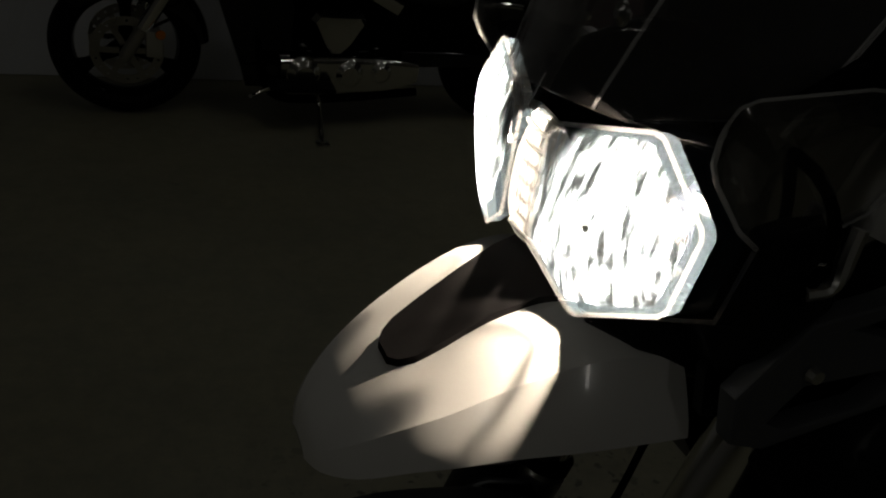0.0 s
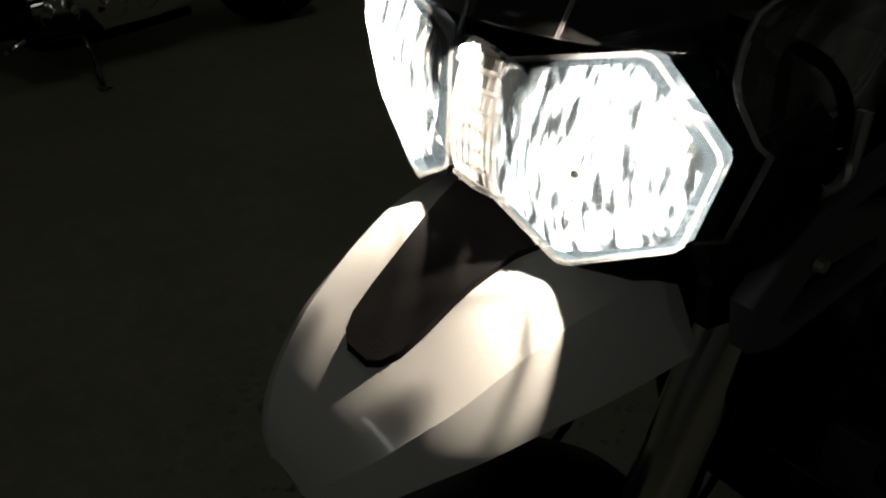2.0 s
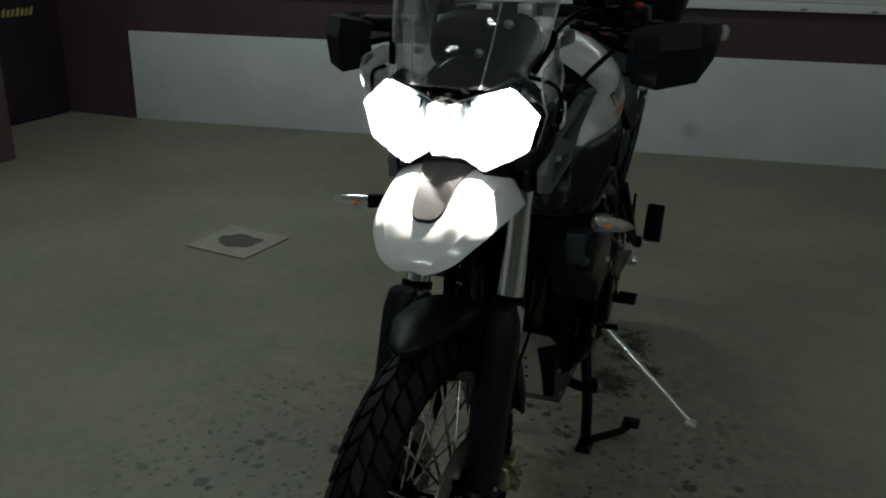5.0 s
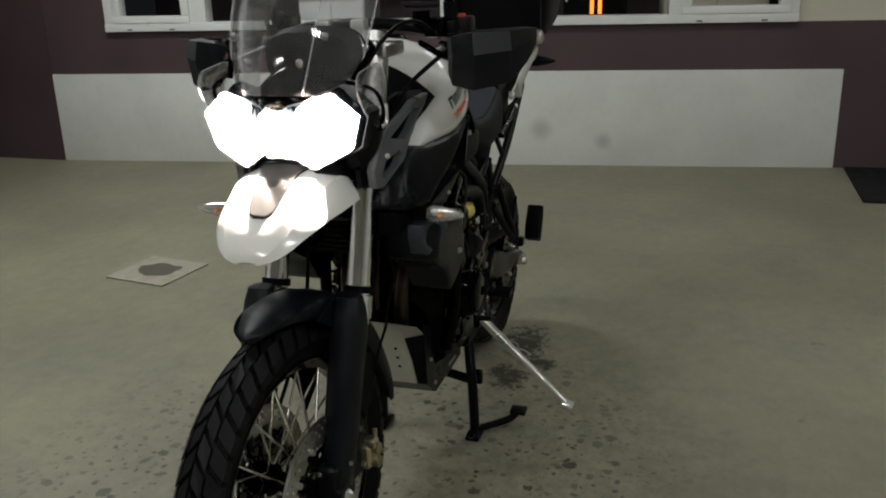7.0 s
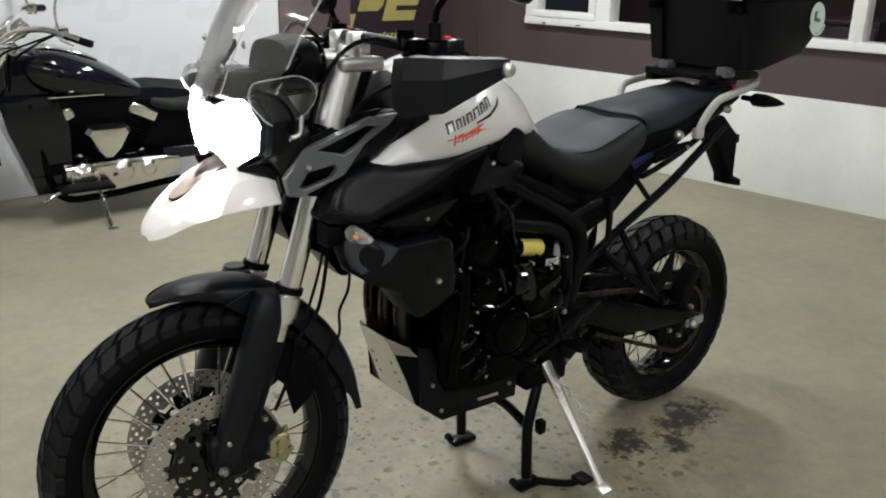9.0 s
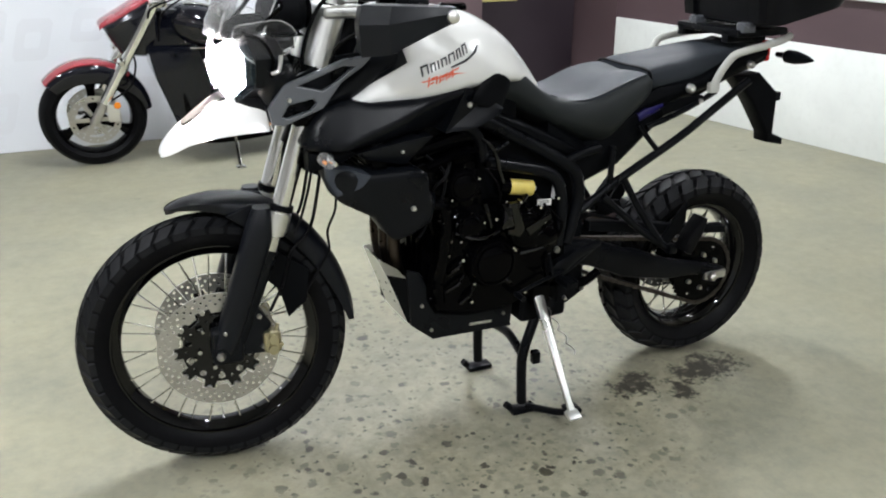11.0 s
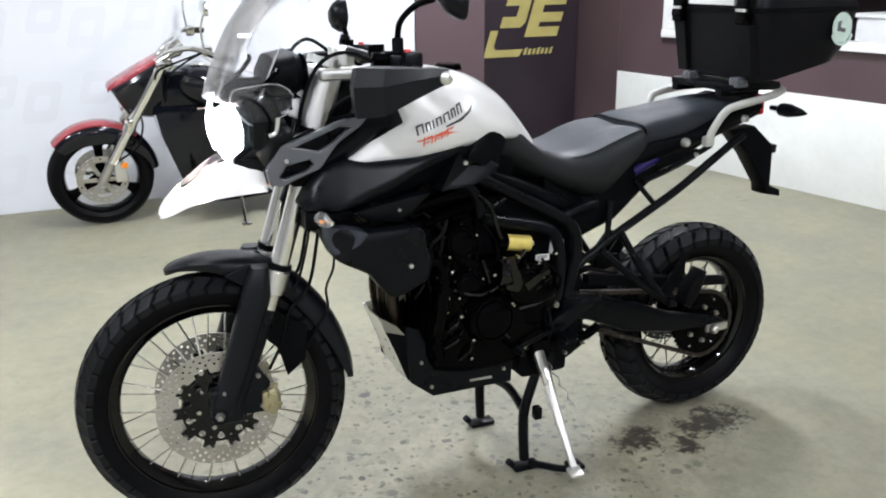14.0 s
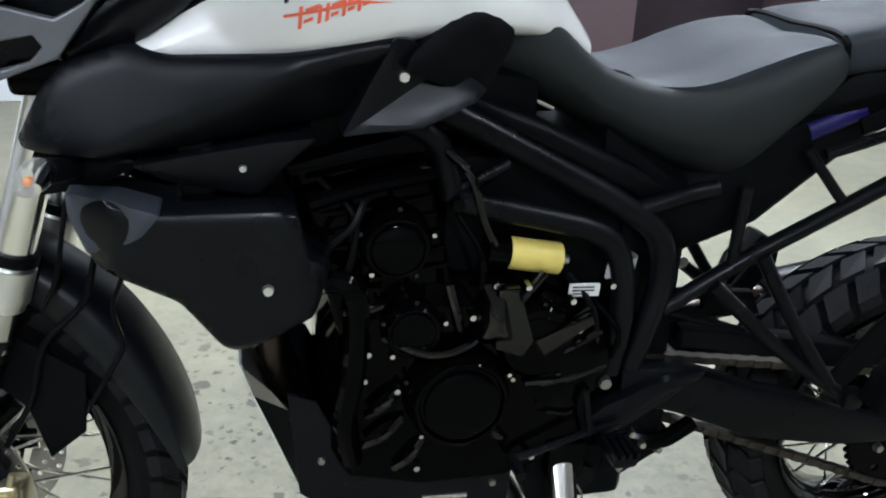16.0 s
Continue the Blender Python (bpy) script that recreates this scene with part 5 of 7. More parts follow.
# black cover over the tank's front, down to the diagonal edge of the white
cover = []
for x in np.linspace(0.342, 0.5, 13):
    a = spline(TANK, 4)
    zt = float(np.interp(x, a[:, 0], a[:, 3]))
    zl = min(zt - 0.004, float(np.interp(x, (0.342, 0.5), (0.993, 1.085))))
    left = [(x, tank_y(x, zl + (zt - zl) * t) - 0.003, zl + (zt - zl) * t + 0.003 * t) for t in np.sin(np.linspace(0, math.pi / 2, 9))]
    arc = left + [(x, -y, z) for x, y, z in left[-2::-1]]
    cover.append(arc + [(p, y * 0.97, z - 0.008) for p, y, z in arc[::-1]])
part("tank_cover", loft(cover), SATIN, bike, "black cover over the front of the tank", 50)
part("filler_cap", moved(lathe([(0.0, 0.012), (0.03, 0.012), (0.038, 0.006), (0.04, -0.004)], 28), pose(0.7, 0, 1.192, 90, 0, 0) @ pose(0, 0, 0, 0, 0, 0)), GLOSS, bike, "black filler cap")

for s in (-1, 1):
    # black lower shroud: a swelling nose at the front, a crease that climbs towards the seat
    def shroud_depth(x, z):
        upper = float(np.interp(x, (0.24, 0.34, 0.42, 0.54, 0.65), (0.15, 0.175, 0.19, 0.214, 0.209))) + (1.005 - z) * 0.34
        crease = float(np.interp(x, (0.24, 0.315, 0.375, 0.422, 0.476, 0.581, 0.65), (0.965, 0.957, 0.943, 0.945, 0.958, 0.996, 1.015)))
        lower = float(np.interp(x, (0.24, 0.32, 0.4, 0.6), (0.225, 0.232, 0.228, 0.214))) - max(0.0, crease - z) * (0.15 + 0.6 * min(1.0, max(0.0, (x - 0.3) / 0.1)))
        front = 0.148 + (x - 0.228) * 0.85 + (0.955 - z) * 0.3
        return min(upper, lower, front)

    shroud = [(0.231, 0.9), (0.262, 0.956), (0.285, 0.98), (0.352, 1.003), (0.402, 0.993), (0.52, 0.999), (0.652, 1.018), (0.66, 1.0), (0.6, 0.918), (0.499, 0.907), (0.421, 0.894), (0.334, 0.887), (0.236, 0.891)]
    part("tank_shroud", relief(shroud, s, shroud_depth, 0.1, 0.01, r=0.01), SATIN, bike, "satin black shroud under the tank", 70)
    flap = [(0.583, 0.909), (0.643, 1.018), (0.661, 1.016), (0.752, 0.96), (0.738, 0.945), (0.676, 0.919)]

    def flap_depth(x, z):
        over = (z - 0.909) - (x - 0.583) * 0.62
        return 0.216 - (x - 0.583) * 0.2 + (over * 0.12 if over > 0 else -over * 0.5)
    part("knee_panel", relief(flap, s, flap_depth, 0.1, 0.012, 0.003, 0.004, [(0.583, 0.909, 0.683, 0.971)]), SATIN, bike, "satin black knee panel", 12)
    pad = [(0.652, 0.985), (0.662, 1.003), (0.735, 1.05), (0.746, 1.053), (0.796, 1.02), (0.79, 1.0), (0.757, 0.955), (0.7, 0.965)]
    part("tank_pad", relief(pad, s, lambda x, z: 0.228 - (x - 0.66) * 0.4 - (z - 0.97) * 0.22, 0.08, 0.014, 0.005, 0.006), PLASTIC, bike, "matt black pad at the tank's rear corner", 24)
    bolt((0.654, s * 0.206, 0.975), bike, 0.0075, 0.01, "y", s, ALLOY)
    # radiator side panel with its hollow inlet
    rad = [(0.28, 0.846), (0.32, 0.844), (0.379, 0.826), (0.508, 0.825), (0.533, 0.815), (0.543, 0.757), (0.572, 0.744), (0.552, 0.685), (0.497, 0.654), (0.454, 0.641), (0.438, 0.648), (0.393, 0.712), (0.303, 0.763), (0.281, 0.818)]
    part("radiator_panel", relief(rad, s, lambda x, z: min(0.224 - (0.82 - z) * 0.05, 0.2 + (x - 0.28) * 0.45, 0.217 + (0.545 - x) * 0.9), 0.12, 0.01, r=0.008), SATIN, bike, "black radiator side panel", 70)
    vent = [(0.279, 0.848), (0.335, 0.843), (0.381, 0.827), (0.358, 0.802), (0.327, 0.787), (0.297, 0.777), (0.28, 0.818)]
    part("radiator_vent", relief(vent, s, lambda x, z: min(0.203 + (x - 0.28) * 0.42, 0.231) - 0.022 * max(0.0, 1 - math.hypot((x - 0.322) / 0.032, (z - 0.817) / 0.03)) ** 0.8, 0.17, 0.007, 0.003, 0.004), VENT, bike, "grey inlet on the radiator panel", 60)
    chin = [(0.243, 0.884), (0.243, 0.832), (0.277, 0.838), (0.33, 0.856), (0.36, 0.872), (0.335, 0.887)]
    part("shroud_chin", relief(chin, s, lambda x, z: 0.165 + (x - 0.243) * 0.2, 0.12, 0.014), PLASTIC, bike)
    lip = [(0.352, 0.876), (0.418, 0.888), (0.505, 0.902), (0.555, 0.907), (0.516, 0.868), (0.493, 0.838), (0.477, 0.834), (0.391, 0.855)]
    part("shroud_lip", relief(lip, s, lambda x, z: 0.19 + (z - 0.834) * 0.35, 0.12, 0.012, 0.004, 0.005), SATIN, bike, "", 24)
    bolt((0.494, s * 0.2225, 0.726), bike, 0.0075, 0.008, "y", s, ALLOY)
    bolt((0.472, s * 0.206, 0.872), bike, 0.005, 0.006, "y", s, ALLOY)
    # grey open wing between nose and tank
    wing = [(0.157, 0.992), (0.195, 1.048), (0.24, 1.062), (0.34, 1.102), (0.405, 1.108), (0.385, 1.085), (0.33, 1.048), (0.285, 0.988), (0.19, 0.95), (0.165, 0.955)]
    holes = [[(0.228, 1.043), (0.335, 1.086), (0.362, 1.083), (0.315, 1.046), (0.285, 1.03)], [(0.187, 0.972), (0.205, 1.0), (0.262, 1.012), (0.27, 1.0), (0.255, 0.984), (0.2, 0.967)]]
    wb = plate(wing, s * 0.138, s * 0.156, holes, bevel=0.003)
    for v in wb.verts:
        v.co.y += s * (0.035 * (v.co.x - 0.16) / 0.25 - 0.004)
    part("cowl_wing", wb, GREYP, bike, "open grey plastic wing", 30)
    back = plate([(x, z) for x, z in wing], s * 0.11, s * 0.12)
    part("wing_backing", back, SATIN, bike)
    bolt((0.205, s * 0.162, 1.012), bike, 0.006, 0.006, "y", s, ALLOY)
    inner = [(0.285, 0.985), (0.33, 1.04), (0.41, 1.106), (0.53, 1.1), (0.47, 1.07), (0.365, 0.998)]
    part("inner_shroud", pillow(inner, s * 0.14, s * 0.156, s * 0.11, power=3), SATIN, bike, "black inner shroud beside the tank")

    # front indicator
    iy, iz = (0.02, 0.864) if s > 0 else (0.0, 0.882)
    ind = loft([[(0.262 + a * h, s * (y + iy), iz + b2 * v) for a, b2 in ring_pts(0, 0, 1, 14)] for y, h, v in ((0.222, 0.011, 0.011), (0.228, 0.016, 0.016), (0.25, 0.017, 0.016), (0.28, 0.013, 0.011), (0.296, 0.006, 0.005), (0.3, 0.002, 0.002))])
    unit = part("front_indicator", ind, INDICATOR, bike, "clear front indicator with an amber bulb")
    unit.visible_shadow = False
    part("indicator_reflector", loft([[(0.272 + a * h, s * (y + iy), iz + b2 * v) for a, b2 in ring_pts(0, 0, 1, 12)] for y, h, v in ((0.224, 0.007, 0.011), (0.25, 0.008, 0.012), (0.286, 0.005, 0.006))]), REFLECTOR, unit)
    part("indicator_bulb", moved(lathe([(0, -0.008), (0.0045, -0.005), (0.005, 0.003), (0, 0.008)], 12), Matrix.Translation((0.257, s * (0.25 + iy), iz - 0.003))), AMBER, unit, "amber bulb")
    part("indicator_stem", tube([(0.29, s * 0.18, 0.87), (0.27, s * (0.23 if s < 0 else 0.244), 0.882 if s < 0 else 0.864)], 0.012, n=10, smooth=0, r1=0.015), PLASTIC, bike)

# radiator and the dark mass between the panels
core = box((0.40, -0.18, 0.73), (0.44, 0.17, 0.9), 0.006)
part("radiator", core, GLOSS, bike, "black radiator")
for k in range(13):
    z = 0.74 + k * 0.0125
    part("radiator_fin", box((0.396, -0.172, z), (0.401, 0.172, z + 0.003)), FRAME, bike, smooth=0) if k == 0 else again(bpy.data.objects["radiator_fin"], Matrix.Translation((0, 0, k * 0.0125)))
part("air_box", loft([[(x, yy, zz) for yy, zz in egg(w, z0, z1, 16, 3.5)] for x, w, z0, z1 in ((0.28, 0.12, 0.9, 1.0), (0.4, 0.14, 0.84, 1.04), (0.55, 0.14, 0.84, 1.0), (0.7, 0.12, 0.88, 0.99), (0.85, 0.1, 0.86, 0.97))]), PLASTIC, bike)
part("steering_head", tube([(0.26, 0, 0.86), (0.42, 0, 1.2)], 0.045, n=16, smooth=0), FRAME, bike)

# seats
RIDER = [(0.765, 0.09, 0.955, 0.995), (0.81, 0.112, 0.935, 1.03), (0.855, 0.122, 0.912, 1.036), (0.93, 0.132, 0.878, 0.974), (1.0, 0.15, 0.84, 0.948), (1.07, 0.165, 0.808, 0.954), (1.14, 0.17, 0.79, 0.978), (1.2, 0.165, 0.84, 0.996), (1.255, 0.15, 0.89, 1.004), (1.275, 0.135, 0.92, 1.0)]
rows = []
for x, w, z0, z1 in spline(RIDER, 4):
    ring = []
    for yy, zz in egg(w, z0, z1, 36, 2.6, 4.5):
        u = yy / w
        dip = 0.012 * max(0, 1 - abs(u) * 1.3) if zz > (z0 + z1) / 2 else 0
        pull = 1 - 0.28 * max(0, ((z0 + z1) / 2 - zz) / (z1 - z0)) * 2
        ring.append((x, yy * pull, zz - dip))
    rows.append(ring)
part("rider_seat", loft(rows), SEAT, bike, "black vinyl rider seat", 60)
# sheet over the rider seat that carries the paler, lit colour
panel = []
for x, w, z0, z1 in spline(RIDER, 4)[15:]:
    if x > 1.26:
        continue
    ws = w * (0.86 if x > 1.05 else 0.6 + 0.26 * max(0, (x - 0.9) / 0.15))
    line = [(x, u * ws, z1 - 0.012 * max(0, 1 - abs(u) * 0.86 * 1.3) - 0.008 * abs(u) ** 4 + 0.003) for u in np.linspace(-1, 1, 15)]
    panel.append(line + [(a, b2, c - 0.012) for a, b2, c in line[::-1]])
part("seat_top", loft(panel), SEAT_TOP, bike, "black seat top, the light on it put into a paler grey", 60)
PILLION = [(1.262, 0.125, 0.94, 1.008), (1.3, 0.13, 0.94, 1.022), (1.4, 0.128, 0.95, 1.033), (1.5, 0.12, 0.965, 1.047), (1.6, 0.112, 0.985, 1.057), (1.68, 0.1, 1.0, 1.055), (1.705, 0.085, 1.015, 1.046)]
part("pillion_seat", loft([[(x, yy, zz) for yy, zz in egg(w, z0, z1, 32, 2.8, 4.5)] for x, w, z0, z1 in spline(PILLION, 4)]), SEAT_TOP, bike, "grey-black vinyl pillion seat", 60)
part("seat_seam", tube([(1.27, -0.13, 0.96), (1.268, -0.122, 1.006), (1.266, 0.0, 1.008), (1.268, 0.122, 1.006), (1.27, 0.13, 0.96)], 0.005, n=6), PLASTIC, bike)

# frame
for s in (-1, 1):
    y = s * 0.138
    def bar(name, pts, r=0.0165, lab=""):
        return part(name, tube([(x, yy if abs(yy) > 0.001 else y, z) for x, yy, z in pts], r, n=12), FRAME, bike, lab)
    bar("frame_tube", [(0.6, 0, 0.965), (0.72, 0, 0.918), (0.85, 0, 0.85), (0.98, 0, 0.778), (1.03, 0, 0.735), (1.044, 0, 0.67), (1.03, 0, 0.6), (1.01, 0, 0.53)], 0.018, "black tubular frame")
    bar("frame_tube", [(0.735, s * 0.146, 0.802), (0.83, s * 0.146, 0.78), (0.93, s * 0.146, 0.752), (0.972, s * 0.146, 0.71), (0.985, s * 0.146, 0.62), (0.975, s * 0.146, 0.53)], 0.017)
    bar("frame_tube", [(0.62, 0, 0.915), (0.69, 0, 0.895), (0.718, 0, 0.86), (0.732, 0, 0.805)], 0.016)
    bar("frame_brace", [(0.735, 0, 0.812), (0.806, 0, 0.848)], 0.009)
    bar("frame_brace", [(0.99, 0, 0.775), (1.06, 0, 0.795), (1.11, s * 0.13, 0.8)], 0.013)
    bar("subframe_tube", [(1.05, 0, 0.62), (1.164, 0, 0.69), (1.28, 0, 0.75), (1.404, 0, 0.815), (1.556, s * 0.134, 0.908), (1.64, s * 0.13, 0.956)], 0.0125, "black rear subframe tube")
    bar("subframe_brace", [(1.15, 0, 0.685), (1.158, s * 0.13, 0.8)], 0.009)
    bar("subframe_brace", [(1.306, 0, 0.78), (1.24, s * 0.13, 0.855)], 0.008)
    bar("peg_hanger", [(1.12, s * 0.15, 0.66), (1.25, s * 0.165, 0.545), (1.36, s * 0.175, 0.468)], 0.011)
    bar("peg_hanger", [(1.19, s * 0.15, 0.703), (1.25, s * 0.165, 0.6), (1.33, s * 0.175, 0.49)], 0.011)
    part("hanger_lug", box((1.348, s * 0.185 - 0.013, 0.455), (1.38, s * 0.185 + 0.013, 0.487), 0.008), FRAME, bike)
    peg = plate([(1.362, 0.482), (1.388, 0.468), (1.425, 0.53), (1.438, 0.578), (1.42, 0.584), (1.376, 0.53)], s * 0.198, s * 0.252, bevel=0.008)
    part("passenger_peg", peg, RUBBER, bike, "folded passenger footpeg")
    part("heel_guard", plate([(1.31, 0.49), (1.345, 0.5), (1.395, 0.57), (1.43, 0.61), (1.43, 0.545), (1.39, 0.49), (1.36, 0.462)], s * 0.152, s * 0.16, bevel=0.002), PLASTIC, bike, "black plastic heel guard")
    bolt((0.964, s * 0.165, 0.522), bike, 0.011, 0.012, "y", s, DARKBOLT)
    bolt((0.735, s * 0.16, 0.802), bike, 0.011, 0.012, "y", s, GLOSS)
    side_cover = [(0.74, 0.94), (0.84, 0.905), (1.0, 0.83), (1.04, 0.8), (1.0, 0.79), (0.85, 0.86), (0.75, 0.91)]
    part("side_cover", pillow(side_cover, s * 0.128, s * 0.142, s * 0.09, power=3), PLASTIC, bike, "black side cover under the seat")
    part("tail_panel", pillow([(1.23, 0.9), (1.3, 0.955), (1.42, 0.975), (1.58, 1.03), (1.7, 1.06), (1.72, 1.03), (1.6, 0.975), (1.45, 0.93), (1.32, 0.9)], s * 0.118, s * 0.138, s * 0.07), PLASTIC, bike, "black tail side panel")
    part("tail_knob", moved(lathe([(0, -0.004), (0.004, -0.008), (0.009, -0.008), (0.0135, 0.0), (0.0135, 0.01)], 12), pose(1.405, s * 0.15, 0.952, 0, 0, 0 if s < 0 else 180)), ALLOY, bike, "silver tail fastening")
    part("tail_knob", moved(lathe([(0, -0.003), (0.004, -0.006), (0.008, -0.006), (0.0115, 0.0), (0.0115, 0.01)], 12), pose(1.63, s * 0.145, 1.005, 0, 0, 0 if s < 0 else 180)), ALLOY, bike)
    rail = tube([(1.484, s * 0.15, 0.95), (1.498, s * 0.164, 1.0), (1.522, s * 0.178, 1.042), (1.56, s * 0.182, 1.055), (1.64, s * 0.176, 1.066), (1.72, s * 0.16, 1.076), (1.79, s * 0.12, 1.08)], 0.0115, n=12)
    part("grab_rail", rail, RAIL, bike, "pale grey cast grab rail")
    part("rail_foot", box((1.468, s * 0.152 - 0.012, 0.935), (1.5, s * 0.152 + 0.012, 0.966), 0.006), RAIL, bike)
    part("tail_strap", tube([(1.26, s * 0.145, 0.85), (1.33, s * 0.15, 0.872), (1.41, s * 0.15, 0.9), (1.5, s * 0.145, 0.935)], 0.0085, n=8), FRAME, bike)
    part("tail_strap", plate([(1.3, 0.9), (1.36, 0.925), (1.45, 0.93), (1.47, 0.915), (1.38, 0.895), (1.31, 0.88)], s * 0.143, s * 0.15, bevel=0.002), PLASTIC, bike)
    bolt((1.44, s * 0.156, 0.913), bike, 0.008, 0.008, "y", s, ALLOY)
    # rear indicator
    ri = loft([[(1.79 + a * h, s * y, 1.02 + b2 * v) for a, b2 in ring_pts(0, 0, 1, 14)] for y, h, v in ((0.08, 0.008, 0.008), (0.11, 0.009, 0.009), (0.125, 0.022, 0.02), (0.16, 0.024, 0.02), (0.2, 0.014, 0.012), (0.225, 0.003, 0.003))])
    part("rear_indicator", ri, SATIN, bike, "black rear indicator")
part("under_tray", loft([[(x, yy, zz) for yy, zz in egg(w, z0, z1, 16, 3.5)] for x, w, z0, z1 in ((0.95, 0.11, 0.74, 0.92), (1.08, 0.12, 0.68, 0.82), (1.2, 0.12, 0.72, 0.9), (1.35, 0.11, 0.84, 0.97), (1.55, 0.1, 0.93, 1.02), (1.76, 0.07, 0.99, 1.06))]), PLASTIC, bike, "black under-seat tray")
part("reservoir", tube([(1.25, -0.105, 0.872), (1.33, -0.108, 0.905)], 0.016, n=14, smooth=0), BLUE, bike, "dark blue canister under the seat")
part("tail_light", box((1.755, -0.06, 0.995), (1.785, 0.06, 1.06), 0.01, 3), RED_LENS, bike, "red tail light")
holder = [(1.67, 0.95), (1.78, 0.955), (1.865, 0.885), (1.868, 0.75), (1.915, 0.73), (1.918, 0.706), (1.845, 0.722), (1.84, 0.75), (1.76, 0.86)]
part("number_plate_bracket", plate(holder, -0.035, 0.03, bevel=0.008), PLASTIC, bike, "black plate bracket and mudflap")
part("plate_lamp", box((1.855, -0.025, 0.855), (1.89, 0.025, 0.885), 0.006), SATIN, bike)

# luggage carrier
part("carrier_plate", box((1.55, -0.16, 1.09), (1.74, 0.12, 1.112), 0.006), FRAME, bike, "black luggage carrier")
for s in (-1, 1):
    part("carrier_post", box((1.55, s * 0.1 - 0.015, 1.07), (1.7, s * 0.1 + 0.015, 1.108), 0.005), FRAME, bike)

# engine
part("crankcase", loft([[(x, yy * w, zz) for yy, zz in [(-1, z0 + 0.03), (-1, z1 - 0.03), (-0.8, z1), (0.8, z1), (1, z1 - 0.03), (1, z0 + 0.03), (0.75, z0), (-0.75, z0)]] for x, w, z0, z1 in ((0.565, 0.11, 0.4, 0.6), (0.6, 0.145, 0.36, 0.66), (0.7, 0.16, 0.345, 0.69), (0.82, 0.16, 0.345, 0.68), (0.93, 0.15, 0.37, 0.62), (1.02, 0.12, 0.4, 0.56))]), GLOSS, bike, "gloss black engine crankcase")
part("cylinder_block", moved(box((-0.09, -0.135, -0.13), (0.08, 0.135, 0.1), 0.014, 3), pose(0.645, 0, 0.74, 0, -14, 0)), GLOSS, bike, "gloss black cylinder block")
part("cam_cover", moved(box((-0.1, -0.145, 0.0), (0.09, 0.145, 0.045), 0.02, 3), pose(0.62, 0, 0.84, 0, -14, 0)), GLOSS, bike)
for s in (-1, 1):
    oy = s * 0.16
    for (cx, cz, rr, h) in ((0.745, 0.526, 0.072, 0.045), (0.855, 0.6, 0.055, 0.02), (0.655, 0.755, 0.045, 0.03), (0.68, 0.63, 0.04, 0.02)):
        prof = [(0, -h), (rr * 0.62, -h), (rr * 0.72, -h * 0.92), (rr * 0.74, -h * 0.75), (rr * 0.9, -h * 0.7), (rr, -h * 0.45), (rr * 1.06, 0.0), (rr * 1.06, 0.02)]
        cov = part("engine_cover", moved(lathe(prof, 36), pose(cx, oy, cz, 0, 0, 0 if s < 0 else 180)), GLOSS, bike, "round gloss black engine cover" if rr > 0.08 else "")
        for k in range(5):
            a = 2 * math.pi * (k + 0.2) / 5
            bolt((cx + rr * 1.1 * math.cos(a), oy + s * 0.01, cz + rr * 1.1 * math.sin(a)), bike, 0.0042, 0.012, "y", s, CHROME if k % 3 == 0 else ENAMEL)
    part("sprocket_cover", pillow([(0.86, 0.67), (0.93, 0.64), (0.99, 0.58), (0.98, 0.5), (0.92, 0.45), (0.86, 0.47), (0.83, 0.55)], s * 0.15, s * 0.175, s * 0.1), GLOSS, bike, "black sprocket cover")
    part("cover_rib", plate([(0.79, 0.69), (0.82, 0.69), (0.845, 0.61), (0.83, 0.585), (0.79, 0.6)], s * 0.165, s * 0.185, bevel=0.005), ENAMEL, bike)
    part("cover_rib", plate([(0.845, 0.61), (0.925, 0.645), (0.93, 0.63), (0.86, 0.585)], s * 0.168, s * 0.186, bevel=0.004), ENAMEL, bike)
    # bolts in bright chrome, to supply the engine's small glints
    for bx, bz in ((0.615, 0.56), (0.62, 0.6), (0.66, 0.54), (0.69, 0.41), (0.86, 0.41), (0.79, 0.69), (0.835, 0.685), (0.76, 0.645), (0.85, 0.635), (0.9, 0.66), (0.955, 0.68)):
        bolt((bx, s * 0.166, bz), bike, 0.0055, 0.016, "y", s, CHROME)
    part("coolant_hose", tube([(0.54, s * 0.17, 0.71), (0.585, s * 0.18, 0.712), (0.605, s * 0.18, 0.68), (0.6, s * 0.178, 0.58), (0.588, s * 0.17, 0.5), (0.6, s * 0.15, 0.42)], 0.016, n=10), GLOSS, bike, "black coolant hose")
    part("hose_clip", tube([(0.55, s * 0.17, 0.712), (0.565, s * 0.173, 0.713)], 0.0185, n=12, smooth=0), STEEL, bike)
    part("rocker_arm_rod", tube([(0.545, s * 0.19, 0.82), (0.61, s * 0.18, 0.835), (0.7, s * 0.165, 0.845)], 0.01, n=8), GLOSS, bike)
    part("ignition_lead", tube([(0.62, s * 0.17, 0.83), (0.6, s * 0.185, 0.79), (0.57, s * 0.18, 0.76), (0.56, s * 0.17, 0.72)], 0.005, n=6), RUBBER, bike)
    # on the engine's flank: breather tower, raised rims, and ribs added to catch glints
    part("breather_tower", pillow([(0.77, 0.69), (0.805, 0.69), (0.825, 0.6), (0.755, 0.6)], s * 0.165, s * 0.205, s * 0.16), ENAMEL, bike, "gloss black raised breather cover")
    for cx, cz, rr, oo in ((0.745, 0.526, 0.062, 0.196), (0.655, 0.755, 0.038, 0.184), (0.68, 0.63, 0.033, 0.176)):
        ring = [(cx + rr * math.cos(a), s * oo, cz + rr * math.sin(a)) for a in np.linspace(0, 2 * math.pi, 25)]
        part("cover_rim", tube(ring, 0.0034, n=8, smooth=0), GLOSS, bike)
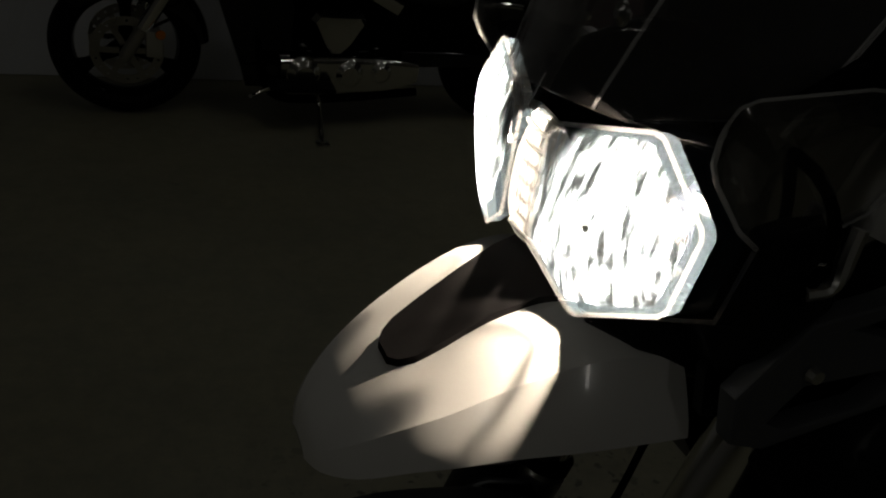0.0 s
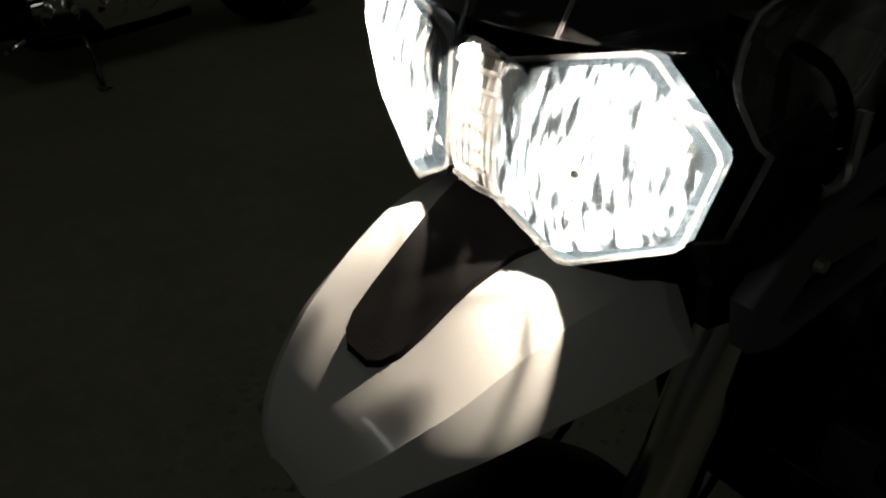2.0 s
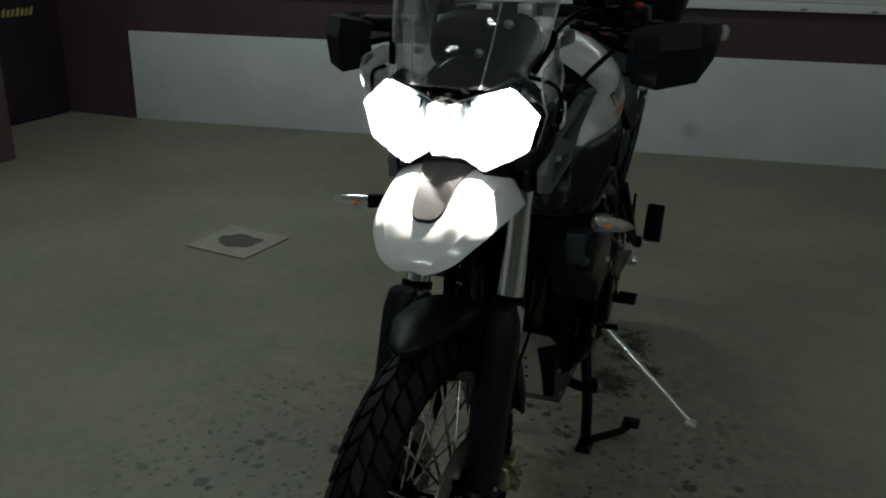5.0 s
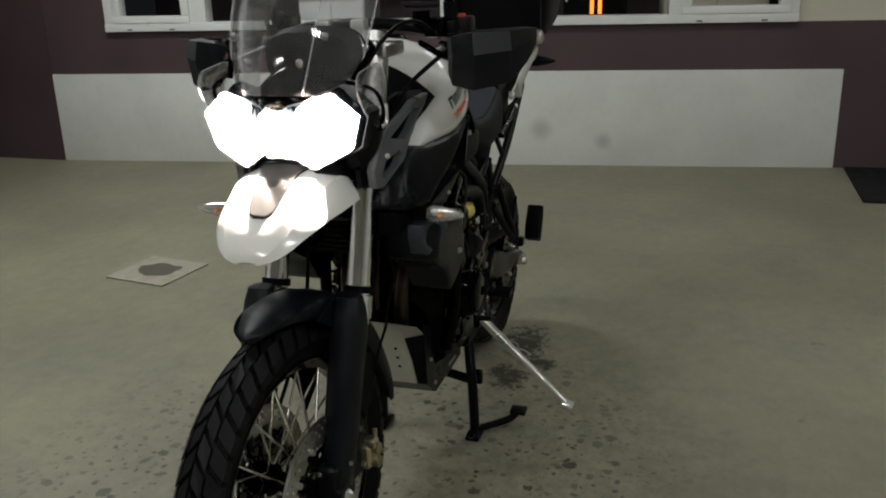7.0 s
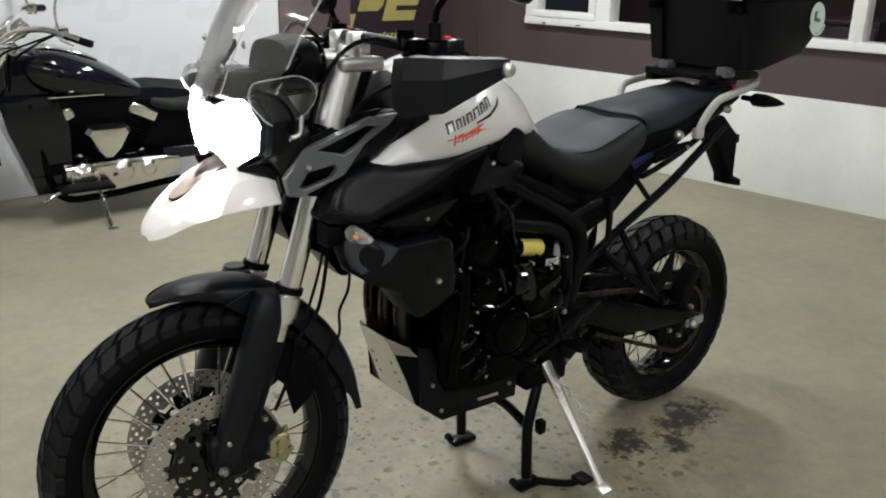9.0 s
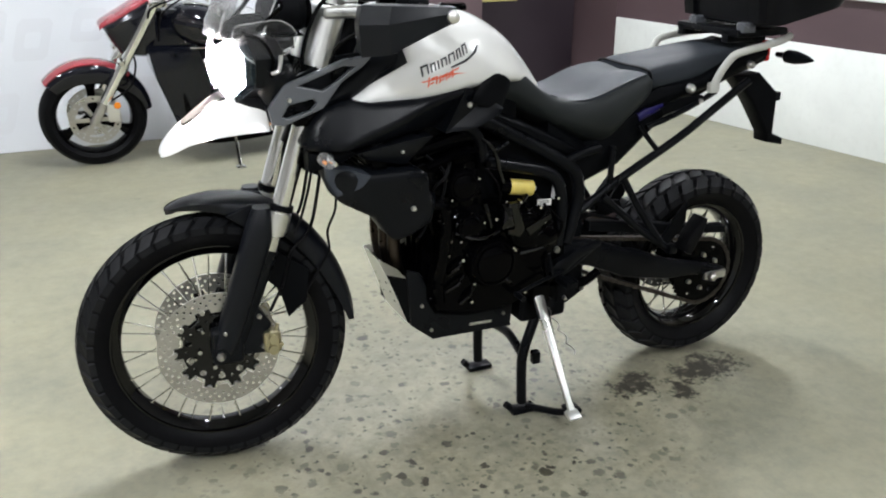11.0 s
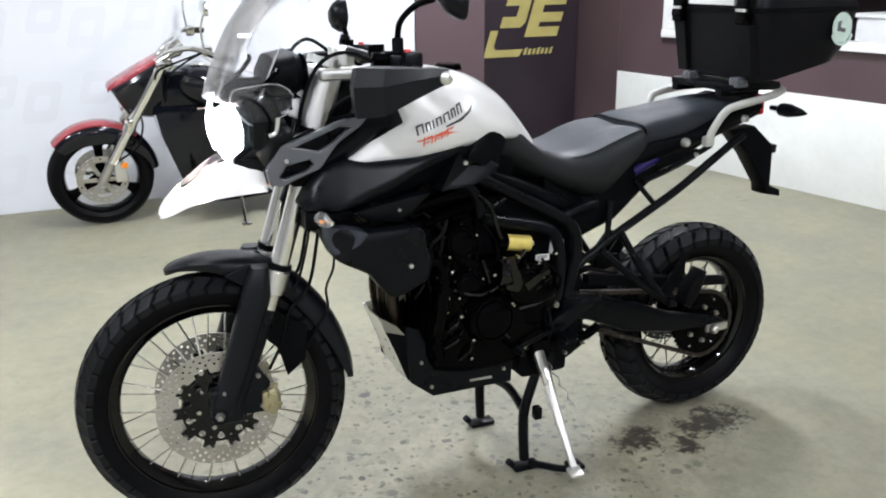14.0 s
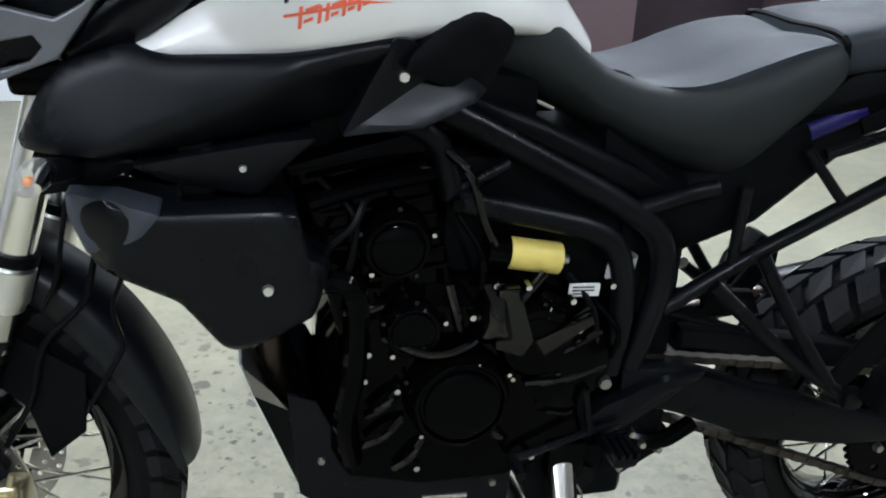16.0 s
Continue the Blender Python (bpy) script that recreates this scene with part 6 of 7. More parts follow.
    for x0, z0, x1, z1, rr in ((0.835, 0.59, 0.93, 0.64, 0.008), (0.84, 0.565, 0.95, 0.605, 0.006), (0.845, 0.53, 0.96, 0.55, 0.007), (0.62, 0.5, 0.665, 0.54, 0.007), (0.615, 0.45, 0.67, 0.49, 0.006), (0.66, 0.405, 0.7, 0.455, 0.006), (0.82, 0.44, 0.79, 0.47, 0.006), (0.73, 0.69, 0.75, 0.6, 0.007), (0.59, 0.66, 0.645, 0.67, 0.006)):
        xm, zm = (x0 + x1) / 2, (z0 + z1) / 2
        part("glint_rib", tube([(x0, s * 0.16, z0), (xm, s * 0.172, zm), (x1, s * 0.16, z1)], rr, n=8), ENAMEL, bike)
    for k in range(6):
        part("cylinder_fin", tube([(0.59 - 0.006 * k, s * 0.134, 0.69 + 0.024 * k), (0.66 - 0.006 * k, s * 0.142, 0.7 + 0.024 * k), (0.73 - 0.006 * k, s * 0.134, 0.71 + 0.024 * k)], 0.005, n=6), GLOSS, bike)
    for x0, z0, x1, z1 in ((0.73, 0.8, 0.77, 0.66), (0.94, 0.65, 0.97, 0.56)):
        part("wiring_lead", tube([(x0, s * 0.14, z0), ((x0 + x1) / 2 + 0.02, s * 0.165, (z0 + z1) / 2), (x1, s * 0.16, z1)], 0.0045, n=6), GLOSS, bike)
    # rider footpeg and heel plate
    part("footpeg", joined(box((0.958, min(s * 0.17, s * 0.24), 0.425), (0.995, max(s * 0.17, s * 0.24), 0.441), 0.006), *[box((0.958 + d, min(s * 0.19, s * 0.24), 0.44), (0.963 + d, max(s * 0.19, s * 0.24), 0.448)) for d in (0.0, 0.011, 0.022, 0.033)]), STEEL if s > 0 else FRAME, bike, "ribbed footpeg")
    part("footrest_plate", relief([(0.94, 0.456), (0.971, 0.482), (1.029, 0.508), (1.13, 0.522), (1.12, 0.506), (1.045, 0.48), (0.985, 0.44)], s, lambda x, z: 0.172 - abs(x - 1.0) * 0.1, 0.14, 0.012, 0.004), FRAME, bike, "black forged footrest bracket", 24)
    part("footrest_strut", tube([(0.975, s * 0.15, 0.43), (1.02, s * 0.155, 0.455), (1.1, s * 0.15, 0.505)], 0.009, n=8), FRAME, bike)
    bolt((1.235, s * 0.15, 0.56), bike, 0.011, 0.01, "y", s, ALLOY)
part("throttle_body", box((0.72, -0.105, 0.56), (1.0, 0.105, 0.86), 0.03, 3), PLASTIC, bike, "dark throttle bodies behind the cylinders")
part("battery_box", box((0.98, -0.1, 0.42), (1.1, 0.1, 0.8), 0.03, 3), PLASTIC, bike, "black box before the rear wheel")
part("gearbox_housing", box((0.86, -0.12, 0.335), (1.1, 0.12, 0.46), 0.03, 3), PLASTIC, bike)
part("stand_mount", box((0.87, -0.135, 0.29), (1.03, 0.12, 0.4), 0.02, 3), PLASTIC, bike)
part("linkage_housing", relief([(0.99, 0.34), (1.03, 0.325), (1.1, 0.345), (1.125, 0.37), (1.1, 0.4), (1.04, 0.42), (0.99, 0.4)], -1, lambda x, z: 0.14 - (x - 1.0) * 0.3, 0.02, 0.02), PLASTIC, bike)
part("linkage_arm", tube([(1.0, -0.12, 0.4), (1.08, -0.13, 0.385), (1.14, -0.125, 0.41)], 0.014, n=10), GLOSS, bike)
for k, (x0, z0) in enumerate(((1.015, 0.352), (1.05, 0.39), (1.09, 0.362), (1.03, 0.412))):
    bolt((x0, -0.142 + 0.02 * (k == 2), z0), bike, 0.0065, 0.012, "y", -1, STEEL)
part("gear_pedal", joined(tube([(0.99, -0.17, 0.455), (0.93, -0.172, 0.44), (0.86, -0.175, 0.42), (0.83, -0.175, 0.41)], 0.0055, n=8), tube([(0.832, -0.17, 0.41), (0.832, -0.215, 0.41)], 0.008, n=10, smooth=0)), FRAME, bike, "black gear pedal")
part("gear_rod", tube([(0.94, -0.19, 0.455), (0.93, -0.178, 0.52)], 0.005, n=8, smooth=0), FRAME, bike)
part("brake_pedal", joined(tube([(0.99, 0.19, 0.455), (0.9, 0.195, 0.42), (0.83, 0.2, 0.42)], 0.007, n=8), box((0.81, 0.185, 0.42), (0.85, 0.235, 0.43), 0.004)), ALLOY, bike)
can = part("filter_can", joined(tube([(0.812, -0.135, 0.722), (0.886, -0.135, 0.709)], 0.0225, n=20, smooth=0)), GOLD_CAN, bike, "yellow-gold cylindrical filter can")
part("can_cap", tube([(0.782, -0.135, 0.727), (0.812, -0.135, 0.7225)], 0.0238, n=20, smooth=0), GLOSS, can, "black end cap")
part("can_nipple", tube([(0.886, -0.135, 0.709), (0.9, -0.135, 0.7065)], 0.007, n=10, smooth=0), ALLOY, can)
part("paper_label", moved(box((-0.022, -0.002, -0.009), (0.022, 0.002, 0.009)), pose(0.922, -0.152, 0.667, 0, 2, 0)), LABEL, bike, "white paper label with printed bars")
for k in range(3):
    part("label_bar", moved(box((-0.016, -0.0012, -0.001), (0.016 - 0.008 * (k == 2), 0.0012, 0.001)), pose(0.92, -0.1538, 0.672 - 0.005 * k, 0, 2, 0)), INK, bike)
part("filler_bottle", tube([(0.99, -0.11, 0.66), (0.995, -0.11, 0.7)], 0.02, n=14, smooth=0), LABEL, bike, "translucent fluid bottle")
part("lime_plug", tube([(0.99, -0.12, 0.61), (0.993, -0.12, 0.645)], 0.009, n=10, smooth=0), LIME, bike, "lime green plug")
# exhaust headers
for k, y in enumerate((-0.07, 0.0, 0.07)):
    part("exhaust_header", tube([(0.58, y, 0.72), (0.53, y, 0.69), (0.5, y, 0.62), (0.505, y * 0.9, 0.52), (0.54, y * 0.6, 0.43), (0.6, y * 0.3, 0.36), (0.7, 0.03, 0.34)], 0.019, n=12), EXHAUST, bike, "heat-tinted exhaust header")
part("exhaust_link", tube([(0.7, 0.03, 0.345), (0.9, 0.06, 0.36), (1.05, 0.13, 0.4), (1.25, 0.165, 0.44), (1.44, 0.17, 0.47)], 0.024, n=14), EXHAUST, bike)
part("silencer", loft([[(1.42 + 0.36 * t, 0.17 + yy, 0.47 + 0.05 * t + zz) for yy, zz in egg(w, -h, h, 18, 2.4)] for t, w, h in ((0, 0.025, 0.028), (0.05, 0.042, 0.046), (0.5, 0.045, 0.05), (0.94, 0.045, 0.05), (1, 0.038, 0.042))]), SATIN, bike, "black silencer")

# skid plate
fr = bmesh.new()
ACROSS = (-1, -0.5, 0, 0.35, 0.65)
rowsf = [[(x, y * w, z) for y in ACROSS] for x, w, z in ((0.45, 0.07, 0.54), (0.466, 0.082, 0.5), (0.497, 0.09, 0.42), (0.525, 0.092, 0.345))]
loft([r + [(x + 0.005, y, z - 0.001) for x, y, z in r[::-1]] for r in rowsf], fr)
skid = part("skid_plate", fr, ALLOY, bike, "bare aluminium skid plate front", 20)
for s in (-1, 1):
    ear = loft([[(0.452, (0.07 if s < 0 else 0.046) * s, 0.539), (0.469, (0.083 if s < 0 else 0.054) * s, 0.495)], [(0.492, s * 0.108, 0.518), (0.515, s * 0.118, 0.49)]], caps=False, closed=False)
    bmesh.ops.solidify(ear, geom=ear.faces[:], thickness=0.004)
    part("plate_ear", ear, ALLOY, skid)
    cheek = loft([[(x, s * w * (1 if s < 0 else 0.65), z) for x, w, z in ((0.47, 0.083, 0.494), (0.499, 0.091, 0.42), (0.527, 0.093, 0.345))], [(0.514, s * 0.115, 0.5), (0.525, s * 0.115, 0.42), (0.535, s * 0.115, 0.345)]], caps=False, closed=False)
    bmesh.ops.solidify(cheek, geom=cheek.faces[:], thickness=0.004)
    part("skid_cheek", cheek, SATIN, skid)
    sideb = plate([(0.515, 0.515), (0.528, 0.345), (0.595, 0.29), (0.845, 0.285), (0.85, 0.36), (0.6, 0.4), (0.555, 0.5)], s * 0.113, s * 0.119, bevel=0.001)
    part("skid_side", sideb, SATIN, skid, "black skid plate side")
    part("skid_edge", plate([(0.71, 0.312), (0.78, 0.309), (0.78, 0.316), (0.71, 0.319)], s * 0.12, s * 0.123), ALLOY, skid)
    for bx, bz in ((0.56, 0.4), (0.59, 0.32), (0.82, 0.33)):
        bolt((bx, s * 0.121, bz), bike, 0.006, 0.006, "y", s)
# thin black discs on the unpierced plate draw the shaded drain holes
for z, x in ((0.46, 0.479), (0.43, 0.491), (0.4, 0.5035)):
    for y in (-0.055, 0.03):
        part("hole_disc", moved(lathe([(0, -0.001), (0.0042, -0.001), (0.0042, 0.0)], 12), Matrix.Translation((x + 0.001, y, z)) @ Vector((0, -1, 0)).rotation_difference(Vector((-0.92, 0, -0.4))).to_matrix().to_4x4()), PLASTIC, skid)
part("skid_floor", plate([(0.53, 0.343), (0.6, 0.287), (0.85, 0.282), (0.85, 0.286), (0.6, 0.292), (0.533, 0.347)], -0.112, 0.112), SATIN, skid)

# swing arm, chain, rear wheel
RC = (1.572, 0.0, 0.33)
for s in (-1, 1):
    arm = loft([[(x, s * 0.125 + yy, zc + zz) for yy, zz in egg(w, -h, h, 14, 3.5)] for x, w, h, zc in ((1.0, 0.022, 0.03, 0.5), (1.1, 0.024, 0.042, 0.48), (1.17, 0.024, 0.045, 0.452), (1.226, 0.024, 0.047, 0.428), (1.29, 0.023, 0.046, 0.412), (1.4, 0.018, 0.034, 0.378), (1.52, 0.017, 0.021, 0.36), (1.62, 0.016, 0.018, 0.335), (1.64, 0.01, 0.013, 0.33))])
    part("swing_arm", arm, FRAME, bike, "black swing arm")
    part("chain_adjuster", box((1.55, s * 0.14 - 0.006, 0.317), (1.635, s * 0.14 + 0.006, 0.344), 0.004), ALLOY, bike)
    part("axle_nut", moved(lathe([(0, -0.016), (0.009, -0.016), (0.015, -0.01), (0.017, 0.0)], 6), pose(RC[0], s * 0.15, RC[2], 0, 0, 0 if s < 0 else 180)), STEEL, bike)
part("arm_bridge", box((1.06, -0.12, 0.43), (1.14, 0.12, 0.5), 0.02, 3), FRAME, bike)
part("rear_hugger", plate([(1.1, 0.545), (1.25, 0.518), (1.387, 0.492), (1.63, 0.464), (1.628, 0.49), (1.45, 0.515), (1.242, 0.555), (1.1, 0.575)], -0.125, -0.09, bevel=0.004), PLASTIC, bike, "black chain guard")
part("inner_guard", plate([(1.02, 0.6), (1.1, 0.63), (1.22, 0.62), (1.24, 0.58), (1.12, 0.58), (1.02, 0.56)], -0.1, -0.085, [[(1.1, 0.612), (1.14, 0.612), (1.14, 0.596), (1.1, 0.596)]], bevel=0.003), PLASTIC, bike)
part("shock", joined(tube([(1.06, 0.0, 0.45), (1.02, 0.0, 0.75)], 0.03, n=16, smooth=0), *[moved(lathe([(0.038, -0.004), (0.043, 0), (0.038, 0.004), (0.034, 0)], 20, closed=True), pose(1.055 - 0.0053 * k, 0, 0.5 + 0.028 * k, 90, 0, 0)) for k in range(8)]), GLOSS, bike)
rw, rm, rsub = wheel("rear_wheel", RC, 0.318, 0.21, 0.077, 0.034, 32, [(-1.03, -0.6, 0.0), (-0.54, -0.03, 0.4), (0.03, 0.54, 0.9), (0.6, 1.03, 0.5)], 0.9, 0.058, (0.06, 0.085), "rear wire wheel", block_h=0.0115)
spokes_on(rw, rm, 0.06, 0.2, 0.055, 32)
teeth = []
for k in range(44):
    a = 2 * math.pi * k / 44
    for da, rr in ((-0.045, 0.108), (-0.02, 0.116), (0.02, 0.116), (0.045, 0.108)):
        teeth.append((rr * math.cos(a + da), rr * math.sin(a + da)))
rsub("sprocket", plate(teeth, -0.098, -0.091, [ring_pts(0, 0, 0.05, 30)] + [ring_pts(0.085 * math.cos(a), 0.085 * math.sin(a), 0.008, 8) for a in np.linspace(0, 6.283, 6, endpoint=False)]), GLOSS, "dark rear sprocket")
rsub("sprocket_carrier", lathe([(0, -0.1), (0.03, -0.104), (0.055, -0.099), (0.08, -0.09), (0.088, -0.075), (0.088, 0.02), (0.05, 0.04)], 30), GLOSS)
for k in range(6):
    a = 2 * math.pi * (k + 0.5) / 6
    rsub("sprocket_nut", bolt_bm((0.058 * math.cos(a), -0.103, 0.058 * math.sin(a)), 0.009, 0.01, "y", -1), STEEL)
rsub("rear_disc", disc_bm(0.128, 0.06, 0.088, 0.093, [(0.1, 0.004, 24, 0), (0.115, 0.004, 24, 0.5)]), DARKSTEEL, "drilled rear brake disc")
# chain: links round the two sprockets
links = []
cs, rs = Vector((0.965, 0, 0.5)), 0.036
cr, rr = Vector((RC[0], 0, RC[2])), 0.112
run = []
for k in range(10):
    a = math.radians(100 + 160 * k / 9)
    run.append((cs.x + rs * math.cos(a), cs.z + rs * math.sin(a)))
run += [(cr.x + rr * math.cos(a), cr.z + rr * math.sin(a)) for a in np.radians(np.linspace(-100, 78, 22))]
pts = np.array(run + run[:1])
seg = np.hypot(*np.diff(pts, axis=0).T)
dist = np.concatenate([[0], np.cumsum(seg)])
count = int(dist[-1] / 0.016)
for k in range(count):
    d0, d1 = dist[-1] * k / count, dist[-1] * (k + 0.86) / count
    a = Vector((np.interp(d0, dist, pts[:, 0]), 0, np.interp(d0, dist, pts[:, 1])))
    b2 = Vector((np.interp(d1, dist, pts[:, 0]), 0, np.interp(d1, dist, pts[:, 1])))
    ang = math.atan2((b2 - a).z, (b2 - a).x)
    w = 0.0095 if k % 2 else 0.007
    links.append(moved(box((-0.0085, -w, -0.006), (0.0085, w, 0.006)), Matrix.Translation((a + b2) / 2 + Vector((0, -0.0945, 0))) @ Matrix.Rotation(-ang, 4, "Y")))
part("drive_chain", joined(*links), CHAIN, bike, "greasy steel drive chain", 0)
part("rear_calliper", box((1.48, 0.075, 0.4), (1.54, 0.12, 0.46), 0.01), GLOSS, bike)

# stands
for s in (-1, 1):
    leg = tube([(0.955, s * 0.1, 0.345), (0.935, s * 0.115, 0.3), (0.885, s * 0.138, 0.2), (0.876, s * 0.145, 0.14), (0.88, s * 0.147, 0.03)], 0.0155, n=12)
    part("centre_stand_leg", leg, FRAME, bike, "black centre stand leg")
    part("centre_stand_foot", joined(box((0.84, s * 0.148 - 0.022, 0.0), (0.925, s * 0.148 + 0.022, 0.016), 0.007, 2), tube([(0.84, s * 0.148, 0.02), (0.825, s * 0.148, 0.035)], 0.011, n=8, smooth=0)), FRAME, bike)
part("centre_stand_bar", tube([(0.882, -0.14, 0.185), (0.9, 0.0, 0.2), (0.882, 0.14, 0.185)], 0.014, n=12), FRAME, bike)
part("stand_lug", box((0.905, -0.165, 0.16), (0.93, -0.14, 0.2), 0.006), FRAME, bike)
part("stand_lever", joined(tube([(0.89, -0.155, 0.02), (0.93, -0.19, 0.016), (0.965, -0.235, 0.022), (0.985, -0.258, 0.04)], 0.011, n=10), box((0.965, -0.285, 0.036), (1.01, -0.235, 0.05), 0.006)), FRAME, bike, "black centre stand lever")
part("stand_pivot", tube([(0.955, -0.15, 0.345), (0.955, 0.15, 0.345)], 0.02, n=14, smooth=0), FRAME, bike)
A, B = Vector((0.915, -0.15, 0.385)), Vector((0.877, -0.42, 0.152))
ax = (B - A).normalized()
sideways = ax.cross(Vector((1, 0, 0))).normalized()
rings = []
for t, wx, wy in ((0, 0.017, 0.012), (0.08, 0.016, 0.011), (0.5, 0.0115, 0.009), (0.9, 0.008, 0.007), (1.0, 0.01, 0.008)):
    c = A.lerp(B, t)
    rings.append([c + Vector((1, 0, 0)) * wx * math.copysign(abs(math.cos(a)) ** 0.6, math.cos(a)) + sideways * wy * math.copysign(abs(math.sin(a)) ** 0.6, math.sin(a)) for a in np.linspace(0, 6.283, 12, endpoint=False)])
part("side_stand", loft(rings), ALLOY, bike, "bare alloy side stand folded out")
part("side_stand_foot", moved(box((-0.02, -0.017, -0.005), (0.02, 0.017, 0.005), 0.005), Matrix.Translation(B + Vector((0.0, -0.008, -0.008))) @ pose(0, 0, 0, 18, 0, 0)), ALLOY, bike)
part("stand_spring", tube([(0.93, -0.155, 0.37), (0.915, -0.23, 0.31), (0.905, -0.27, 0.275)], 0.008, n=8), FRAME, bike)
part("stand_bracket", box((0.89, -0.165, 0.355), (0.95, -0.12, 0.42), 0.01), GLOSS, bike)

# wiring and breather hoses on the engine's flank
for k, pts in enumerate(([(0.56, -0.15, 0.84), (0.6, -0.172, 0.8), (0.6, -0.176, 0.75), (0.585, -0.172, 0.7)],
                         [(0.72, -0.15, 0.87), (0.75, -0.165, 0.84), (0.77, -0.16, 0.78), (0.79, -0.15, 0.74)],
                         [(0.9, -0.14, 0.69), (0.935, -0.158, 0.64), (0.945, -0.16, 0.58), (0.93, -0.165, 0.5), (0.95, -0.15, 0.42)],
                         [(0.64, -0.165, 0.62), (0.7, -0.185, 0.6), (0.76, -0.178, 0.61), (0.82, -0.17, 0.66), (0.86, -0.16, 0.7)],
                         [(1.0, -0.125, 0.6), (1.06, -0.13, 0.61), (1.13, -0.13, 0.59), (1.2, -0.125, 0.57)])):
    part("engine_hose", tube(pts, 0.006 if k % 2 else 0.0045, n=8), ENAMEL if k % 2 else RUBBER, bike)
part("stand_coil", tube([(0.93 + 0.03 * t - 0.006 * math.cos(24 * t), -0.165 - 0.13 * t + 0.006 * math.sin(24 * t), 0.36 - 0.11 * t) for t in np.linspace(0, 1, 60)], 0.0018, n=5, smooth=0), STEEL, bike, "side stand spring")

# loose leads between nose and engine
for pts in ([(0.3, -0.08, 0.95), (0.275, -0.1, 0.86), (0.255, -0.11, 0.78), (0.235, -0.1, 0.7), (0.215, -0.105, 0.66)],
            [(0.33, -0.1, 0.8), (0.32, -0.12, 0.72), (0.3, -0.11, 0.66), (0.305, -0.1, 0.6), (0.28, -0.09, 0.55), (0.22, -0.08, 0.45)]):
    part("hose", tube(pts, 0.0034, n=7), RUBBER, bike)

# top case
case = thing("top_case", (1.77, -0.02, 1.12), "large black plastic top case on the luggage carrier", "top case")


CASE_Y, CASE_W = -0.045, 0.195


def case_ring(z, x0, x1, w, tilt=0.0):
    """A rounded oblong, its rear lifted by tilt."""
    out = []
    for t in np.linspace(0, 2 * math.pi, 48, endpoint=False):
        c, s = math.cos(t), math.sin(t)
        x = (x0 + x1) / 2 + (x1 - x0) / 2 * math.copysign(abs(c) ** 0.3, c)
        out.append((x, CASE_Y + w * math.copysign(abs(s) ** 0.3, s), z + tilt * max(0.0, x - 1.66)))
    return out


part("case_base", loft([case_ring(1.122, 1.6, 1.88, CASE_W - 0.05, 0.2), case_ring(1.128, 1.584, 1.91, CASE_W - 0.024, 0.2), case_ring(1.18, 1.575, 1.94, CASE_W - 0.016, 0.12), case_ring(1.318, 1.552, 1.97, CASE_W)]), CASE, case, "satin black lower shell")
part("case_band", loft([case_ring(1.319, 1.549, 1.974, CASE_W + 0.003), case_ring(1.33, 1.549, 1.974, CASE_W + 0.003)]), PLASTIC, case)
part("case_lid", loft([case_ring(1.331, 1.552, 1.97, CASE_W), case_ring(1.42, 1.562, 1.96, CASE_W - 0.01), case_ring(1.46, 1.585, 1.935, CASE_W - 0.03), case_ring(1.475, 1.63, 1.89, CASE_W - 0.08)]), CASE, case, "black lid")
part("lid_panel", box((1.543, -0.145, 1.338), (1.553, 0.055, 1.405), 0.003), PVC, case, "white panel on the lid's front")
for y in (-0.188, 0.095):
    part("latch", joined(box((1.534, y - 0.024, 1.285), (1.556, y + 0.024, 1.4), 0.005), box((1.53, y - 0.022, 1.3), (1.537, y + 0.022, 1.318), 0.003)), GLOSS, case, "black latch")
    part("latch_clip", box((1.528, y - 0.021, 1.322), (1.536, y + 0.021, 1.331), 0.002), ALLOY, case, "silver latch clip")
    part("case_rib", loft([[(1.573, y - 0.02, 1.135), (1.573, y + 0.02, 1.135), (1.6, y + 0.02, 1.135), (1.6, y - 0.02, 1.135)], [(1.545, y - 0.024, 1.285), (1.545, y + 0.024, 1.285), (1.58, y + 0.024, 1.285), (1.58, y - 0.024, 1.285)]]), CASE, case)
for y in (-0.155, 0.055):
    part("mount_claw", box((1.555, y - 0.018, 1.104), (1.6, y + 0.018, 1.134), 0.006), GREYP, case, "grey mounting claw")
STICKER = mat("pale_green_sticker", (0.5, 0.62, 0.55), 0.4, vary=0.08, scale=40)
BADGE = Matrix.Translation((1.872, CASE_Y - CASE_W - 0.0035, 1.272)) @ Matrix.Rotation(radians(-3), 4, "X") @ Matrix.Diagonal((0.82, 1, 0.92, 1))
part("badge_disc", moved(joined(lathe([(0.0, -0.001), (0.047, -0.001), (0.047, 0.001), (0.0, 0.001)], 40)), BADGE), STICKER, case, "pale green round sticker")
part("badge_mark", moved(plate([(-0.022, 0.018), (-0.006, 0.022), (-0.01, 0.0), (0.016, -0.004), (0.012, -0.016), (-0.026, -0.01)], -0.0022, -0.0012), BADGE), GREYP, case)
arc = [(0.058 * math.cos(a), 0.058 * math.sin(a)) for a in np.radians(np.linspace(-155, -25, 14))]
part("badge_ribbon", moved(plate(arc + [(x * 0.84, z * 0.84) for x, z in arc[::-1]], -0.0024, -0.0012), BADGE), STICKER, case, "pale ribbon under the sticker")


# ---- the black and red cruiser leaning on its side stand by the banner ----
cruiser = thing("motorcycle", (0.8, 3.35, 0.0), "black cruiser motorcycle with dark red stripes on its side stand", "motorcycle")
LEAN = Matrix.Translation((0, 3.35, 0)) @ Matrix.Rotation(radians(8.5), 4, "X")


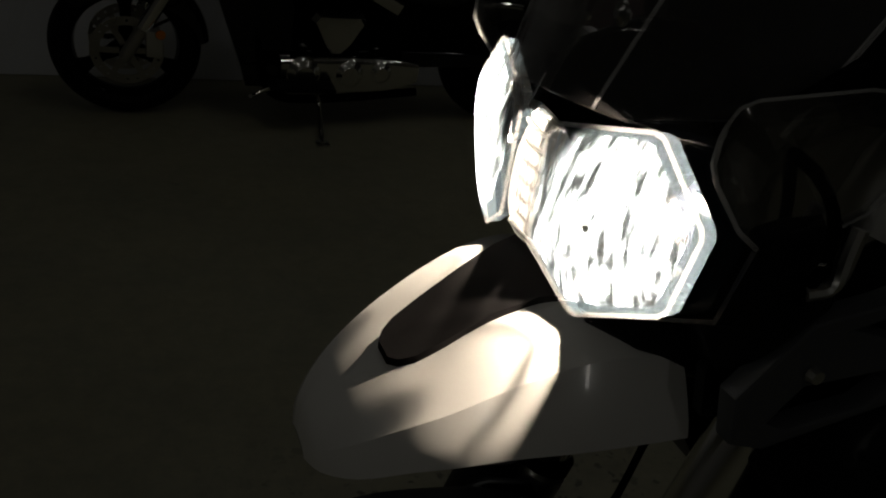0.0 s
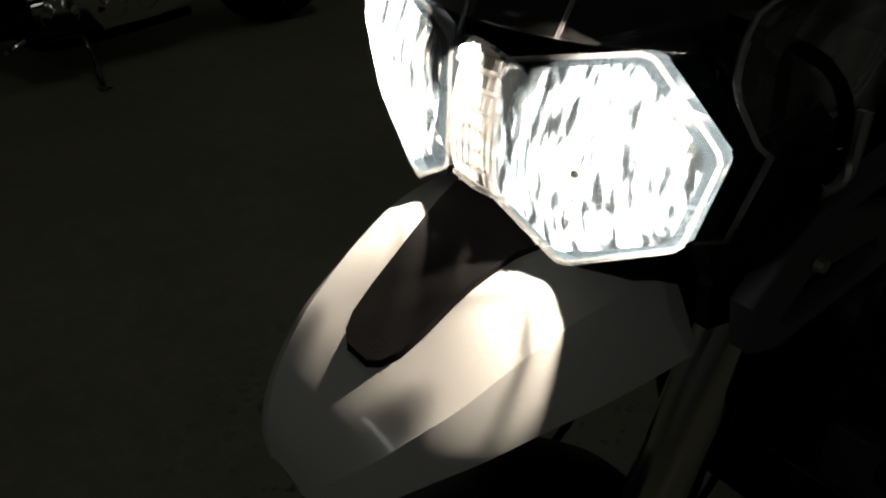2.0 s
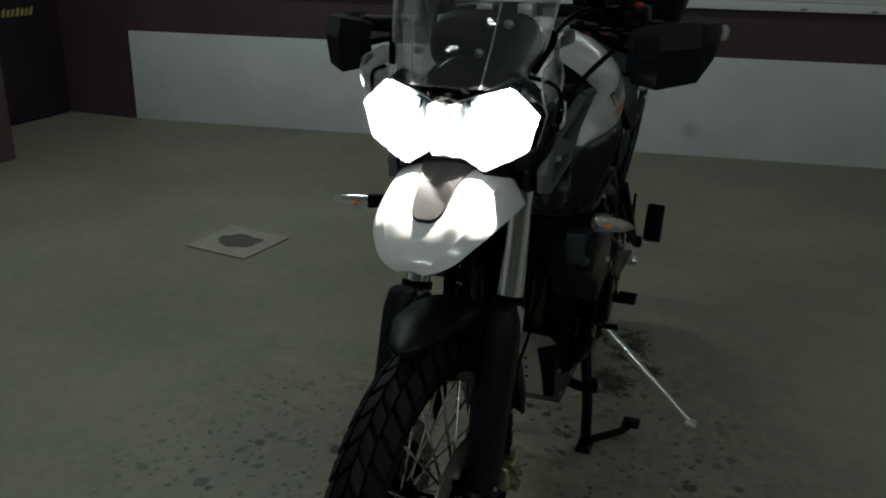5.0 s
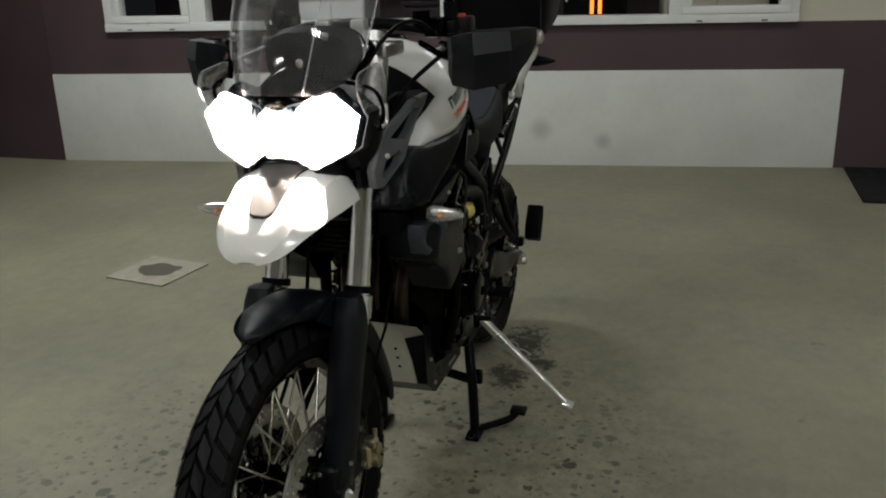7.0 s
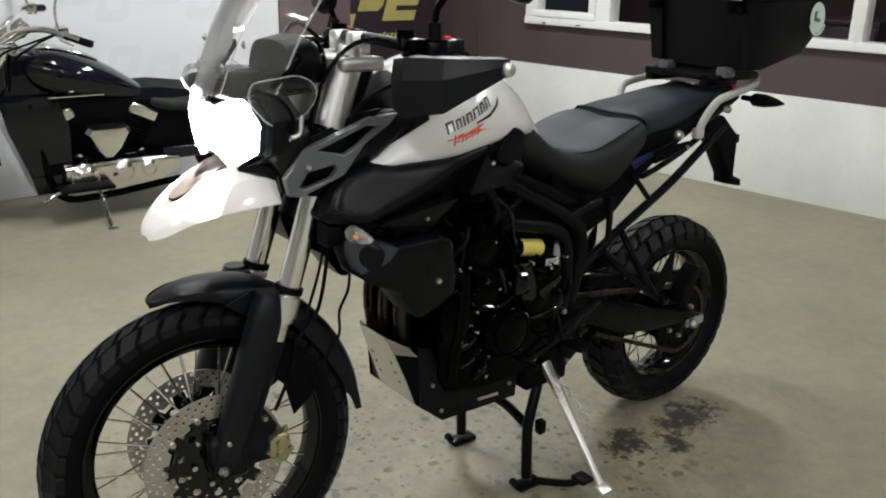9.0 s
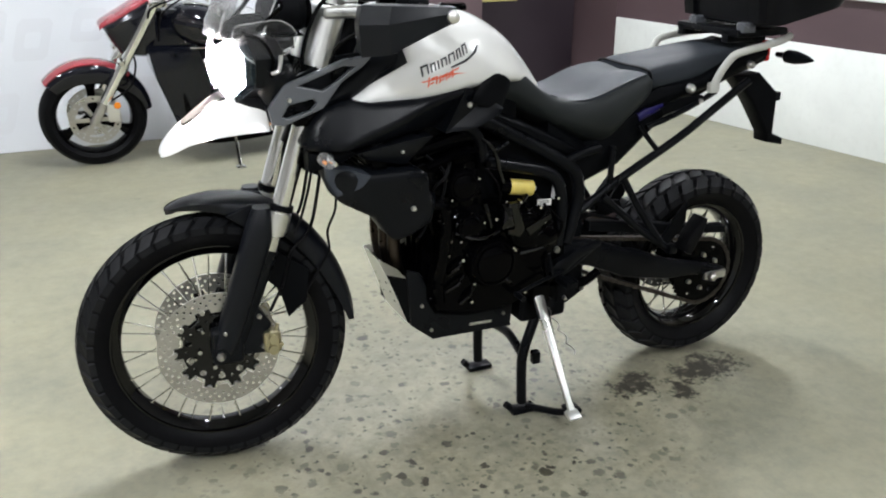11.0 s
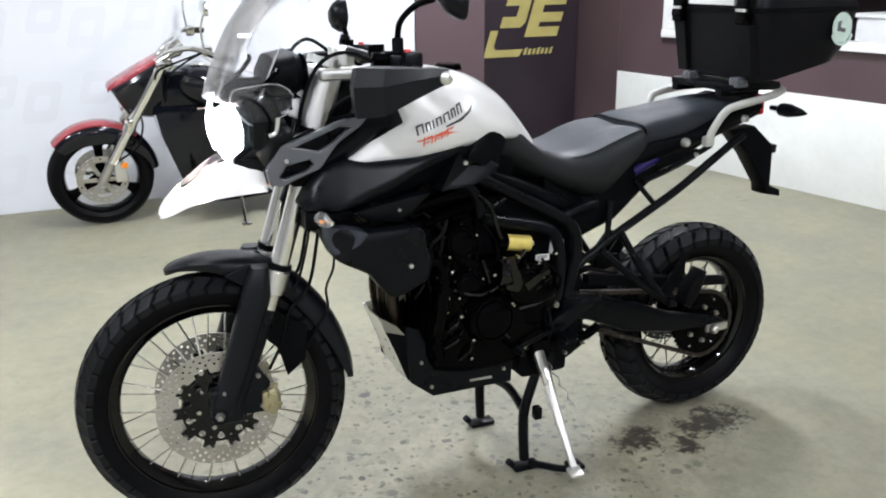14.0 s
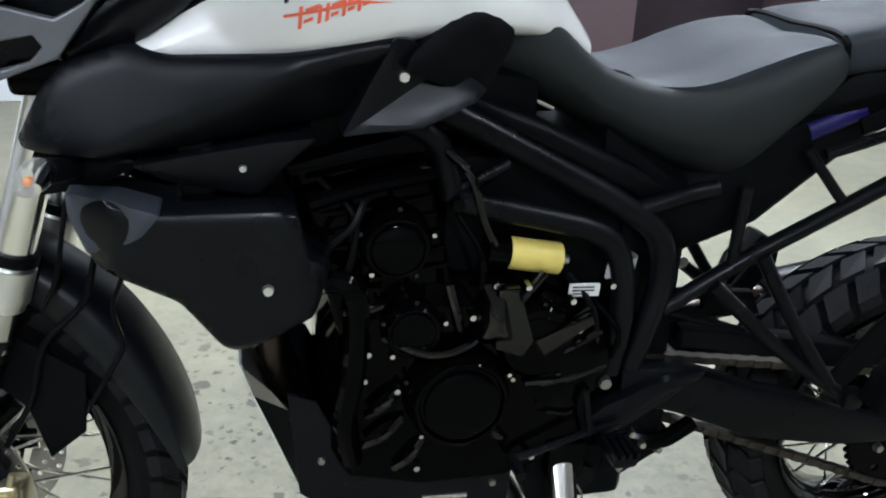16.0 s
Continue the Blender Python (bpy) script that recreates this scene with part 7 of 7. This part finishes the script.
def cpart(name, bm, material, label="", smooth=35, parent=None):
    return part(name, moved(bm, LEAN), material, parent or cruiser, label, smooth)


def sweep(rows, e=2.5, top=None, n=22):
    return loft([[(x, yy, zz) for yy, zz in egg(w, z0, z1, n, e, top)] for x, w, z0, z1 in spline(rows, 3)])


def cruiser_wheel(name, cx, R, half, label):
    hub = cpart(name, moved(lathe([(0, -0.06), (0.03, -0.06), (0.045, -0.04), (0.045, 0.04), (0.03, 0.06), (0, 0.06)], 24), Matrix.Translation((cx, 0, R))), GLOSS, label)
    m = Matrix.Translation((cx, 0, R))
    rim = R - max(half * 0.95, 0.082)
    prof = [(rim, -half * 0.75), (rim + 0.02, -half), (R - 0.03, -half * 0.92), (R - 0.006, -half * 0.5), (R, 0)]
    cpart("tyre", moved(lathe(prof + [(r, -a) for r, a in prof[-2::-1]], 56), m), RUBBER, "wide black tyre", parent=hub)
    q = half * 0.75
    cpart("rim", moved(lathe([(rim + 0.008, -q), (rim - 0.008, -q + 0.012), (rim - 0.018, 0), (rim - 0.008, q - 0.012), (rim + 0.008, q), (rim + 0.002, q), (rim - 0.004, 0), (rim + 0.002, -q)], 56, closed=True), m), GLOSS, "", parent=hub)
    for k in range(3):
        a = 2 * math.pi * k / 3 + 0.5
        sp = loft([[(r, yy, zz) for yy, zz in egg(0.016, -w, w, 10, 3)] for r, w in ((0.035, 0.035), (0.1, 0.022), (rim - 0.05, 0.024), (rim - 0.008, 0.04))])
        cpart("wheel_spoke", moved(sp, m @ Matrix.Rotation(a, 4, "Y")), GLOSS, parent=hub)
    return hub, m


cw, cm = cruiser_wheel("front_wheel", -0.048, 0.3, 0.064, "front cast wheel")
for s in (-1, 1):
    disc = plate(ring_pts(0, 0, 0.145, 56), s * 0.07 - 0.002, s * 0.07 + 0.002, [ring_pts(0, 0, 0.108, 40)] + [ring_pts(0.127 * math.cos(a), 0.127 * math.sin(a), 0.006, 7) for a in np.linspace(0, 6.283, 20, endpoint=False)])
    cpart("brake_disc", moved(disc, cm), STEEL, "steel brake disc", parent=cw)
    for k in range(6):
        a = 2 * math.pi * k / 6
        arm = box((0.03, s * 0.07 - 0.002, -0.012), (0.115, s * 0.07 + 0.002, 0.012))
        cpart("disc_arm", moved(arm, cm @ Matrix.Rotation(a, 4, "Y")), STEEL, parent=cw)
    y = s * 0.105
    cpart("fork_leg", tube([(-0.06, y, 0.285), (0.02, y, 0.43)], 0.026, n=16, smooth=0), STEEL, "grey fork leg")
    cpart("fork_leg", tube([(0.01, y, 0.41), (0.33, y, 0.96)], 0.029, n=16, smooth=0), ANODISED, "satin silver fork tube")
    cpart("fork_collar", tube([(0.115, y, 0.59), (0.14, y, 0.635)], 0.036, n=16, smooth=0), CHROME)
    cpart("brake_calliper", box((0.02, y - 0.035, 0.3), (0.085, y + 0.01, 0.41), 0.012), ALLOY, "silver brake calliper")
    cpart("fork_reflector", moved(lathe([(0, -0.006), (0.018, -0.005), (0.02, 0.002)], 20), pose(0.075, s * 0.152, 0.405, 0, 0, 0 if s < 0 else 180)), AMBER, "orange round reflector")
    cpart("front_indicator", moved(lathe([(0, -0.03), (0.014, -0.026), (0.022, -0.01), (0.023, 0.012), (0.012, 0.026), (0, 0.03)], 18), pose(0.12, s * 0.16, 0.66)), CHROME, "chrome indicator pod")
    cpart("brake_hose", tube([(0.05, y, 0.42), (0.16, s * 0.12, 0.5), (0.2, s * 0.11, 0.62), (0.19, s * 0.09, 0.7)], 0.006, n=7), RUBBER)
# front mudguard, black with a red band
sect, band = [], []
for deg in np.linspace(138, 8, 26):
    a = math.radians(deg)
    R = 0.333 + 0.006 * math.sin(a)
    w, sk = 0.075, 0.10 * max(0.25, math.sin(a)) + 0.02
    prof = [(R - sk, w), (R - 0.03, w), (R - 0.008, w * 0.72), (R, 0), (R - 0.008, -w * 0.72), (R - 0.03, -w), (R - sk, -w)]
    prof += [(r - 0.004, yy * 0.94) for r, yy in prof[::-1]]
    sect.append([(-0.048 + r * math.cos(a), yy, 0.3 + r * math.sin(a)) for r, yy in prof])
    bp = [(R - 0.014, 0.066), (R - 0.004, 0.045), (R + 0.003, 0), (R - 0.004, -0.045), (R - 0.014, -0.066)]
    if deg > 48:
        band.append([(-0.048 + (r + 0.0025) * math.cos(a), yy * 1.02, 0.3 + (r + 0.0025) * math.sin(a)) for r, yy in bp] + [(-0.048 + (r - 0.004) * math.cos(a), yy * 0.96, 0.3 + (r - 0.004) * math.sin(a)) for r, yy in bp[::-1]])
mud = cpart("front_mudguard", loft(sect), CRUISER_BLACK, "gloss black front mudguard", 50)
cpart("mudguard_stripe", loft(band), CRUISER_RED, "dark red stripe", 50, mud)
# wedge headlight
wedge = softened([(0.045, 0.838), (0.32, 0.99), (0.352, 0.94), (0.346, 0.775), (0.268, 0.658), (0.136, 0.676)], 0.012)
nac = loft([[(0.22 + (x - 0.22) * k, y, 0.82 + (z - 0.82) * k) for x, z in wedge] for y, k in ((-0.11, 0.74), (-0.1, 0.9), (-0.075, 1.0), (0.075, 1.0), (0.1, 0.9), (0.11, 0.74))])
lamp2 = cpart("headlight_shell", nac, CRUISER_BLACK, "gloss black wedge headlight shell", 24)
strip = []
for x, w, z in ((0.032, 0.07, 0.838), (0.046, 0.08, 0.852), (0.12, 0.088, 0.894), (0.22, 0.088, 0.95), (0.318, 0.08, 1.002)):
    strip.append([(x, -w, z - 0.02), (x, -w * 0.94, z - 0.004), (x, -w * 0.6, z + 0.002), (x, 0, z + 0.004), (x, w * 0.6, z + 0.002), (x, w * 0.94, z - 0.004), (x, w, z - 0.02), (x + 0.006, 0, z - 0.03)])
cpart("headlight_stripe", loft(strip), CRUISER_RED, "dark red stripe over the headlight", 50, lamp2)
cpart("headlight_glass", moved(lathe([(0, -0.012), (0.03, -0.01), (0.05, -0.002), (0.055, 0.006)], 24), pose(0.088, 0, 0.756, 0, 0, -90) @ pose(0, 0, 0, 28, 0, 0)), CHROME, "", 35, lamp2)
# bars, clocks
for s in (-1, 1):
    cpart("handlebar", tube([(0.33, s * 0.05, 0.99), (0.4, s * 0.1, 1.045), (0.5, s * 0.24, 1.085), (0.62, s * 0.38, 1.06)], 0.016, n=12), CHROME, "chrome handlebar")
    cpart("grip", tube([(0.57, s * 0.32, 1.07), (0.66, s * 0.42, 1.05)], 0.019, n=12, smooth=0), RUBBER)
    cpart("switch_pod", box((0.535, min(s * 0.25, s * 0.31), 1.05), (0.59, max(s * 0.25, s * 0.31), 1.11), 0.012), CHROME)
    cpart("mirror_stem", tube([(0.545, s * 0.27, 1.1), (0.535, s * 0.29, 1.2), (0.545, s * 0.34, 1.3)], 0.007, n=8), CHROME)
    cpart("mirror_head", moved(sweep([(-0.02, 0.03, -0.02, 0.02), (-0.01, 0.065, -0.038, 0.038), (0.012, 0.07, -0.042, 0.042)]), Matrix.Translation((0.545, s * 0.36, 1.33))), CHROME)
    cpart("lever", tube([(0.55, s * 0.28, 1.075), (0.53, s * 0.34, 1.065), (0.57, s * 0.43, 1.05)], 0.006, n=8), CHROME)
cpart("top_yoke", box((0.3, -0.13, 0.945), (0.4, 0.13, 0.985), 0.012), CHROME, "chrome top yoke")
cpart("speedometer", moved(lathe([(0, 0.012), (0.045, 0.012), (0.052, 0.004), (0.05, -0.02), (0.03, -0.05), (0, -0.055)], 28), pose(0.43, 0, 1.04, 50, 0, -90)), CHROME, "chrome clock")
for pts in ([(0.55, -0.26, 1.07), (0.45, -0.2, 1.0), (0.36, -0.13, 0.9), (0.34, -0.1, 0.75)], [(0.53, -0.25, 1.06), (0.4, -0.23, 1.01), (0.3, -0.17, 0.95), (0.29, -0.1, 0.85)]):
    cpart("control_cable", tube(pts, 0.006, n=7), RUBBER)
# frame front, tank, seat, tail
cpart("steering_shroud", loft([[(x0, -w, z), (x0, w, z), (x1, w, z), (x1, -w, z)] for z, x0, x1, w in ((0.66, 0.29, 0.6, 0.1), (0.8, 0.33, 0.56, 0.1), (0.92, 0.37, 0.52, 0.07))]), CRUISER_BLACK, "black steering head shroud", 20)
for s in (-1, 1):
    cpart("bar_riser", tube([(0.31, s * 0.06, 0.97), (0.47, s * 0.065, 1.06)], 0.026, n=14, smooth=0), CHROME, "thick chrome bar riser")
cpart("radiator_cowl", loft([[(x0, -w, z), (x0, w, z), (x1, w, z), (x1, -w, z)] for z, x0, x1, w in ((0.17, 0.43, 0.56, 0.1), (0.3, 0.39, 0.6, 0.15), (0.55, 0.3, 0.6, 0.16), (0.72, 0.27, 0.55, 0.13))]), CRUISER_BLACK, "black radiator cowl", 20)
ctank = cpart("fuel_tank", sweep([(0.4, 0.07, 0.8, 0.9), (0.46, 0.13, 0.74, 0.93), (0.58, 0.175, 0.69, 0.94), (0.72, 0.18, 0.67, 0.9), (0.86, 0.165, 0.66, 0.83), (0.98, 0.12, 0.65, 0.75), (1.05, 0.08, 0.64, 0.7)], 2.6, 2.2), CRUISER_BLACK, "gloss black fuel tank", 60)
cpart("tank_trim", box((0.5, -0.182, 0.72), (0.78, -0.172, 0.728), 0.003), CHROME, "", 35, ctank)
cpart("tank_console", sweep([(0.5, 0.02, 0.93, 0.945), (0.56, 0.045, 0.935, 0.955), (0.7, 0.05, 0.9, 0.925), (0.8, 0.03, 0.86, 0.875)]), CHROME, "chrome tank console", 50, ctank)
cpart("rider_seat", sweep([(0.98, 0.09, 0.63, 0.7), (1.06, 0.14, 0.6, 0.68), (1.18, 0.18, 0.58, 0.665), (1.3, 0.18, 0.58, 0.68), (1.38, 0.16, 0.6, 0.73), (1.43, 0.12, 0.62, 0.74)], 2.6, 3.5), SEAT, "black cruiser seat", 60)
cpart("seat_cowl", sweep([(1.4, 0.1, 0.62, 0.73), (1.48, 0.12, 0.62, 0.765), (1.58, 0.125, 0.61, 0.782), (1.7, 0.12, 0.6, 0.775), (1.82, 0.1, 0.6, 0.74), (1.92, 0.07, 0.6, 0.69)], 2.6, 2.6), CRUISER_BLACK, "gloss black seat cowl", 60)
sect = []
for deg in np.linspace(112, 10, 16):
    a = math.radians(deg)
    R, w = 0.355, 0.11
    prof = [(R - 0.12, w), (R - 0.04, w), (R - 0.01, w * 0.75), (R, 0), (R - 0.01, -w * 0.75), (R - 0.04, -w), (R - 0.12, -w)]
    prof += [(r - 0.005, yy * 0.95) for r, yy in prof[::-1]]
    sect.append([(1.66 + r * math.cos(a), yy, 0.31 + r * math.sin(a)) for r, yy in prof])
cpart("rear_mudguard", loft(sect), CRUISER_BLACK, "gloss black rear mudguard", 50)
cpart("mudguard_strut", tube([(1.45, -0.125, 0.6), (1.62, -0.13, 0.61), (1.85, -0.125, 0.56)], 0.014, n=10), CHROME, "chrome mudguard strut")
cpart("rear_indicator", moved(lathe([(0, -0.03), (0.014, -0.026), (0.022, -0.01), (0.023, 0.012), (0.012, 0.026), (0, 0.03)], 18), pose(1.97, -0.16, 0.6)), CHROME)
rear_hub, rear_m = cruiser_wheel("rear_wheel", 1.66, 0.31, 0.095, "rear cast wheel")
cpart("belt_pulley", moved(lathe([(0, -0.09), (0.12, -0.09), (0.15, -0.075), (0.2, -0.03), (0.205, 0.03), (0, 0.03)], 40), rear_m), CRUISER_BLACK, "black belt pulley", parent=rear_hub)
# v-twin engine in chrome and black
cpart("frame_box", loft([[(x0, -w, z), (x0, w, z), (x1, w, z), (x1, -w, z)] for z, x0, x1, w in ((0.3, 0.55, 1.3, 0.1), (0.45, 0.5, 1.45, 0.12), (0.66, 0.45, 1.5, 0.13), (0.72, 0.45, 1.1, 0.1))]), PLASTIC, "black frame and battery box", 20)
cpart("crankcase", sweep([(0.5, 0.06, 0.2, 0.36), (0.58, 0.15, 0.16, 0.4), (0.8, 0.17, 0.15, 0.42), (1.05, 0.16, 0.17, 0.4), (1.2, 0.1, 0.22, 0.36)], 3.5), GLOSS, "black v-twin crankcase", 40)
for x, tilt in ((0.66, -26), (0.9, 26)):
    barrel = cpart("cylinder", moved(box((-0.065, -0.11, 0.0), (0.065, 0.11, 0.22), 0.01), pose(x, 0, 0.38, 0, tilt, 0)), GLOSS, "black finned cylinder", 0)
    for z in np.arange(0.0, 0.2, 0.02):
        cpart("cooling_fin", moved(box((-0.075, -0.13, z), (0.075, 0.13, z + 0.011), 0.003, 1), pose(x, 0, 0.38, 0, tilt, 0)), GLOSS, "", 0, barrel)
    cpart("rocker_cover", moved(box((-0.085, -0.14, 0.2), (0.085, 0.14, 0.27), 0.025, 3), pose(x, 0, 0.38, 0, tilt, 0)), CHROME, "chrome rocker cover")
cpart("air_cleaner", loft([[(0.78 + a * k, y, 0.49 + (b2 * k if b2 < 0 else b2 * k * 0.75)) for a, b2 in [(-0.1, 0.09), (0.1, 0.09), (0.12, 0.05), (0.06, -0.07), (0.02, -0.11), (-0.02, -0.11), (-0.06, -0.07), (-0.12, 0.05)]] for y, k in ((-0.15, 1.0), (-0.21, 1.0), (-0.235, 0.85), (-0.24, 0.6))]), CHROME, "chrome air cleaner cover", 30)
for x, z, r in ((0.66, 0.27, 0.085), (0.86, 0.28, 0.075), (1.0, 0.29, 0.06)):
    cpart("engine_cover", moved(lathe([(0, -0.05), (r * 0.5, -0.05), (r * 0.6, -0.042), (r * 0.8, -0.036), (r, -0.015), (r * 1.03, 0.02)], 32), Matrix.Translation((x, -0.16, z))), CHROME, "polished round engine cover")
cpart("engine_bar", moved(sweep([(0.56, 0.02, 0.2, 0.33), (0.75, 0.03, 0.18, 0.35), (1.05, 0.03, 0.2, 0.35), (1.18, 0.02, 0.24, 0.33)], 3.5), Matrix.Translation((0, -0.165, 0))), CHROME, "polished primary case")
cpart("exhaust_pipe", tube([(0.6, 0.15, 0.5), (0.55, 0.19, 0.35), (0.65, 0.2, 0.22), (1.0, 0.2, 0.2), (1.8, 0.2, 0.24)], 0.03, n=14), CHROME, "chrome exhaust")
cpart("footboard", box((0.5, -0.3, 0.235), (0.78, -0.2, 0.255), 0.008), RUBBER, "rubber footboard")
cpart("foot_lever", tube([(0.55, -0.22, 0.24), (0.45, -0.24, 0.2), (0.42, -0.28, 0.21)], 0.009, n=8), CHROME)
cpart("frame_cradle", tube([(0.42, -0.12, 0.68), (0.46, -0.14, 0.4), (0.53, -0.15, 0.17), (0.75, -0.15, 0.14), (1.2, -0.14, 0.18)], 0.02, n=10), GLOSS, "black frame cradle")
cpart("belt_guard", moved(sweep([(1.1, 0.015, 0.3, 0.38), (1.4, 0.015, 0.31, 0.38), (1.72, 0.012, 0.31, 0.35)], 3), Matrix.Translation((0, -0.14, 0))), CRUISER_BLACK, "black belt guard")
part("side_stand", joined(tube([(0.74, 3.2, 0.16), (0.712, 2.95, 0.02), (0.706, 2.91, 0.006)], 0.012, n=10), box((0.68, 2.88, 0.0), (0.735, 2.94, 0.01), 0.004)), CHROME, cruiser, "chrome side stand")
